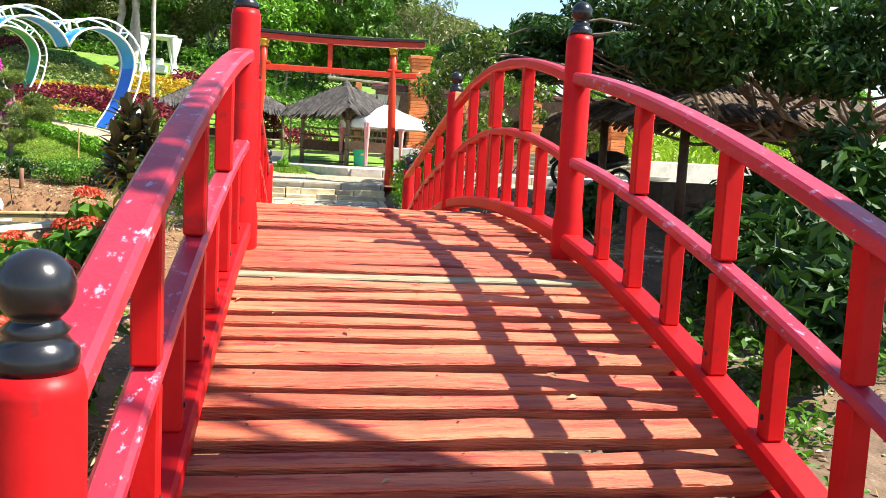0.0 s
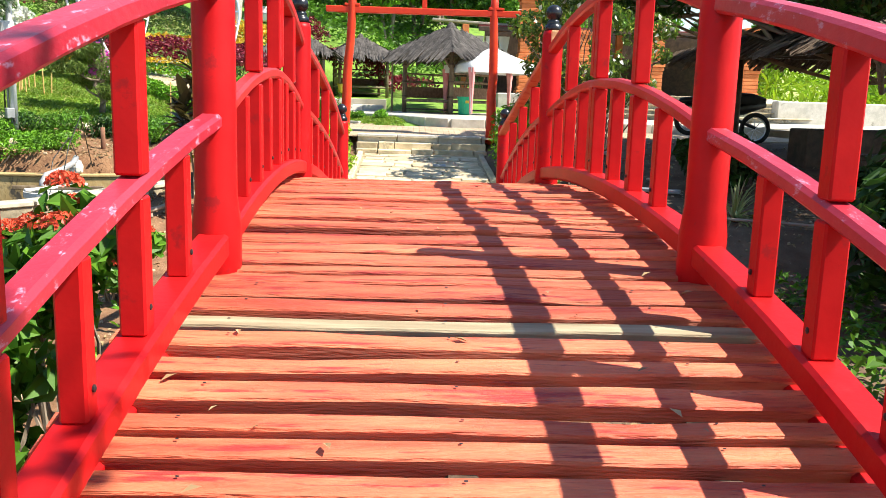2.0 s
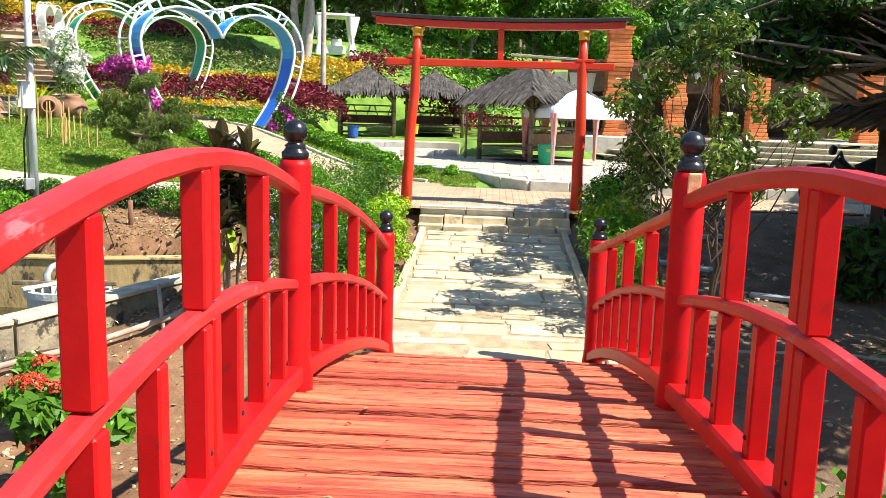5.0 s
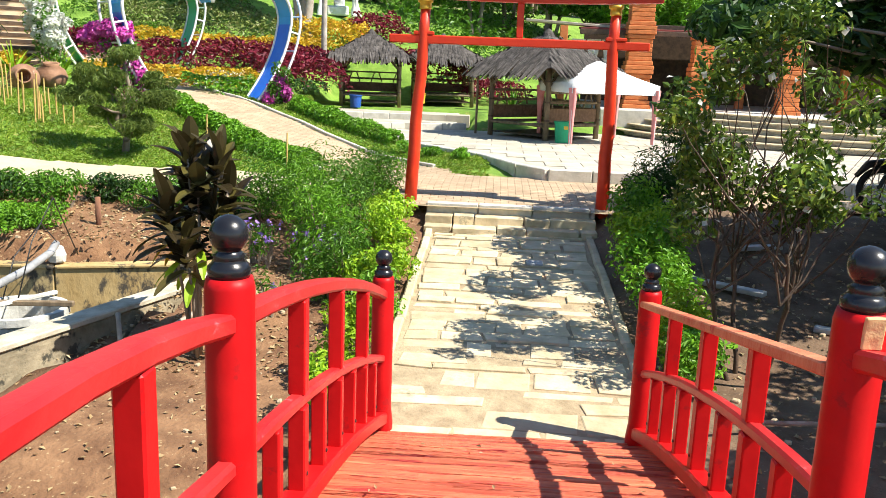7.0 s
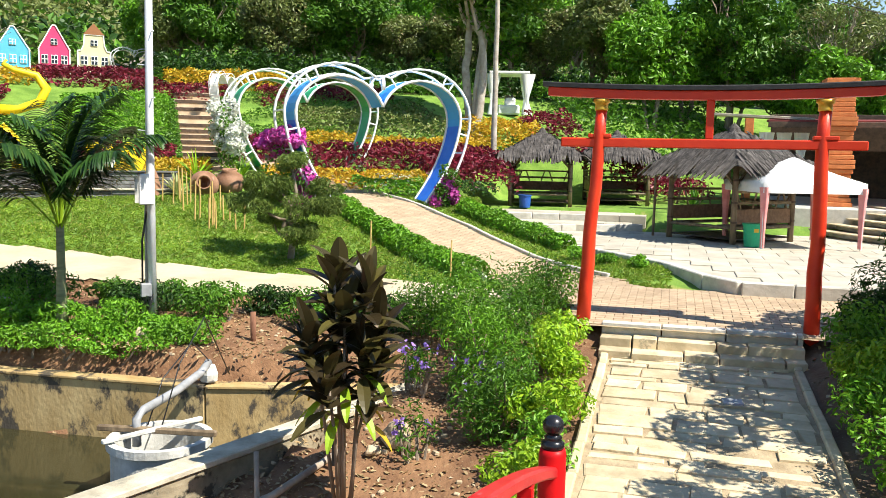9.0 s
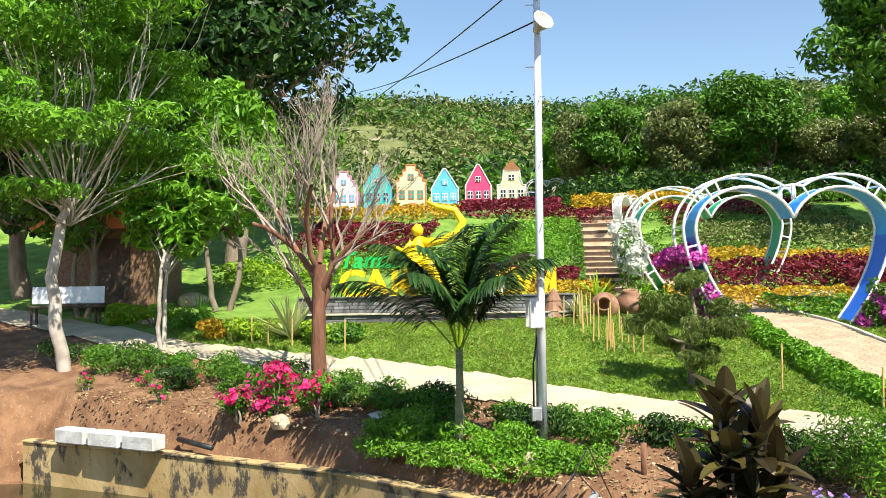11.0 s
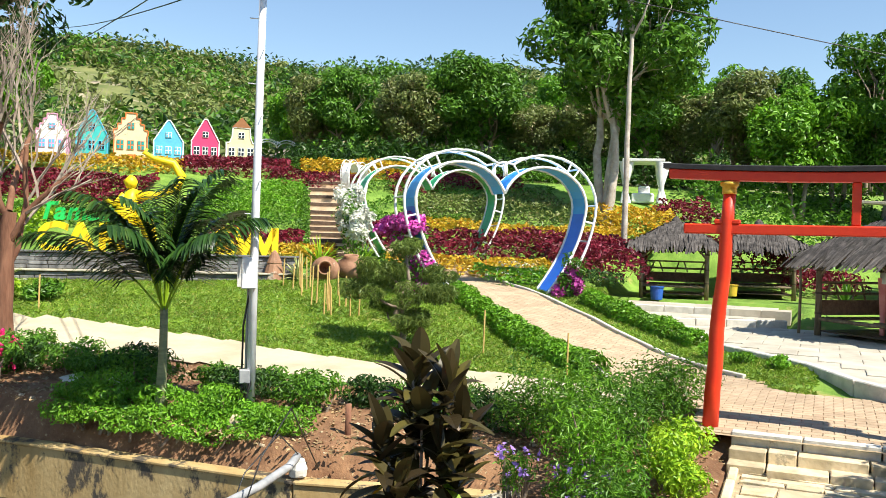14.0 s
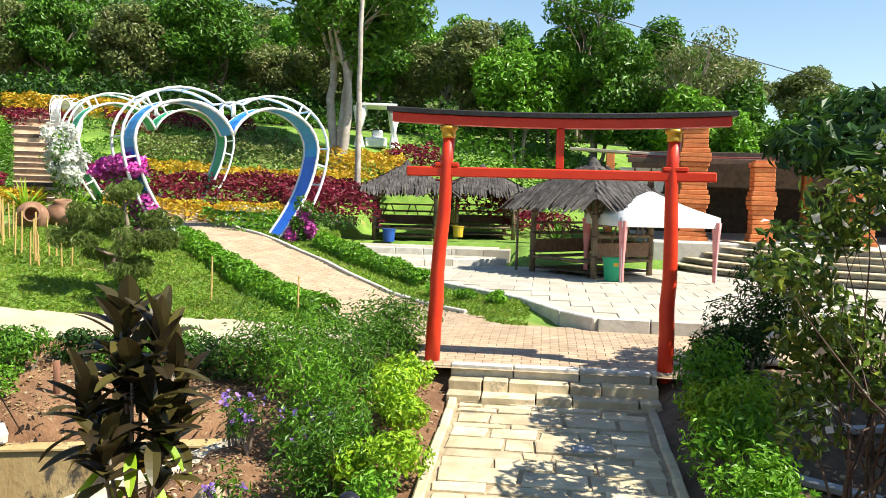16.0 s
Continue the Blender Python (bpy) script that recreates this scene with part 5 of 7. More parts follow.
part("frame", Geo().tube([(0.6, 0, 0.28), (0.47, 0, 0.68), (0.40, 0, 0.86), (0.2, 0, 0.5), (-0.1, 0, 0.42), (-0.6, 0, 0.3)], 0.03, 8), BLACK_PLASTIC, bike)
part("body", Geo().tube([(0.42, 0, 0.75), (0.25, 0, 0.58), (0.0, 0, 0.52), (-0.3, 0, 0.60), (-0.7, 0, 0.72)], [0.07, 0.12, 0.11, 0.12, 0.05], 10), BLACK_PLASTIC, bike, smooth=True)
part("seat", Geo().tube([(0.12, 0, 0.66), (-0.1, 0, 0.74), (-0.45, 0, 0.76), (-0.68, 0, 0.79)], [0.06, 0.11, 0.12, 0.05], 10), RUBBER, bike, smooth=True)
part("mudguard", Geo().tube([(0.92, 0, 0.40), (0.80, 0, 0.57), (0.6, 0, 0.62), (0.42, 0, 0.56)], [0.03, 0.055, 0.06, 0.05], 8), BLACK_PLASTIC, bike, smooth=True)
part("handlebar", Geo().tube([(0.30, -0.32, 0.96), (0.40, -0.1, 0.92), (0.40, 0.1, 0.92), (0.30, 0.32, 0.96)], 0.018, 8), BLACK_PLASTIC, bike, smooth=True)
part("headlight", Geo().lathe([(0.02, 0), (0.07, 0.02), (0.075, 0.08), (0.03, 0.1)], 14, pose(0.46, 0, 0.86, 0, 80, 0)), BLACK_PLASTIC, bike, smooth=True)
part("stand", Geo().tube([(0.0, 0.1, 0.3), (-0.05, 0.24, 0.0)], 0.012, 6), STEEL, bike)

# ---- pond fittings ----
well = thing("concrete_well_ring", "white cement well ring with wooden bar in the pond", "well ring", pose(-4.72, 2.33, -1.0))
part("ring", Geo().lathe([(0.40, 0), (0.43, 0.0), (0.43, 0.90), (0.465, 0.91), (0.465, 0.98), (0.40, 0.98), (0.385, 0.92), (0.385, 0.1)], 30), WHITE_CEMENT, well, smooth=False)
part("cross_bar", Geo().beam((-0.62, -0.05, 1.01), (0.5, 0.12, 1.01), 0.06, 0.05), BAMBOO, well)
part("cross_bar", Geo().beam((-0.3, -0.42, 1.02), (0.15, 0.46, 1.02), 0.05, 0.04), WHITE_CEMENT, well)
pipe = part("drain_pipe", Geo().tube([(-4.98, 2.35, -0.15), (-4.98, 2.35, 0.10), (-4.95, 2.42, 0.17), (-4.98, 3.0, 0.19), (-5.06, 3.6, 0.23), (-5.08, 3.78, 0.30)], 0.042, 10), GREY_PIPE, smooth=True)
tagged(pipe, "grey plastic pipe elbow from the wall into the well", "pipe")
for k, (x, y) in enumerate(((-5.0, 2.55), (-4.78, 2.42))):
    wire = part("thin_wire", Geo().tube([(x, y, -0.02), (x - 0.03 + 0.05 * k, y + 0.3, 0.35 + 0.2 * k), (x + 0.02, y + 0.75, 0.62 + 0.3 * k), (x - 0.1, y + 1.45, 0.16)], 0.007, 5), BLACK_PLASTIC, smooth=True)
    tagged(wire, "thin black wire rising from the well ring to the wall", "wire")
lump = part("cement_lump", Geo().lathe([(0.09, 0), (0.10, 0.08), (0.07, 0.17), (0.03, 0.19)], 8, pose(-5.1, 3.82, 0.08, 0, 0, 20)), WHITE_CEMENT)
tagged(lump, "rough cement lump on the wall top", "cement")
tagged(part("support_pole", Geo().tube([(-3.46, 1.75, 0.16), (-3.30, 1.45, -0.22)], 0.022, 8), DRY_TWIG, smooth=True), "bleached stick leaning on the pond wall", "stick")
tagged(part("hose", Geo().tube([(-3.05, 3.7, -0.02), (-3.05, 2.6, -0.05), (-3.25, 1.6, -0.12), (-3.7, 0.6, -0.18), (-4.4, -0.6, -0.2)], 0.03, 8), DRY_TWIG, smooth=True), "dirty pale hose lying along the pond wall", "hose")
tagged(part("black_stake", Geo().box((0.03, 0.03, 0.35), pose(-3.0, 2.25, 0.1), 0.004), BLACK_PLASTIC), "short black stake on the pond wall", "stake")


def stone(name, label, at, size, mat, seed):
    rs = random.Random(seed)
    me = Geo()
    bm = bmesh.new()
    bmesh.ops.create_icosphere(bm, subdivisions=3, radius=0.5)
    for v in bm.verts:
        d = noise.noise(v.co * 2.1 + Vector((seed, 0, 0))) * 0.35 + noise.noise(v.co * 6 + Vector((0, seed, 0))) * 0.1
        v.co *= 1 + d
        v.co.z = max(v.co.z, -0.3)
    data = bpy.data.meshes.new(name)
    bm.to_mesh(data)
    bm.free()
    data.materials.append(mat)
    ob = new(name, data)
    ob.matrix_basis = pose(*at, 0, 0, rs.uniform(0, 360)) @ Matrix.Diagonal((*size, 1))
    return tagged(ob, label, "stone")


stone("rock", "pale tan rock on the soil by the pond wall", (-2.62, 2.78, 0.06), (0.30, 0.24, 0.28), ROCK, 2)
stone("rock", "small pale rock beside the larger one", (-2.75, 2.55, -0.02), (0.16, 0.12, 0.10), ROCK, 5)
stone("rock", "pointed tan stone on the soil edge", (-6.15, 4.12, 0.42), (0.2, 0.14, 0.24), ROCK, 8)
stone("rock", "squared pale block on the planting bed", (-8.45, 4.75, 0.62), (0.3, 0.22, 0.16), WHITE_CEMENT, 3)
stone("rock", "grey limestone on the planting bed", (-9.0, 4.6, 0.6), (0.5, 0.3, 0.18), WHITE_CEMENT, 14)
stone("rock", "tan rock under the pink flowering shrub", (-10.0, 3.5, 0.55), (0.32, 0.25, 0.25), ROCK, 9)
stone("rock", "mossy boulder under the frangipani", (-18.6, 6.2, 1.55), (1.1, 0.6, 0.5), ROCK, 12)
stone("rock", "grey boulder at the shaded edge", (-20.0, 8.3, 2.0), (1.0, 0.7, 0.5), ROCK, 13)
for k in range(3):
    b = part("kerb_fragment", Geo().box((0.62, 0.26, 0.22), pose(-13.25 + 0.66 * k, 2.12 + 0.2 * k, 0.22, 0, 0, 17), 0.02), WHITE_CEMENT)
    tagged(b, "chipped whitewashed kerb block on the pond wall", "kerb block", "kerb blocks on the wall")
tagged(part("old_pipe", Geo().tube([(-11.7, 2.95, 0.22), (-10.9, 3.0, 0.18)], 0.04, 8), BLACK_PLASTIC, smooth=True), "dark plastic pipe end on the soil", "pipe")
tagged(part("red_stub", Geo().tube([(-4.95, 4.55, 0.2), (-4.95, 4.55, 0.72)], 0.035, 8), RED_BARK, smooth=True), "short red-painted metal stub in the soil", "post")

# jars, stakes, bench
for x, y, tilt, s, lb in ((-10.0, 12.0, 75, 0.34, "tipped terracotta jar on its side"), (-9.75, 12.65, 10, 0.36, "round terracotta jar standing upright"), (-14.0, 7.4, 60, 0.2, "small terracotta jar lying in the shrubs")):
    j = thing("clay_jar", lb + " among the plants", "jar", pose(x, y, land(x, y) + s * 0.55, tilt, 0, 30))
    part("body", Geo().lathe([(s * 0.35, -s * 0.8), (s * 0.75, -s * 0.45), (s * 0.92, 0), (s * 0.75, s * 0.42), (s * 0.42, s * 0.66), (s * 0.48, s * 0.8), (s * 0.38, s * 0.8), (s * 0.34, s * 0.6), (s * 0.6, s * 0.2), (s * 0.3, -s * 0.5)], 24), TERRACOTTA, j, smooth=True)
fn = thing("cone_planter", "small orange cone-shaped clay tower beside the wall", "planter", pose(-10.85, 11.35, land(-10.85, 11.35)))
part("body", Geo().lathe([(0.22, 0), (0.20, 0.12), (0.21, 0.14), (0.15, 0.34), (0.16, 0.36), (0.08, 0.55), (0.02, 0.62)], 12), TERRACOTTA, fn)
rs = random.Random(12)
for k in range(22):
    f = k / 21
    x, y = -9.95 + 2.25 * f + rs.uniform(-0.35, 0.35), 10.9 - 1.6 * f + rs.uniform(-0.35, 0.35)
    h = rs.uniform(0.45, 0.85)
    s = part("plant_stake", Geo().tube([(0, 0, -0.1), (rs.uniform(-0.03, 0.03), 0, h)], 0.014, 6), STAKE, m=pose(x, y, land(x, y)))
    tagged(s, "split bamboo plant stake in the lawn", "stake", "bamboo stakes")
for x, y, h in ((-5.1, 8.9, 0.7), (-3.6, 8.4, 0.62), (-14.9, 6.0, 0.5), (-14.5, 6.2, 0.55), (-14.1, 6.3, 0.5), (-13.6, 6.5, 0.6), (-13.0, 6.6, 0.5), (-12.4, 6.8, 0.6)):
    s = part("plant_stake", Geo().tube([(0, 0, -0.1), (0.01, 0, h)], 0.014, 6), STAKE, m=pose(x, y, land(x, y)))
    tagged(s, "thin bamboo plant stake in the bed", "stake", "bamboo stakes")
bench = thing("garden_bench", "dark grey slatted metal garden bench in the shade", "bench", pose(-19.9, 4.9, land(-19.9, 4.9), 0, 0, 50))
part("seat", Geo().box((1.6, 0.45, 0.05), pose(0, 0, 0.42), 0.01), DARK_WOOD, bench)
part("backrest", Geo().box((1.6, 0.05, 0.4), pose(0, 0.22, 0.68, -8, 0, 0), 0.01), STEEL, bench)
for x in (-0.7, 0.7):
    for y in (-0.18, 0.18):
        part("leg", Geo().box((0.05, 0.05, 0.42), pose(x, y, 0.21), 0.005), DARK_WOOD, bench)
shed = thing("garden_shed", "small shaded hut with orange tiled roof behind the trees", "hut", pose(-21.5, 7.0, land(-21.5, 7.0), 0, 0, 40))
part("wall", Geo().box((2.6, 2.0, 2.0), pose(0, 0, 1.0), 0.02), CARVED, shed)
part("roof", Geo().prism([(-1.7, 1.95), (1.7, 1.95), (0, 2.8)], -1.4, 1.4), BRICK_ORANGE, shed)
part("door", Geo().box((0.8, 0.06, 1.7), pose(0.3, -1.02, 0.85), 0.01), DARK_WOOD, shed)
# slabs and pipe on the shaded ground
for x, y, l, yaw in ((2.1, 3.2, 1.0, -40), (3.1, 2.2, 0.7, -25), (2.8, 4.3, 0.6, 20)):
    tagged(part("loose_board", Geo().box((l, 0.12, 0.05), pose(x, y, land(x, y) + 0.04, 0, 0, yaw), 0.008), GREY_PIPE), "pale loose board lying on shaded soil", "board")
tagged(part("hose", Geo().tube([(1.4, 0.2, 0.12), (3.0, 0.4, 0.1), (5.0, -0.6, 0.1), (7, -1.5, 0.1)], 0.018, 6), DRY_TWIG, smooth=True), "thin pale hose across the shaded soil", "hose")

# ---- plants ----
def limb(g, a, b, r0, r1, rng, bow=0.12, n=6, sides=7):
    a, b = Vector(a), Vector(b)
    l = (b - a).length
    off = Vector(rng.normal(0, bow * l * 0.5, 3))
    pts = []
    for k in range(n + 1):
        t = k / n
        pts.append(a.lerp(b, t) + off * math.sin(math.pi * t) + Vector(rng.normal(0, min(0.012, 0.1 * bow) * l, 3)) * (0 if k in (0, n) else 1))
    g.tube(pts, [r0 + (r1 - r0) * k / n for k in range(n + 1)], sides, caps=False)
    return pts


def tree(name, label, at, trunks, clumps, leaf, size, count, bark, seed, r0=0.14, fork=0.45, aspect=0.45, twigs=2, hang=0.2, category="tree", leaf2=None, bow=0.08, thin=0.45):
    """A tree of its own: trunks (feet round the base), a limb into every clump, a crown of single leaves."""
    rng = rng_of(seed)
    t = thing(name, label, category, pose(*at))
    wood = Geo()
    tops = []
    zmin = min(c[2] - c[5] for c in clumps)
    mid = Vector((sum(c[0] for c in clumps) / len(clumps), sum(c[1] for c in clumps) / len(clumps), 0))
    for k in range(trunks):
        a = math.tau * k / max(1, trunks) + seed
        foot = Vector((0.12 * math.cos(a), 0.12 * math.sin(a), -0.15)) * (trunks > 1)
        foot.z = -0.15
        head = Vector((mid.x * 0.4 + 0.35 * math.cos(a) * (trunks > 1), mid.y * 0.4 + 0.35 * math.sin(a) * (trunks > 1), max(0.3, zmin + (clumps[0][5]) * fork)))
        limb(wood, foot, head, r0, r0 * 0.62, rng, bow, 8, 9)
        tops.append(head)
    part("trunk", wood, bark, t, smooth=True)
    for k, c in enumerate(clumps):
        br = Geo()
        src = tops[k % len(tops)]
        end = Vector(c[:3])
        pts = limb(br, src - Vector((0, 0, 0.1 + 0.15 * (k % 3))), end, r0 * thin, r0 * thin * 0.27, rng, 0.15)
        for j in range(twigs):
            e2 = end + Vector(rng.normal(0, 1, 3)).normalized() * min(c[3:]) * 0.8
            limb(br, pts[3 + j % 3], e2, r0 * 0.16, r0 * 0.05, rng, 0.2, 5, 5)
        part("limb", br, bark, t, smooth=True)
    p, n = clump_points(rng, clumps, count)
    part("crown", Geo().leaves(p, n, size, aspect, 0.4, rng, hang=hang), leaf, t)
    if leaf2:
        p, n = clump_points(rng, clumps, leaf2[1])
        part("blossom", Geo().leaves(p + n * 0.03, n, leaf2[2], 0.9, 0.3, rng), leaf2[0], t)
    return t


def round_clumps(rng, c, rad, n, small=0.42, flat=0.75):
    """n overlapping clumps filling an ellipsoid."""
    out = []
    for _ in range(n):
        d = rng.normal(0, 1, 3)
        d /= np.linalg.norm(d)
        f = rng.uniform(0.35, 0.8)
        s = rng.uniform(0.7, 1.25) * small
        out.append((c[0] + d[0] * rad[0] * f, c[1] + d[1] * rad[1] * f, c[2] + d[2] * rad[2] * f, rad[0] * s, rad[1] * s, rad[2] * s * flat))
    return out


def bush(name, label, at, rad, count, leaf, size, seed, clumps=7, aspect=0.45, category="shrub", flowers=None, stems=5, group=""):
    """A shrub: stems and a crown of leaves, with blossoms where it has them."""
    rng = rng_of(seed)
    b = thing(name, label, category, pose(*at), group)
    cl = round_clumps(rng, (0, 0, rad[2] * 0.95), rad, clumps, 0.5, 0.9)
    for k in range(stems):
        c = cl[k % len(cl)]
        g = Geo()
        limb(g, (rng.normal(0, 0.05), rng.normal(0, 0.05), -0.1), c[:3], 0.018, 0.006, rng, 0.15, 5, 5)
        part("stem", g, BARK, b)
    p, n = clump_points(rng, cl, count)
    p[:, 2] = np.maximum(p[:, 2], 0.02)
    part("foliage", Geo().leaves(p, n, size, aspect, 0.4, rng), leaf, b)
    if flowers:
        fm, fn, fs = flowers
        d = rng.normal(0, 1, (fn, 3))
        d /= np.linalg.norm(d, axis=1, keepdims=True)
        d[:, 2] = np.abs(d[:, 2])
        pick = rng.integers(0, len(cl), fn)
        ca = np.array(cl)
        c = ca[pick, :3] + d * ca[pick, 3:] * 1.05
        for i in range(fn):
            part("flower", Geo().leaves(c[i] + rng.normal(0, fs * 0.4, (6, 3)), np.tile(d[i], (6, 1)), fs, 0.85, 0.3, rng), fm, b)
    return b


def qp_to_xy(q, p):
    return -0.55 * q + 0.83 * p, 0.83 * q + 0.55 * p


def band(name, label, q0, q1, p0, p1, height, leaf, size, seed, dens=170, wave=0.25, mounds=0.0):
    """A planted band along the slope, q uphill and p across."""
    rng = rng_of(seed)
    n = int((q1 - q0) * (p1 - p0) * dens)
    q, p = rng.uniform(q0, q1, n), rng.uniform(p0, p1, n)
    f = (q - q0) / (q1 - q0)
    q = q + wave * np.sin(p * 1.1 + seed) + 0.1 * np.sin(p * 3.7 + 2 * seed)
    prof = np.sqrt(np.clip(1 - (2 * f - 1) ** 4, 0.02, 1))
    pts = []
    for qq, pp, ff in zip(q, p, prof):
        x, y = qp_to_xy(qq, pp)
        lump = 0.75 + 0.25 * noise.noise((x * 2.2, y * 2.2, seed)) + mounds * abs(noise.noise((x * 1.1, y * 1.1, seed)))
        pts.append((x, y, land(x, y) + height * ff * lump * (1 - rng.uniform(0, 1) ** 2.2 * 0.75)))
    ob = part(name, Geo().leaves(pts, np.tile([0, 0, 0.8], (n, 1)), size, 0.5, 0.4, rng), leaf)
    return tagged(ob, label, "planting", kind="stuff")


band("low_hedge", "trimmed green hedge with white blossoms at the slope foot", 15.4, 16.6, 1.7, 3.3, 0.45, [LEAF_BRIGHT], 0.11, 1, 400)
band("white_blossoms", "white blossoms on the low hedge", 15.4, 16.6, 2.0, 3.2, 0.5, PETAL_WHITE, 0.07, 41, 120)
band("yellow_planting", "yellow and orange foliage plants in rows", 16.7, 18.3, -0.2, 3.8, 0.42, LEAF_YELLOW, 0.13, 2, 260)
band("burgundy_planting", "dark burgundy foliage hedge across the slope", 18.4, 20.5, 0.6, 6.7, 0.62, LEAF_BURGUNDY, 0.15, 3, 260)
band("burgundy_planting", "tall burgundy foliage beside the thatched huts", 16.4, 19.0, 3.8, 5.9, 0.8, LEAF_BURGUNDY, 0.16, 4, 260)
band("low_hedge", "dark clipped hedge below the burgundy planting", 15.4, 16.2, 3.6, 5.0, 0.45, LEAF_DARK, 0.10, 5, 380)
band("orange_planting", "orange and yellow foliage band on the slope", 20.6, 22.2, 0.3, 7.6, 0.42, LEAF_YELLOW, 0.14, 6, 240)
band("orange_planting", "orange-yellow bush mass below the pale trees", 21.5, 24.0, 6.6, 9.2, 0.8, LEAF_YELLOW, 0.16, 7, 220, mounds=0.5)
band("burgundy_planting", "burgundy shrubs beside the draped canopy", 22.6, 24.4, 9.0, 11.2, 0.9, LEAF_BURGUNDY, 0.16, 8, 220, mounds=0.5)
band("olive_planting", "olive green mounded shrubs on the slope", 22.4, 25.4, 1.0, 6.4, 0.55, LEAF_OLIVE, 0.14, 9, 200, mounds=0.8)
for k, (q, p0, p1) in enumerate(((22.3, -0.8, 2.5), (23.3, -0.8, 2.2), (24.4, -0.8, 1.6), (25.7, -0.8, 6.5), (21.2, -0.7, 0.6))):
    band("hedge_row", "narrow clipped green hedge row on the slope", q, q + 0.55, p0, p1, 0.42, LEAF, 0.10, 10 + k, 420, wave=0.5)
band("burgundy_planting", "burgundy band near the top of the slope", 26.2, 27.6, 0.6, 5.4, 0.55, LEAF_BURGUNDY, 0.15, 16, 240)
band("burgundy_planting", "burgundy foliage between stairs and hearts", 19.6, 22.0, -0.8, 1.2, 0.5, LEAF_BURGUNDY, 0.14, 17, 260)
band("yellow_planting", "bright yellow foliage at the head of the stairs", 27.4, 29.0, -2.4, 1.8, 0.75, LEAF_YELLOW, 0.16, 18, 260)
band("burgundy_planting", "dark burgundy foliage at the head of the stairs", 26.2, 27.3, -3.4, -0.3, 0.6, LEAF_BURGUNDY, 0.15, 19, 280)
band("burgundy_planting", "burgundy slope above the letter sign", 23.9, 26.6, -11.6, -7.0, 0.4, LEAF_BURGUNDY, 0.16, 20, 220)
band("yellow_planting", "yellow foliage row below the toy houses", 27.0, 28.6, -12.5, -6.4, 0.5, LEAF_YELLOW, 0.16, 21, 220)
band("burgundy_planting", "burgundy row below the toy houses", 27.2, 30.5, -6.6, -2.8, 0.6, LEAF_BURGUNDY, 0.16, 22, 200)
band("green_mound", "clipped bright green mound above the sign", 22.2, 26.0, -5.4, -2.3, 0.6, LEAF_BRIGHT, 0.11, 23, 420)
band("hedge_row", "clipped green hedge beside the stairs", 18.4, 26.2, -2.35, -2.05, 0.4, LEAF, 0.10, 24, 500, wave=0)
band("hedge_row", "clipped green hedge under the mound", 21.4, 22.0, -5.4, -2.3, 0.4, LEAF, 0.10, 25, 450)
band("hedge_row", "dark green planting above the letters", 21.0, 22.6, -12.0, -5.4, 0.55, LEAF, 0.13, 26, 240)
band("burgundy_planting", "burgundy foliage beside the letters", 18.9, 20.6, -4.6, -2.2, 0.45, LEAF_BURGUNDY, 0.14, 27, 300)
band("yellow_planting", "peach-yellow foliage at the foot of the stairs", 17.4, 18.8, -4.2, -1.4, 0.4, LEAF_YELLOW, 0.13, 28, 300)
band("yellow_green_planting", "yellow-green shrubs around the letters", 19.2, 21.2, -12.5, -8.6, 0.6, LEAF_LIME, 0.14, 29, 220, mounds=0.5)
band("green_planting", "mixed green ground cover on the terrace", 28.6, 31.5, -3.0, 9.5, 0.5, LEAF, 0.16, 30, 120, mounds=0.8)

# Added dark leaf band that stands in for the shade under the trees.
band("undergrowth", "dark tangled leaves added as shade at the top of the slope", 29.2, 33.5, -3.0, 16.0, 1.1, LEAF_DARK, 0.22, 31, 110, mounds=1.2)
band("burgundy_planting", "burgundy shrubs behind the thatched huts", 18.6, 20.6, 9.0, 13.6, 0.7, LEAF_BURGUNDY, 0.16, 32, 200, mounds=0.5)
band("green_planting", "mixed green shrubs behind the draped canopy", 22.5, 29.0, 11.4, 19.0, 0.9, LEAF, 0.2, 33, 90, mounds=1.2)


def hedge(label, line, w, h, leaf, size, seed, dens=900):
    rng = rng_of(seed)
    pts, nor = [], []
    for a, b in zip(line, line[1:]):
        a, b = np.array(a, float), np.array(b, float)
        l = np.linalg.norm(b - a)
        n = int(l * dens)
        t, ang = rng.uniform(0, 1, n), rng.uniform(0.0, math.pi, n)
        side = np.array([-(b - a)[1], (b - a)[0]]) / l
        for tt, an in zip(t, ang):
            c = a + (b - a) * tt
            lump = 0.85 + 0.3 * noise.noise((c[0] * 2.3, c[1] * 2.3, seed))
            r = rng.uniform(0.75, 1.05) * lump
            o = c + side * math.cos(an) * w / 2 * r
            pts.append((o[0], o[1], land(o[0], o[1]) + max(0.03, (math.sin(an) ** 0.6) * h * r)))
            nor.append((side[0] * math.cos(an), side[1] * math.cos(an), math.sin(an) + 0.3))
    ob = part("clipped_hedge", Geo().leaves(pts, nor, size, 0.5, 0.35, rng), leaf)
    return tagged(ob, label, "hedge", kind="stuff")


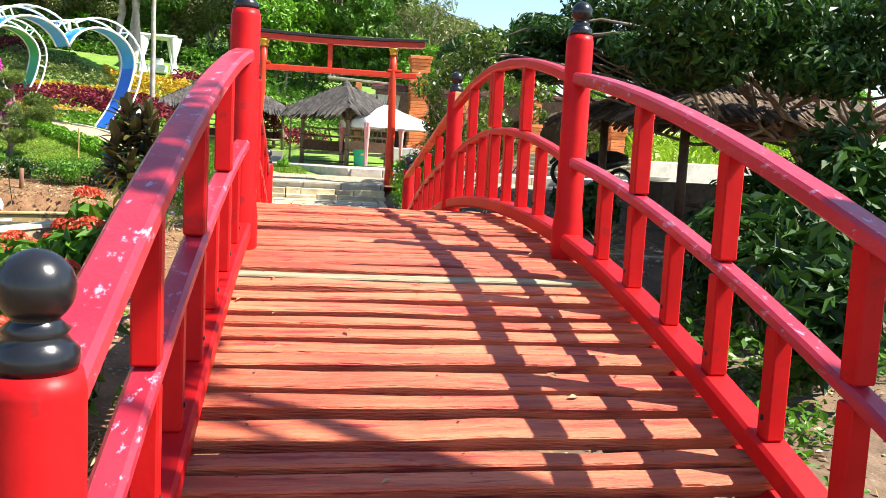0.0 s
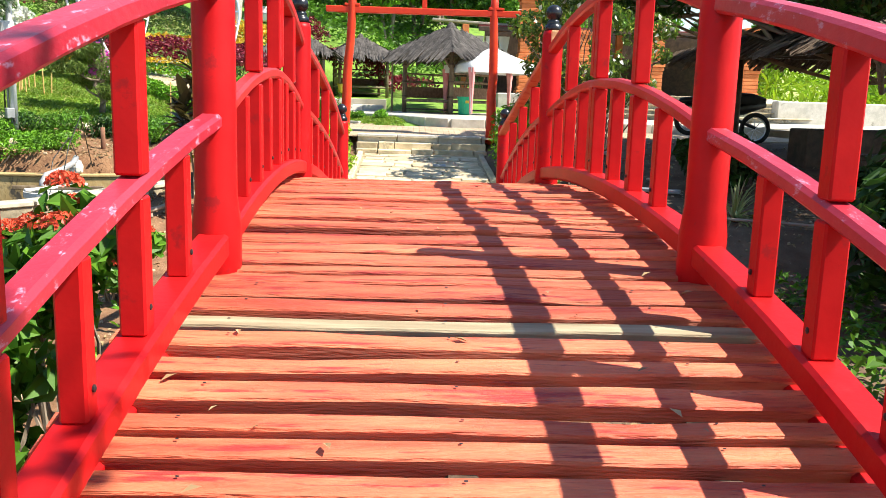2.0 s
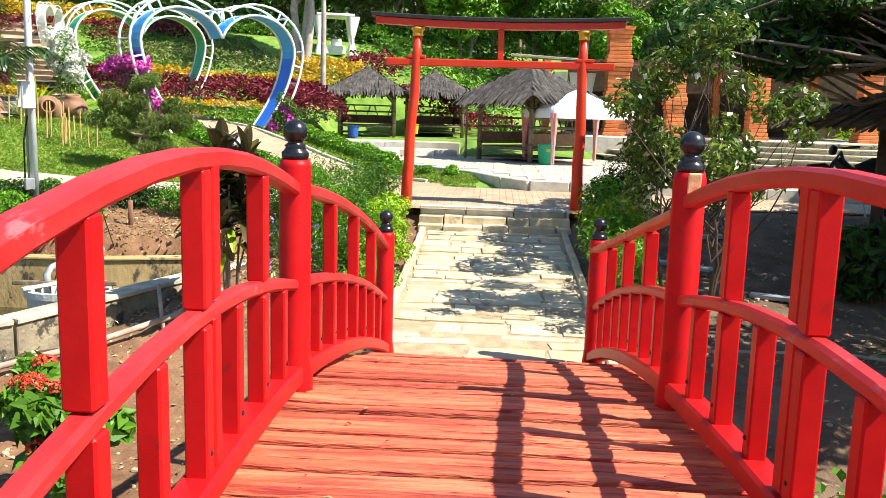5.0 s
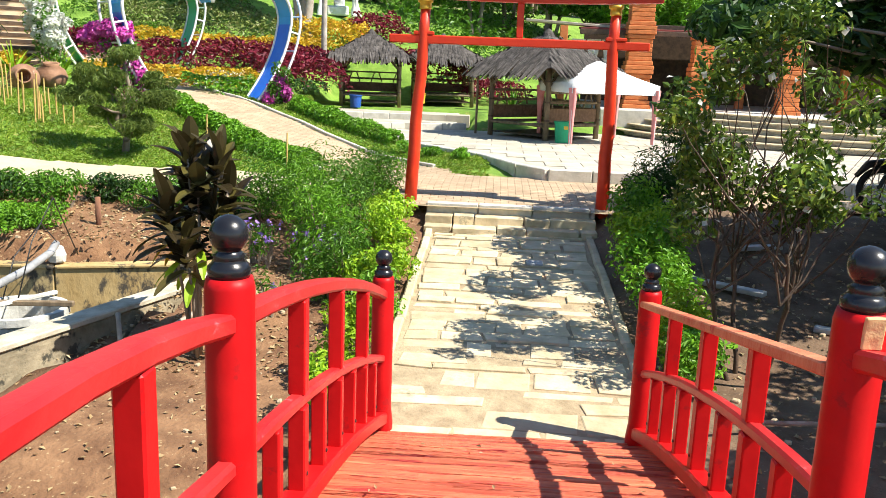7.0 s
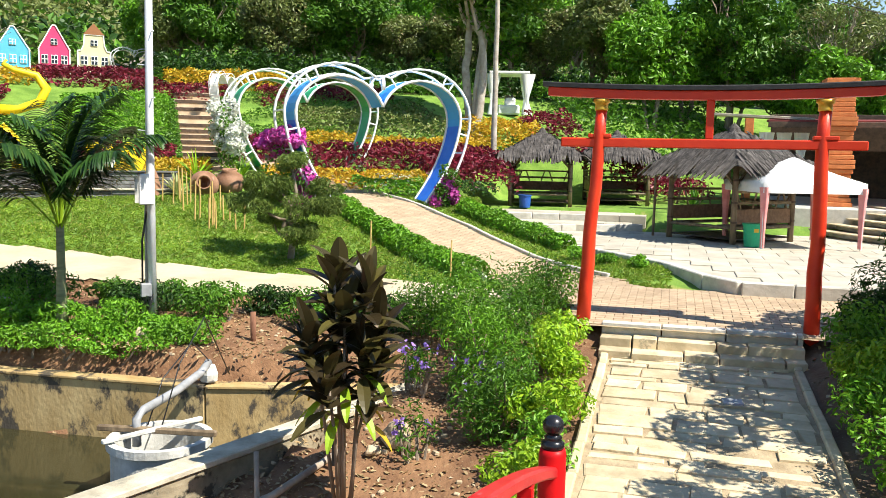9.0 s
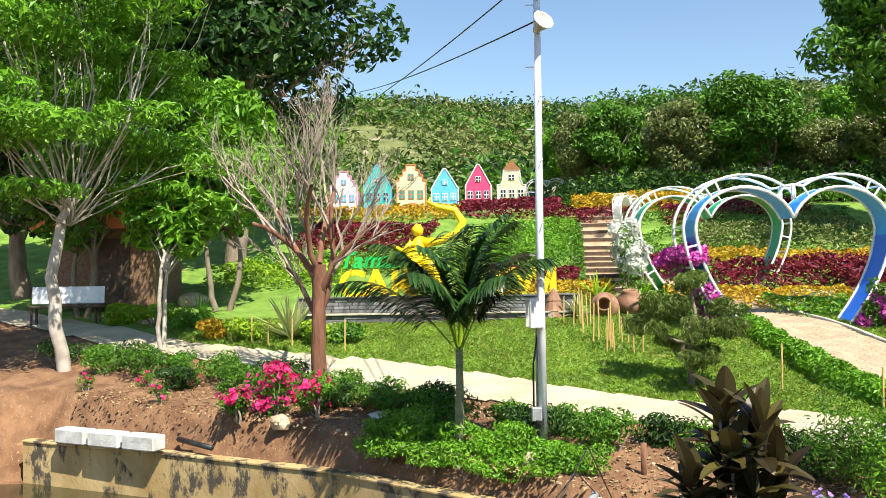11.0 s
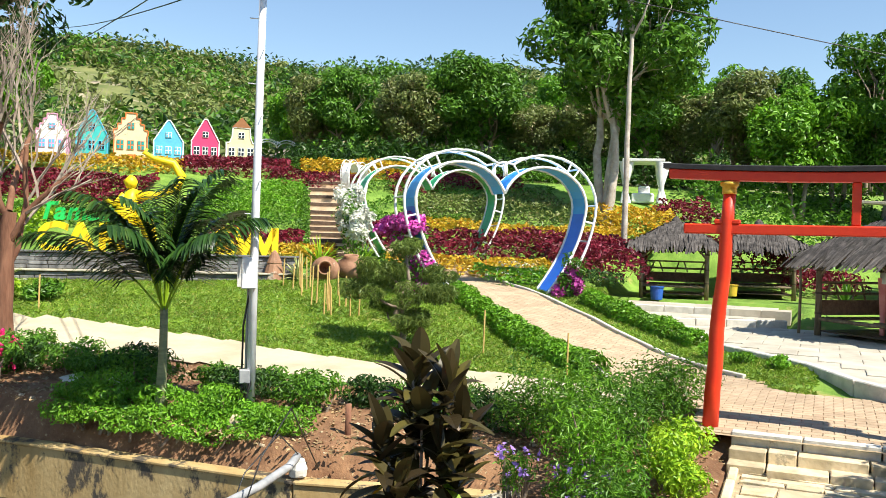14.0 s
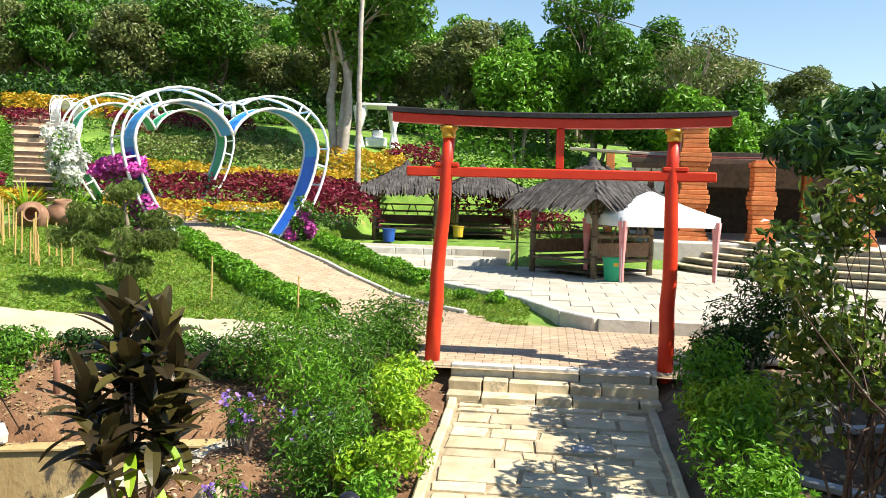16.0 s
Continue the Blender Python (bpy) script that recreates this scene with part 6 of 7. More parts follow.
hedge("clipped dark green hedge along the paver walk", [(-7.15, 12.3), (-5.75, 10.95), (-4.7, 9.8), (-3.85, 9.05), (-3.2, 8.55)], 0.6, 0.36, LEAF_BRIGHT, 0.075, 5, 1500)
hedge("clipped green hedge between walk and plaza", [(-4.6, 13.25), (-3.6, 12.45), (-2.7, 11.85), (-2.15, 11.45)], 0.5, 0.36, LEAF_BRIGHT, 0.075, 6, 1500)
rng = rng_of(88)
ROW = ((-16.5, 3.7), (-13, 4.3), (-10, 4.95), (-7.6, 5.2), (-5.0, 5.6), (-3.0, 5.95))
for k in range(26):
    x = -16.3 + 13.2 * k / 25 + rng.normal(0, 0.12)
    y = table(x, ROW) - (0.05 if k % 2 else 0.42) + rng.normal(0, 0.08)
    r = rng.uniform(0.34, 0.5)
    bush("path_shrub", "low straggling dark green shrub beside the pale path", (x, y, land(x, y)), (r * 1.15, r, r * rng.uniform(0.5, 0.72)), 1250, LEAF if k % 3 else LEAF_DARK, 0.07, 500 + k, clumps=10, aspect=0.38, group="shrubs along the pale path")
for x, y in ((-1.35, 10.3), (-0.85, 9.7), (-1.9, 10.7)):
    bush("small_shrub", "small round green shrub on the grass island", (x, y, land(x, y)), (0.2, 0.2, 0.13), 420, LEAF_BRIGHT, 0.07, int(-x * 100), group="island shrubs")

# lawn blades
rng = rng_of(90)
pts = []
while len(pts) < 52000:
    x, y = rng.uniform(-17, -0.3), rng.uniform(5, 15)
    if zone_of(x, y) == 2 and not on_cross(x, y) and not on_walk(x, y) and not on_plaza(x, y) and 0.55 * -x + 0.83 * y < 15.4:
        pts.append((x, y, land(x, y) + 0.025))
g = Geo().leaves(pts, np.tile([0.3, -0.3, 0.35], (len(pts), 1)), 0.085, 0.22, 0.5, rng)
tagged(part("lawn_blades", g, leafy("grass_blades", (0.13, 0.23, 0.018), (0.25, 0.36, 0.04), (0.42, 0.38, 0.12))), "short bright lawn grass", "grass", kind="stuff")
# fallen leaves and crumbs on the soil
pts, big = [], []
while len(pts) < 15000:
    x, y = (rng.uniform(-12, 7), rng.uniform(-9, 6)) if len(pts) < 8000 else (rng.uniform(-14, -1.2), rng.uniform(1.5, 6))
    if not pond_in(x, y) and abs(x) > 1.05 and zone_of(x, y) < 2:
        pts.append((x, y, ground_z(x, y) + 0.012))
tagged(part("leaf_litter", Geo().leaves(pts, np.tile([0, 0, 1.6], (len(pts), 1)), 0.05, 0.5, 0.6, rng), GRASS_DRY), "dry leaf litter on the soil", "litter", kind="stuff")
pebbles = Geo()
for _ in range(1500):
    x, y = rng.uniform(-11, 5), rng.uniform(-8, 5.5)
    if not pond_in(x, y) and abs(x) > 1.05 and zone_of(x, y) < 2:
        s = rng.uniform(0.012, 0.045)
        pebbles.box((s * 1.4, s, s * 0.8), pose(x, y, ground_z(x, y) + s * 0.2, rng.uniform(-20, 20), 0, rng.uniform(0, 360)), s * 0.3)
tagged(part("soil_pebbles", pebbles, ROCK), "small pebbles and clods on the soil", "pebbles", kind="stuff")
dl = []
for _ in range(70):
    y = rng.uniform(-9, 0)
    dl.append((rng.uniform(-0.8, 0.8), y, deck_z(y) + 0.012))
tagged(part("fallen_leaves", Geo().leaves(dl, np.tile([0, 0, 2.5], (70, 1)), 0.035, 0.45, 0.6, rng), GRASS_DRY), "few dry leaves fallen on the deck", "litter", kind="stuff")

# palm
palm = thing("palm", "young feather palm with dark arching fronds", "palm", pose(-7.2, 4.1, land(-7.2, 4.1)))
rng = rng_of(33)
part("trunk", Geo().tube([(0, 0, -0.1), (0.01, 0, 0.35), (0.02, 0, 0.75), (0.02, 0, 1.2)], [0.08, 0.06, 0.05, 0.045], 10), paint("palm_trunk", (0.16, 0.17, 0.08), (0.26, 0.26, 0.13), 4, 0.8, 0.4, 20, stretch=(1, 1, 6)), palm, smooth=True)
for k in range(14):
    az = 2.4 * k + rng.normal(0, 0.15)
    el = math.radians(89 - 33 * (k / 13) ** 1.3 + rng.normal(0, 4))
    out = Vector((math.cos(az), math.sin(az), 0))
    d = out * math.cos(el) + Vector((0, 0, math.sin(el)))
    p = Vector((0.02, 0, 1.12))
    ln, seg = rng.uniform(1.5, 1.85), 22
    spine = [p.copy()]
    fr = Geo()
    for s in range(seg):
        d = (d + Vector((0, 0, -0.006 - 0.13 * (s / seg) ** 2.2)) + 0.02 * out).normalized()
        p = p + d * ln / seg
        spine.append(p.copy())
        if s > 4:
            side = d.cross(Vector((0, 0, 1))).normalized()
            l2 = 0.56 * math.sin(math.pi * (0.2 + 0.68 * s / seg))
            for sg in (-1, 1):
                for h in (0.0, 0.33, 0.66):
                    fr.blade(p + d * ln / seg * h, side * sg * 0.6 + d * 0.75 + Vector((0, 0, rng.uniform(-0.1, 0.15))), l2 * rng.uniform(0.8, 1.15), 0.038, 1.3, 5)
    frond = part("frond", fr, LEAF_PALM, palm)
    part("midrib", Geo().tube(spine, [0.014 - 0.0005 * i for i in range(len(spine))], 5), LEAF_LIME, frond)

# dead tree
rng = rng_of(51)
dead = thing("bare_tree", "leafless tree with reddish trunk and grey twigs", "tree", pose(-11.0, 5.05, land(-11.0, 5.05)))
trunk_g, twig_g = Geo(), Geo()


def sprout(a, way, length, r, level):
    way = Vector(way).normalized()
    b = Vector(a) + way * length
    pts = limb(trunk_g if level < 2 else twig_g, a, b, r, r * 0.62, rng, 0.12, 5, 8 if level < 2 else 4)
    if level >= 5:
        return
    for k in range(3):
        nw = (way + Vector(rng.normal(0, 0.36, 3)) + Vector((0, 0, 0.3))).normalized()
        sprout(pts[2 + k] if level else pts[-1], nw, length * rng.uniform(0.58, 0.84), r * 0.5, level + 1)


limb(trunk_g, (0, 0, -0.1), (0.03, 0, 2.0), 0.13, 0.10, rng, 0.03, 6, 10)
for k, (wx, wy, wz, l) in enumerate(((-0.95, 0.2, 0.75, 1.5), (0.1, 0.1, 1.2, 1.75), (-0.45, -0.2, 1.0, 1.7), (0.75, 0.3, 0.95, 1.35), (-0.75, -0.5, 0.8, 1.5), (0.35, -0.4, 1.1, 1.5), (-0.3, 0.5, 1.1, 1.6))):
    sprout((0.02, 0, 1.05 + 0.16 * k), (wx, wy, wz), l, 0.052, 1)
part("trunk", trunk_g, RED_BARK, dead, smooth=True)
part("twig_crown", twig_g, DRY_TWIG, dead)

# bonsai pine
pine = thing("cloud_pruned_pine", "cloud-pruned pine with crooked trunk and flat pads", "tree", pose(-6.4, 8.6, land(-6.4, 8.6)) @ Matrix.Scale(0.93, 4))
rng = rng_of(61)
g = Geo()
g.tube([(0, 0, -0.1), (0.05, 0, 0.3), (-0.12, 0.02, 0.6), (0.02, 0.05, 0.9), (0.12, 0, 1.2), (0.05, 0, 1.6)], [0.07, 0.06, 0.05, 0.045, 0.035, 0.02], 9)
pads = [(0.75, 0.0, 1.0, 0.3), (-0.62, -0.1, 1.05, 0.42), (0.45, -0.2, 0.95, 0.42), (0.05, 0.1, 1.78, 0.33), (-0.2, -0.25, 1.35, 0.36), (0.55, 0.2, 1.3, 0.3), (0.35, -0.4, 0.55, 0.36), (-0.45, 0.3, 0.7, 0.3), (-0.8, 0.15, 1.3, 0.25)]
for x, y, z, r in pads:
    limb(g, (0, 0, z - 0.35), (x, y, z - 0.03), 0.03, 0.012, rng, 0.2, 5, 6)
part("trunk", g, BARK, pine, smooth=True)
for x, y, z, r in pads:
    p, n = clump_points(rng, [(x + rng.normal(0, 0.45) * r, y + rng.normal(0, 0.45) * r, z + rng.normal(0, 0.16) * r, r * 0.55, r * 0.55, r * 0.34) for _ in range(6)], int(3400 * r))
    part("needle_pad", Geo().leaves(p, n, 0.12, 0.13, 0.3, rng, hang=-1.2), LEAF_PINE, pine)

# dark ti plant beside the pond wall
rng = rng_of(71)
ti = thing("ti_plant", "tall dark purple ti plant with yellowing lower leaves", "shrub", pose(-2.72, 1.75, -0.12))
for k in range(15):
    a, f = 2.4 * k, k / 14
    rad = 0.44 * math.sqrt(rng.uniform(0.05, 1)) * (1 - 0.45 * f)
    top = Vector((rad * math.cos(a), rad * math.sin(a), 0.95 + 0.78 * f + rng.normal(0, 0.05)))
    if k % 2 == 0:
        part("stem", Geo().tube([(top.x * 0.25, top.y * 0.25, -0.05), (top.x * 0.5 + rng.normal(0, 0.03), top.y * 0.5, top.z * 0.5), top], [0.017, 0.013, 0.010], 6), BARK, ti, smooth=True)
    g = Geo()
    for j in range(13):
        az = 2.4 * j + k + rng.normal(0, 0.3)
        h = j / 12
        el = math.radians(5 + 66 * h + rng.normal(0, 14))
        g.blade(top + Vector((0, 0, -0.26 + 0.26 * h)), (math.cos(az) * math.cos(el), math.sin(az) * math.cos(el), math.sin(el)), rng.uniform(0.24, 0.38), rng.uniform(0.10, 0.15), rng.uniform(0.2, 1.1), 6, 0.14)
    part("leaf_rosette", g, LEAF_TI, ti)
for k in range(14):
    az = 2.4 * k
    part("yellowed_leaf", Geo().blade((0.16 * math.cos(az), 0.16 * math.sin(az), 0.62 + 0.03 * k), (math.cos(az), math.sin(az), -0.1), rng.uniform(0.26, 0.36), 0.08, 1.3, 6, 0.14), LEAF_LIME if k % 3 else LEAF_YELLOW, ti, "drooping yellowed leaf")

# spiky plants


def spiky(name, label, at, n, ln, wd, mat, seed, up=0.5):
    rng = rng_of(seed)
    t = thing(name, label, "plant", pose(*at))
    for half in range(2):
        g = Geo()
        for k in range(n // 2):
            az = rng.uniform(0, math.tau)
            el = rng.uniform(math.radians(20), math.radians(88))
            g.blade((0.02 * math.cos(az), 0.02 * math.sin(az), 0), (math.cos(az) * math.cos(el), math.sin(az) * math.cos(el), math.sin(el)), ln * rng.uniform(0.7, 1.1), wd, up, 4, 0.25)
        part("blade_tuft", g, mat, t)
    return t


spiky("variegated_agave", "pale striped spiky agave in the bed", (-14.15, 6.9, land(-14.15, 6.9)), 46, 0.95, 0.09, LEAF_STRIPE, 1, 0.25)
spiky("agave", "grey-green agave rosette by the jars", (-10.35, 11.55, land(-10.35, 11.55)), 30, 0.5, 0.07, LEAF_STRIPE, 2, 0.6)
spiky("strap_plant", "bright green strap-leaved plant beside the stairs", (-10.1, 13.7, land(-10.1, 13.7)), 40, 0.75, 0.05, LEAF_LIME, 3, 0.7)
spiky("strap_plant", "bright green strap-leaved plant above the jars", (-10.9, 13.2, land(-10.9, 13.2)), 40, 0.75, 0.05, LEAF_LIME, 4, 0.7)
spiky("cycad", "dark green cycad behind the huts", (0.2, 19.2, 1.3), 40, 0.7, 0.06, LEAF, 5, 0.6)
spiky("spider_plant", "pale striped grassy plant in the shade", (3.6, 0.6, land(3.6, 0.6)), 60, 0.5, 0.03, LEAF_STRIPE, 6, 1.3)
spiky("spider_plant", "green grassy plant under the trees", (-17.6, 7.0, land(-17.6, 7.0)), 40, 0.6, 0.04, LEAF, 7, 0.9)

# shrubs by the stone path
LIME_L = ((-1.32, 0.7, 0.30), (-1.28, 1.5, 0.34), (-1.35, 2.3, 0.36), (-1.36, 3.1, 0.36), (-1.40, 3.9, 0.36), (-1.42, 4.6, 0.36))
for k, (x, y, r) in enumerate(LIME_L):
    bush("lime_shrub", "lime green small-leaved shrub beside the stone path", (x, y, ground_z(x, y)), (r, r * 1.1, r * 0.85), 1500, LEAF_LIME if k != 2 else LEAF_BRIGHT, 0.058, 100 + k, group="lime shrubs by the path")
for k, (x, y, r) in enumerate(((-2.0, 3.9, 0.55), (-2.2, 4.7, 0.6), (-1.9, 5.4, 0.6), (-2.6, 5.3, 0.55), (-1.75, 3.0, 0.42), (-3.2, 5.6, 0.5), (-1.8, 6.2, 0.5))):
    bush("fine_leaved_shrub", "airy fine-leaved green shrub beside the path", (x, y, ground_z(x, y)), (r, r, r * 1.0), 2600, LEAF_BRIGHT if k % 3 == 0 else LEAF, 0.06, 120 + k, clumps=16, aspect=0.3, group="fine-leaved shrubs")
# Lime shrubs; two in three take darker leaves to imitate the dappled shade.
for k, (x, y, r) in enumerate(((1.38, 1.0, 0.30), (1.42, 1.7, 0.36), (1.44, 2.4, 0.38), (1.46, 3.1, 0.42), (1.48, 3.8, 0.44), (1.5, 4.4, 0.40))):
    bush("lime_shrub", "yellow-green shrub by the path, dappled shade put into some leaf colours", (x, y, ground_z(x, y)), (r, r * 1.1, r * 0.9), 1500, LEAF_LIME if k % 3 == 1 else LEAF_BRIGHT, 0.065, 140 + k, clumps=14, group="lime shrubs by the path")
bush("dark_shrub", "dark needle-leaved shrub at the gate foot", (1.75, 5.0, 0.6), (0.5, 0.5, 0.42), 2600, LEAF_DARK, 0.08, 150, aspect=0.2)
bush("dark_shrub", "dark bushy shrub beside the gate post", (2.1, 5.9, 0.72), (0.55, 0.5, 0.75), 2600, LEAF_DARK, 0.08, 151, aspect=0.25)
rng = rng_of(160)
for k in range(7):
    x, y = -2.35 + rng.normal(0, 0.35), 3.7 + rng.normal(0, 0.5)
    bush("ruellia", "thin-stemmed plant with mauve flowers on bare soil", (x, y, land(x, y)), (0.2, 0.2, 0.26), 150, LEAF, 0.08, 161 + k, clumps=5, aspect=0.2, flowers=(PETAL_PURPLE, 5, 0.045), stems=7, category="flowering plant", group="mauve-flowered plants")
for k in range(15):
    x, y = -8.3 + 0.19 * k, (3.72 if k % 2 else 3.98) + 0.03 * k
    bush("ground_cover", "low soft green ground cover on the pond edge", (x, y, land(x, y) - (0.2 if k % 2 else 0.05)), (0.42, 0.36, rng.uniform(0.14, 0.22)), 1200, LEAF_BRIGHT, 0.055, 180 + k, clumps=9, group="green ground cover")
for x, y, r, s in ((-10.2, 3.65, 0.4, 1), (-10.7, 3.3, 0.3, 2), (-9.7, 3.9, 0.35, 3)):
    bush("bougainvillea", "rose-pink flowering shrub on the dry bed", (x, y, land(x, y)), (r, r, r * 0.9), 700, LEAF, 0.07, 190 + s, flowers=(PETAL_ROSE, 60 if s == 1 else 22, 0.085), category="flowering shrub")
for x, y, s in ((-13.6, 3.5, 4), (-12.4, 3.0, 5), (-14.2, 2.7, 6), (-12.9, 3.9, 7)):
    bush("bougainvillea", "small pink-flowered plant on the dry bed", (x, y, land(x, y)), (0.18, 0.18, 0.15), 120, LEAF, 0.06, 190 + s, flowers=(PETAL_ROSE, 6, 0.05), category="flowering shrub")
for x, y, r, m, s in ((-14.9, 6.3, 0.45, LEAF_LIME, 0), (-15.6, 6.0, 0.4, LEAF_YELLOW, 1), (-13.5, 6.9, 0.4, LEAF_LIME, 2), (-16.8, 6.2, 0.45, LEAF_BRIGHT, 3), (-17.8, 5.9, 0.5, LEAF_LIME, 4), (-18.8, 5.6, 0.4, LEAF_LIME, 5), (-12.9, 7.3, 0.35, LEAF, 6)):
    bush("low_shrub", "low yellow-green shrub beside the pale path", (x, y, land(x, y)), (r, r, r * 0.6), 1100, m, 0.09, 200 + s, group="low path shrubs")
# flowers on the heart arches
for at, rad, n, mat, s in (((-7.97, 11.66, 2.75), (0.55, 0.5, 0.42), 2600, PETAL_PINK, 1), ((-7.5, 11.6, 1.95), (0.28, 0.25, 0.5), 800, PETAL_PINK, 2), ((-5.05, 13.45, 1.8), (0.32, 0.3, 0.5), 1300, PETAL_PINK, 3),
                           ((-10.91, 14.57, 3.5), (0.4, 0.4, 0.6), 1300, PETAL_WHITE, 4), ((-10.35, 13.9, 2.9), (0.42, 0.4, 0.5), 1100, PETAL_WHITE, 5), ((-11.3, 15.2, 3.2), (0.4, 0.4, 0.45), 900, PETAL_WHITE, 6)):
    bush("flowering_vine", ("magenta bougainvillea" if mat is PETAL_PINK else "white-flowered vine") + " climbing the heart arch", (at[0], at[1], land(at[0], at[1])), (rad[0], rad[1], max(rad[2], (at[2] - land(at[0], at[1])) * 0.5 + rad[2] * 0.5)), n // 3, LEAF, 0.10, 220 + s, category="climbing plant")
    rng = rng_of(230 + s)
    p, nn = clump_points(rng, round_clumps(rng, at, rad, 8, 0.5), n)
    tagged(part("blossom_mass", Geo().leaves(p, nn, 0.085, 0.8, 0.4, rng), mat), ("magenta" if mat is PETAL_PINK else "white") + " blossom mass on the climbing vine", "blossom", kind="stuff")
# ixora left of the bridge
for k, (x, y, r, h) in enumerate(((-1.85, -4.9, 0.42, 1.35), (-2.2, -5.6, 0.45, 1.2), (-1.75, -6.1, 0.38, 0.95), (-2.6, -1.9, 0.35, 0.75), (-2.5, -4.0, 0.35, 0.9), (-3.3, -0.9, 0.3, 0.6))):
    rngk = rng_of(240 + k)
    z = ground_z(x, y)
    b = thing("ixora", "leafy ixora shrub with coral flower heads", "flowering shrub", pose(x, y, z), "ixora shrubs")
    cl = round_clumps(rngk, (0, 0, h * 0.62), (r, r, h * 0.42), 9, 0.45)
    for c in cl:
        g = Geo()
        limb(g, (rngk.normal(0, 0.04), rngk.normal(0, 0.04), -0.1), c[:3], 0.014, 0.006, rngk, 0.15, 5, 5)
        part("stem", g, BARK, b)
    p, n = clump_points(rngk, cl, 620)
    part("foliage", Geo().leaves(p, n, 0.15, 0.5, 0.3, rngk), LEAF, b)
    for j in range(5):
        c = cl[j]
        g = Geo()
        d = rngk.normal(0, 1, (130, 3))
        d /= np.linalg.norm(d, axis=1, keepdims=True)
        d[:, 2] = np.abs(d[:, 2])
        g.leaves(np.array(c[:3]) + [0, 0, c[5] * 1.0] + d * [0.085, 0.085, 0.06], d, 0.032, 0.6, 0.3, rngk)
        part("flower_head", g, PETAL_ORANGE, b)

# white-flowered small tree right of the path
rng = rng_of(260)
cl = round_clumps(rng, (0.0, 0.15, 2.0), (1.25, 1.05, 1.35), 40, 0.16)
tree("ornamental_tree", "small many-stemmed tree with white blossoms by the path", (1.88, 1.25, ground_z(1.88, 1.25)), 4, cl, LEAF_GLOSSY, 0.075, 5200, DARK_WOOD, 261, 0.022, 0.3, 0.45, 1, leaf2=(PETAL_WHITE, 200, 0.06))

# large trees
rng = rng_of(270)
tree("tall_tree", "tall leafy tree with three pale trunks on the slope", (-6.85, 23.7, land(-6.85, 23.7)), 3, round_clumps(rng, (0.1, 0, 6.5), (3.2, 3.0, 3.5), 28, 0.32), LEAF, 0.26, 15000, PALE_BARK, 271, 0.17, 0.9)
slim = tree("slim_tree", "slim straight pale-barked tree by the huts", (-5.35, 19.9, land(-5.35, 19.9)), 1, round_clumps(rng_of(275), (0, 0, 7.3), (0.8, 0.8, 1.2), 6, 0.5), LEAF, 0.2, 900, PALE_BARK, 276, 0.09, 0.6, bow=0.015)
rng = rng_of(280)
tree("broad_dark_tree", "broad dense dark-leaved tree at the garden edge", (-22.5, 11.2, land(-22.5, 11.2)), 1, round_clumps(rng, (0, 0, 7.8), (5.2, 5.2, 4.2), 34, 0.32), LEAF_DARK, 0.34, 17000, BARK, 281, 0.35, 0.6)
tree("broad_dark_tree", "dense dark tree behind the shed", (-25.0, 6.0, land(-25, 6.0)), 1, round_clumps(rng, (0, 0, 6.0), (4.6, 4.6, 4.4), 30, 0.32), LEAF_DARK, 0.32, 14000, BARK, 282, 0.3, 0.5)
rng = rng_of(290)
cl = [(rng.uniform(-2.6, 2.6), rng.uniform(-2.2, 2.6), rng.uniform(3.2, 7.5), rng.uniform(0.7, 1.3), rng.uniform(0.7, 1.3), rng.uniform(0.14, 0.26)) for _ in range(46)]
tree("feathery_tree", "pale forked tree with layered feathery foliage", (-15.95, 3.15, land(-15.95, 3.15)), 1, cl, LEAF_BRIGHT, 0.16, 30000, PALE_BARK, 291, 0.13, 0.0, 0.32, 1, 0.1, thin=0.13)
tree("frangipani", "young bright-leaved frangipani beside the pale path", (-15.5, 4.85, land(-15.5, 4.85)), 2, round_clumps(rng_of(300), (0, 0.2, 2.6), (1.05, 1.05, 0.95), 12, 0.38), LEAF_BRIGHT, 0.3, 1500, PALE_BARK, 301, 0.05, 0.4, 0.32)
tree("bright_tree", "bright green leafy tree in the shaded grove", (-18.3, 8.0, land(-18.3, 8.0)), 2, round_clumps(rng_of(305), (0, 0, 3.6), (2.0, 2.0, 1.9), 16, 0.36), LEAF_BRIGHT, 0.28, 4200, BARK, 306, 0.08, 0.4, 0.35)
tree("bright_tree", "green leafy tree beside the shed", (-20.6, 5.6, land(-20.6, 5.6)), 2, round_clumps(rng_of(307), (0, 0, 3.2), (2.2, 2.0, 1.7), 16, 0.36), LEAF, 0.26, 4200, BARK, 308, 0.08, 0.4, 0.35)
tree("dry_tree", "half-bare dry tree with brown twigs behind the plaza", (5.2, 29.5, land(5.2, 29.5)), 2, round_clumps(rng_of(302), (0, 0, 5.2), (2.4, 2.0, 2.0), 22, 0.3), LEAF_OLIVE, 0.2, 2600, DRY_TWIG, 303, 0.1, 0.4, 0.4, 6)
tree("vine_tree", "tall leafy tree hung with vines behind the plaza", (1.6, 31.0, land(1.6, 31.0)), 2, round_clumps(rng_of(304), (0, 0, 5.4), (2.6, 2.2, 2.5), 24, 0.3), LEAF, 0.26, 7000, BARK, 305, 0.12, 0.4, 0.4, 3, 0.9)
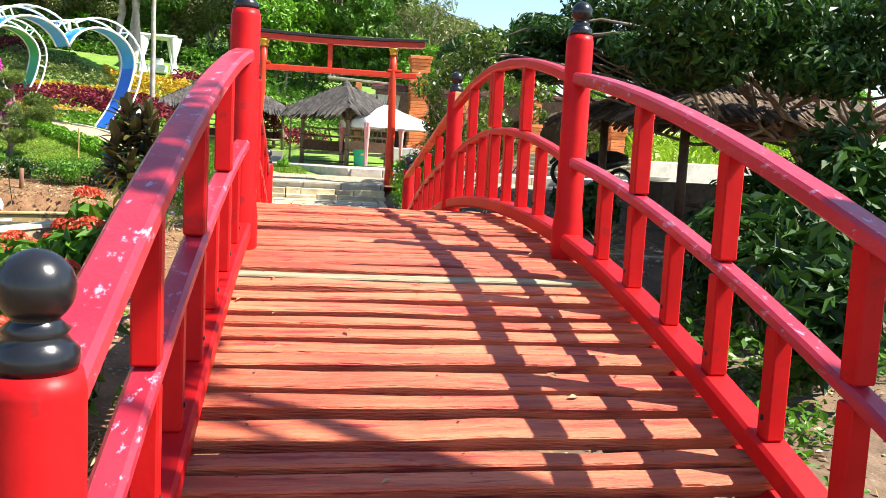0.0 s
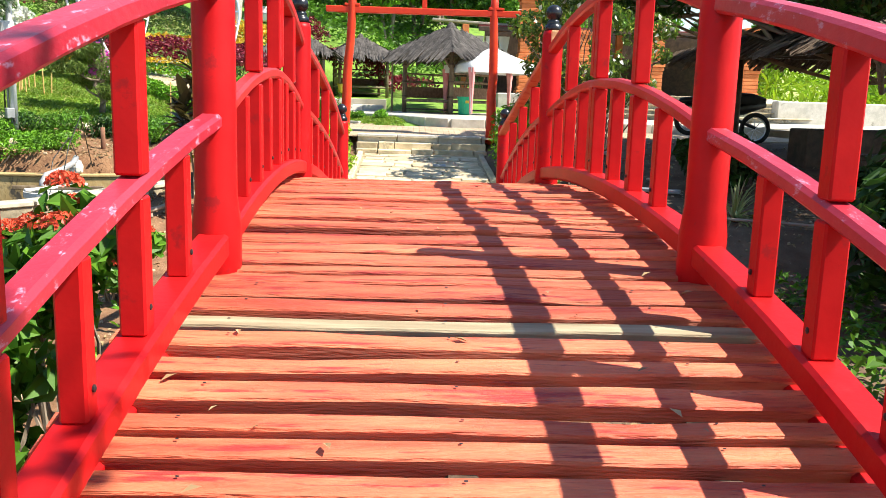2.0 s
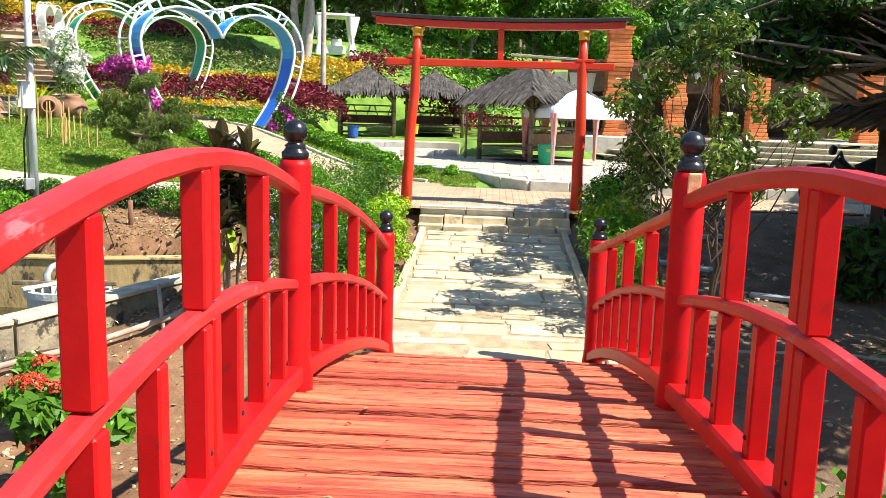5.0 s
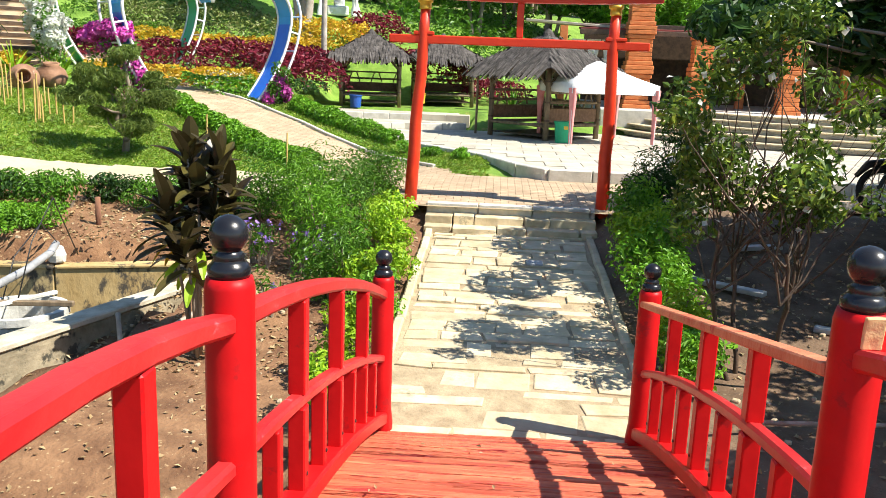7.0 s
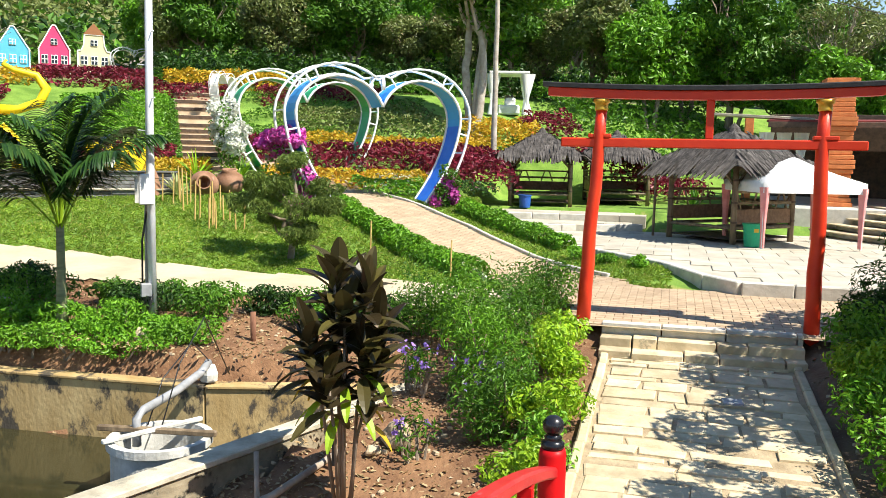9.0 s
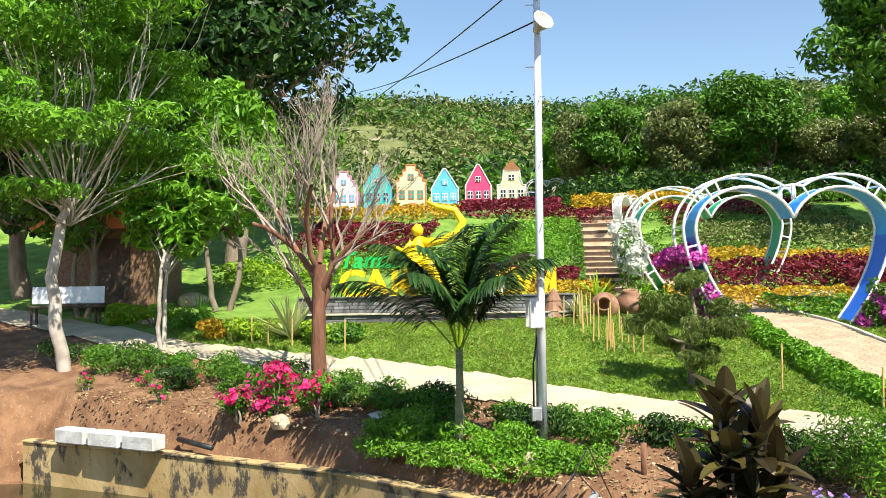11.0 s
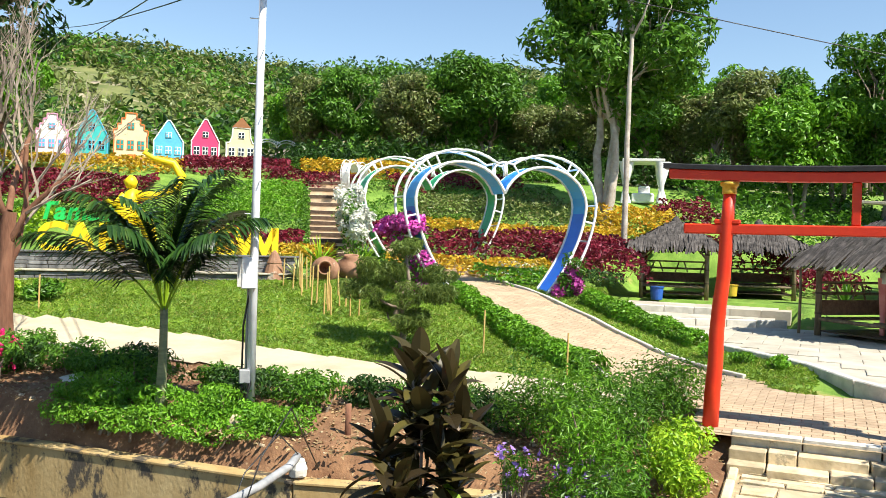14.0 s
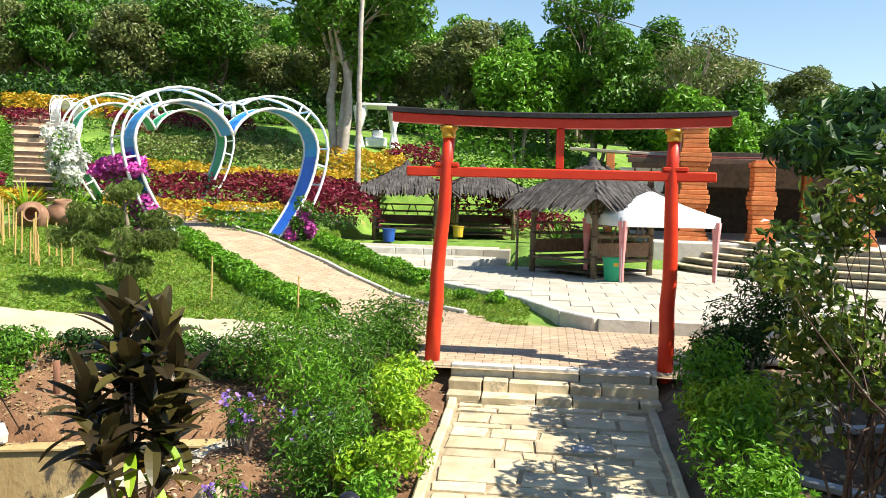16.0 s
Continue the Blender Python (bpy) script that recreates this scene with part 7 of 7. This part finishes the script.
# shade trees right of the bridge
rng = rng_of(310)
cl = round_clumps(rng, (1.5, 5.0, 4.1), (3.0, 1.9, 1.2), 20, 0.27, 0.6)
cl += [(-4.6 + 0.5 * k, 2.2 + 0.2 * k, 3.25 - 0.04 * k, 0.75, 0.8, 0.26) for k in range(6)]
cl += [(-6.1 + 0.62 * k, 1.1 - 0.05 * k + 0.3 * (k % 2), 2.75 + 0.07 * k, 0.62, 0.62, 0.24) for k in (4, 5, 6, 7)]
cl += [(2.3 + 0.42 * k - 8.2, 4.3 + 0.75 * (k % 3) - 1.2, 2.95 + 0.13 * k + 0.2 * (k % 2), 0.5, 0.55, 0.24) for k in range(6)]
cl += [(-4.3 + 0.55 * k, -2.2 + 0.7 * (k % 3), 2.45 + 0.3 * (k % 3), 0.75, 0.7, 0.34) for k in range(8)]
cl += [(-4.4 + 0.9 * k, -2.6 + 0.5 * (k % 3), 2.9 + 0.25 * (k % 2), 0.8, 0.8, 0.4) for k in range(7)]
cl += [(-6.2 + 0.36 * k + 0.25 * (k % 2), 1.5 + 0.62 * (k % 4), 2.8 + 0.12 * (k % 3) + 0.09 * k, 0.46, 0.5, 0.18) for k in range(14)]
cl += [(-5.0 + 0.34 * k, 1.9 + 0.7 * (k % 3), 2.75 + 0.3 * (k % 4) + 0.03 * k, 0.6, 0.6, 0.30) for k in range(12)]
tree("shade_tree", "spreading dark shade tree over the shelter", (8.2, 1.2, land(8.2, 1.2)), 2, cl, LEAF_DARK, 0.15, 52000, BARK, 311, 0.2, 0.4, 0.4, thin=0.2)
cl = round_clumps(rng_of(315), (-3.2, 1.3, 5.5), (0.4, 1.2, 0.5), 9, 0.36, 0.7) + [(2.0, -2.0, 6.0, 0.9, 0.9, 0.6), (3.0, -0.5, 6.4, 0.9, 0.9, 0.6)]
tree("shade_tree", "tall shade tree beside the bridge foot", (5.6, -9.8, land(5.6, -9.8)), 1, cl, LEAF_DARK, 0.16, 1500, BARK, 316, 0.2, 0.4, 0.4)
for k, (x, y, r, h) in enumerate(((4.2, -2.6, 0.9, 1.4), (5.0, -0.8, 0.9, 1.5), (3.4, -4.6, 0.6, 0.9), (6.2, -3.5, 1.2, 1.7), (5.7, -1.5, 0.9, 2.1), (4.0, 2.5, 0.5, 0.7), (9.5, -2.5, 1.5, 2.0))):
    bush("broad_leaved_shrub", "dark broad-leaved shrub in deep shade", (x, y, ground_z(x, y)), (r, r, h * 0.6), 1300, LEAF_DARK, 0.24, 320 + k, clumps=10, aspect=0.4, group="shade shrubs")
rng = rng_of(330)
n = 9000
xs, ys = rng.uniform(1.25, 5.2, n), rng.uniform(-10.5, -1.2, n)
keep = np.array([noise.noise((a * 0.7, b * 0.7, 2.0)) > -0.12 for a, b in zip(xs, ys)])
pts = [(a, b, ground_z(a, b) + rng.uniform(0.02, 0.3) * max(0.1, 0.6 + noise.noise((a, b, 8)))) for a, b in zip(xs[keep], ys[keep])]
tagged(part("creeping_plants", Geo().leaves(pts, np.tile([0, 0, 0.9], (len(pts), 1)), 0.09, 0.6, 0.4, rng), LEAF), "creeping green plants under the bridge side", "ground cover", kind="stuff")
n = 2600
xs, ys = rng.uniform(-4.2, -1.2, n), rng.uniform(-9.5, -2.5, n)
keep = np.array([noise.noise((a * 0.9, b * 0.9, 4.0)) > 0.1 for a, b in zip(xs, ys)])
pts = [(a, b, ground_z(a, b) + rng.uniform(0.02, 0.22)) for a, b in zip(xs[keep], ys[keep])]
tagged(part("weeds", Geo().leaves(pts, np.tile([0, 0, 0.9], (len(pts), 1)), 0.09, 0.6, 0.4, rng), LEAF_BRIGHT), "patchy weeds on dry soil", "weeds", kind="stuff")
n = 2600
xs, ys = rng.uniform(-2.4, -1.1, n), rng.uniform(-9.8, -5.5, n)
g = Geo().leaves([(a, b, ground_z(a, b) + 0.04) for a, b in zip(xs, ys)], np.tile([0, 0, 0.6], (n, 1)), 0.12, 0.12, 0.5, rng)
tagged(part("dry_grass", g, GRASS_DRY), "dry straw-coloured grass beside the bridge", "grass", kind="stuff")

# woods behind the garden: three grown trees, set out again and again
rng = rng_of(340)
wood_kinds = []
for k, (lf, rad, hgt, sz) in enumerate(((LEAF, (2.6, 2.6, 3.0), 4.6, 0.30), (LEAF_BRIGHT, (2.3, 2.3, 2.7), 4.2, 0.28), (LEAF_OLIVE, (2.6, 2.5, 2.4), 4.0, 0.26), (LEAF_DARK, (2.7, 2.7, 3.2), 4.8, 0.32))):
    wood_kinds.append(round_clumps(rng, (0, 0, hgt), rad, 22, 0.36))
spots = []
for k in range(19):
    yaw = 40 - 3.1 * k + rng.normal(0, 0.5)
    spots.append((yaw, 36 + rng.uniform(-2, 3) - (3 if yaw < 8 else 0), rng.uniform(0.85, 1.15), int(rng.integers(0, 4))))
    spots.append((yaw + 1.5, 45 + rng.uniform(-3, 3), rng.uniform(1.0, 1.3), int(rng.integers(0, 3))))
for k in range(9):
    spots.append((-17 - 4.5 * k, 42 + rng.uniform(-5, 12), rng.uniform(0.8, 1.2), int(rng.integers(0, 3))))
for k in range(8):
    spots.append((52 + 4.5 * k, 38 + rng.uniform(-4, 6), rng.uniform(1.0, 1.4), int(rng.integers(0, 4))))
labels = ("dense green woodland tree behind the garden", "bright green bamboo-like woodland tree", "dry olive-green woodland tree", "broad green woodland tree behind the garden")
made = {}
for yaw, d, s, kind in spots:
    if 36 < yaw < 51 and d < 52:
        continue
    x, y = -0.2 - d * math.sin(math.radians(yaw)), -3.6 + d * math.cos(math.radians(yaw))
    s *= 0.66 if yaw > 10 else 0.72
    m = pose(x, y, land(x, y) - 0.1, 0, 0, rng.uniform(0, 360)) @ Matrix.Scale(s, 4)
    if kind not in made:
        made[kind] = tree("woodland_tree", labels[kind], (x, y, land(x, y) - 0.1), 2, wood_kinds[kind], (LEAF, LEAF_BRIGHT, LEAF_OLIVE, LEAF)[kind], (0.30, 0.28, 0.26, 0.32)[kind], 9000, BARK, 350 + kind, 0.14, 0.5)
        tagged(made[kind], group="woodland trees")
        made[kind].scale = (s, s, s)
    else:
        ob = copy_thing(made[kind], pose(0, 0, 0))
        ob.matrix_basis = m
# undergrowth at the wood's edge and scrub over the hill
pts, nor, sz = [], [], []
for _ in range(2600):
    yaw, d = rng.uniform(-20, 62), rng.uniform(31, 48)
    x, y = -0.2 - d * math.sin(math.radians(yaw)), -3.6 + d * math.cos(math.radians(yaw))
    q = 0.55 * -x + 0.83 * y
    if q < 31 or (33 < yaw < 53 and q < 42):
        continue
    h = rng.uniform(0.5, 1.6)
    c = rng.normal(0, 0.45, (14, 3)) * [1, 1, 0.7]
    for o in c:
        pts.append((x + o[0], y + o[1], land(x, y) + max(0.05, h * 0.6 + o[2])))
        nor.append((o[0], o[1], 0.6 + abs(o[2])))
tagged(part("undergrowth", Geo().leaves(pts, nor, 0.3, 0.45, 0.4, rng), LEAF), "tangled green undergrowth at the wood's edge", "undergrowth", kind="stuff")
for lf, cnt, big, lb in ((LEAF_OLIVE, 2300, 1.0, "dry olive scrub covering the limestone hill"), (LEAF, 1500, 1.25, "green bushes scattered over the hill"), (LEAF_DARK, 700, 1.5, "dark round trees scattered over the hill")):
    pts, nor = [], []
    for _ in range(cnt):
        q, p = rng.uniform(42, 150), rng.uniform(-70, 45)
        x, y = qp_to_xy(q, p)
        if noise.noise((x * 0.045, y * 0.045, 9 + 3 * big)) < -0.12:
            continue
        r = rng.uniform(0.8, 2.1) * big
        z = land(x, y)
        d = rng.normal(0, 1, (44, 3))
        d /= np.linalg.norm(d, axis=1, keepdims=True)
        d *= rng.uniform(0.6, 1.05, (44, 1))
        for o in d:
            pts.append((x + o[0] * r, y + o[1] * r, z + (0.35 + o[2]) * r * 0.8))
            nor.append((o[0], o[1], 0.3 + o[2]))
    tagged(part("hill_scrub", Geo().leaves(pts, nor, 0.7, 0.5, 0.4, rng), lf), lb, "scrub", kind="stuff")
for k, (q, p, sx, sz) in enumerate(((49, -3.5, 6, 2.4), (47, -0.5, 4, 1.6), (56, -12, 4, 2))):
    x, y = qp_to_xy(q, p)
    stone("cliff_rock", "grey limestone outcrop on the scrub hill", (x, y, land(x, y) + 0.2), (sx, sx * 0.7, sz), GREY_ROCK, 40 + k)
# reeds and bushes beyond the plaza
rng = rng_of(400)
pts = [(rng.uniform(11, 30), rng.uniform(15.5, 26), 0) for _ in range(5000)]
pts = [(x, y, land(x, y) + rng.uniform(0.1, 1.4)) for x, y, _ in pts]
tagged(part("tall_grass", Geo().leaves(pts, np.tile([0.3, -0.6, 0.2], (len(pts), 1)), 0.5, 0.12, 0.4, rng), LEAF_LIME), "tall bright grass beyond the retaining wall", "grass", kind="stuff")

# ---- planks, slabs and pavers ----
def plank_mesh(mat, seed):
    """A board with uneven, worn long edges and dark nail heads; one metre wide before it is scaled."""
    r = random.Random(seed)
    xs = [-0.93 + 1.86 * k / 7 for k in range(8)]
    low = [-0.5 + r.uniform(0, 0.09) for _ in xs]
    high = [0.5 - r.uniform(0, 0.09) for _ in xs]
    if seed % 3 == 0:
        k = r.randrange(2, 6)
        high[k] -= 0.16
    sag = [r.uniform(-0.004, 0.004) for _ in xs]
    g, vs, fs = Geo(), [], []
    for x, a, b, s in zip(xs, low, high, sag):
        vs += [(x, a, -0.03), (x, a, 0.016 + s), (x, a + 0.06, 0.0225 + s), (x, b - 0.06, 0.0225 + s), (x, b, 0.016 + s), (x, b, -0.03)]
    for k in range(7):
        for e in range(5):
            fs.append((6 * k + e, 6 * k + 6 + e, 6 * k + 7 + e, 6 * k + 1 + e))
    fs += [tuple(range(5, -1, -1)), tuple(range(42, 48))]
    g.add(vs, [q[::-1] for q in fs])
    g.slot = 1
    for x in (-0.63, 0.0, 0.62):
        for y in (0.2,):
            cx, cy = x + r.uniform(-0.02, 0.02), y + r.uniform(-0.05, 0.05)
            g.add([(cx - 0.004, cy - 0.035, 0.0275), (cx + 0.004, cy - 0.035, 0.0275), (cx + 0.004, cy + 0.035, 0.0275), (cx - 0.004, cy + 0.035, 0.0275)], [(0, 1, 2, 3)])
    return g.mesh("plank", [mat, BLACK_PLASTIC])


plank_meshes = [plank_mesh(DECK, 40 + k) for k in range(14)]
pale_mesh = plank_mesh(PALE_PLANK, 77)
rs = random.Random(9)
y = PY[0] - 0.32
k = 0
while y < PY[3] + 0.20:
    w = rs.choice((0.070, 0.082, 0.095, 0.105, 0.125))
    gap = rs.choice((0.008, 0.014, 0.020, 0.026, 0.030, 0.040, 0.055))
    yc = y + w / 2
    slope = math.degrees(math.atan((deck_z(yc + 0.05) - deck_z(yc - 0.05)) / 0.1))
    pale = y <= -6.53 < y + w + gap
    ob = new("plank", pale_mesh if pale else plank_meshes[rs.randrange(14)])
    ob.parent = bridge
    ob.matrix_basis = pose(rs.uniform(-0.015, 0.015), yc, deck_z(yc) - 0.022 + rs.uniform(-0.011, 0.009), slope + rs.uniform(-2.5, 2.5), rs.uniform(-0.3, 0.3), rs.uniform(-0.7, 0.7)) @ Matrix.Diagonal((1 + 0.12 * max(0.0, (-6.09 - yc) / 3.05), w, 1, 1))
    if pale:
        tagged(ob, "unpainted pale weathered plank")
    y += w + gap
    k += 1

rs = random.Random(21)
y = -0.25
while y < 5.2:
    d = rs.choice((0.13, 0.17, 0.20, 0.26, 0.30))
    d = min(d, 5.22 - y)
    if d < 0.06:
        break
    x = -0.90
    while x < 0.9:
        w = rs.uniform(0.22, 0.74)
        if x + w > 0.80:
            w = 0.94 - x
        q = 0.014
        j = [rs.uniform(-0.026, 0.022) for _ in range(8)]
        poly = [(x + q + j[0], y + q + j[1]), (x + w - q + j[2], y + q + j[3]), (x + w - q + j[4], y + d - q + j[5]), (x + q + j[6], y + d - q + j[7])]
        if rs.random() > 0.05:
            part("path_slab", slab(Geo(), poly, lambda a, b: path_z(b), rs.uniform(-0.010, 0.010), 0.05), SLAB, path)
        x += w
    y += d
for sx in (-0.985, 1.02):
    y = -0.2
    while y < 5.15:
        l = rs.uniform(0.4, 0.7)
        part("edge_stone", Geo().beam((sx + rs.uniform(-0.01, 0.01), y, path_z(y) - 0.035), (sx, min(5.2, y + l - 0.01), path_z(y + l) - 0.035), 0.09, 0.12, 0.015), SLAB, path)
        y += l

def pave_z(x, y):
    return 0.64 + 0.09 * ease(5.5, 7.0, y) if y < 8.1 else ground_z(x, y)


landing = sheet("landing", lambda x, y: on_landing(x, y) or on_walk(x, y), JOINT, 0.1, -12, 7, 5.5, 17.2, 0.012, height=lambda x, y: pave_z(x, y))
tagged(landing, "sand-coloured interlocking paver landing and garden walk")


near, far = 0, Geo()
pw, pl = 0.105, 0.21
for jy in range(int(5.55 / pw), int(16.9 / pw)):
    y = jy * pw
    for ix in range(-58, 34):
        x = ix * pl + (0.105 if jy % 2 else 0)
        cx, cy = x + pl / 2, y + pw / 2
        if not (on_landing(cx, cy) or on_walk(cx, cy)):
            continue
        if on_plaza(cx, cy):
            continue
        q = 0.004
        poly = ((x + q, y + q), (x + pl - q, y + q), (x + pl - q, y + pw - q), (x + q, y + pw - q))
        if near < 300 and y < 8 and -1.3 < x < 1.3:
            part("paver", slab(Geo(), poly, pave_z, 0.022, 0.02), PAVER, landing)
            near += 1
        else:
            slab(far, poly, pave_z, 0.022, 0.02)
tagged(part("pavers", far, PAVER_FAR, landing), "sand-coloured pavers in running bond", kind="stuff")
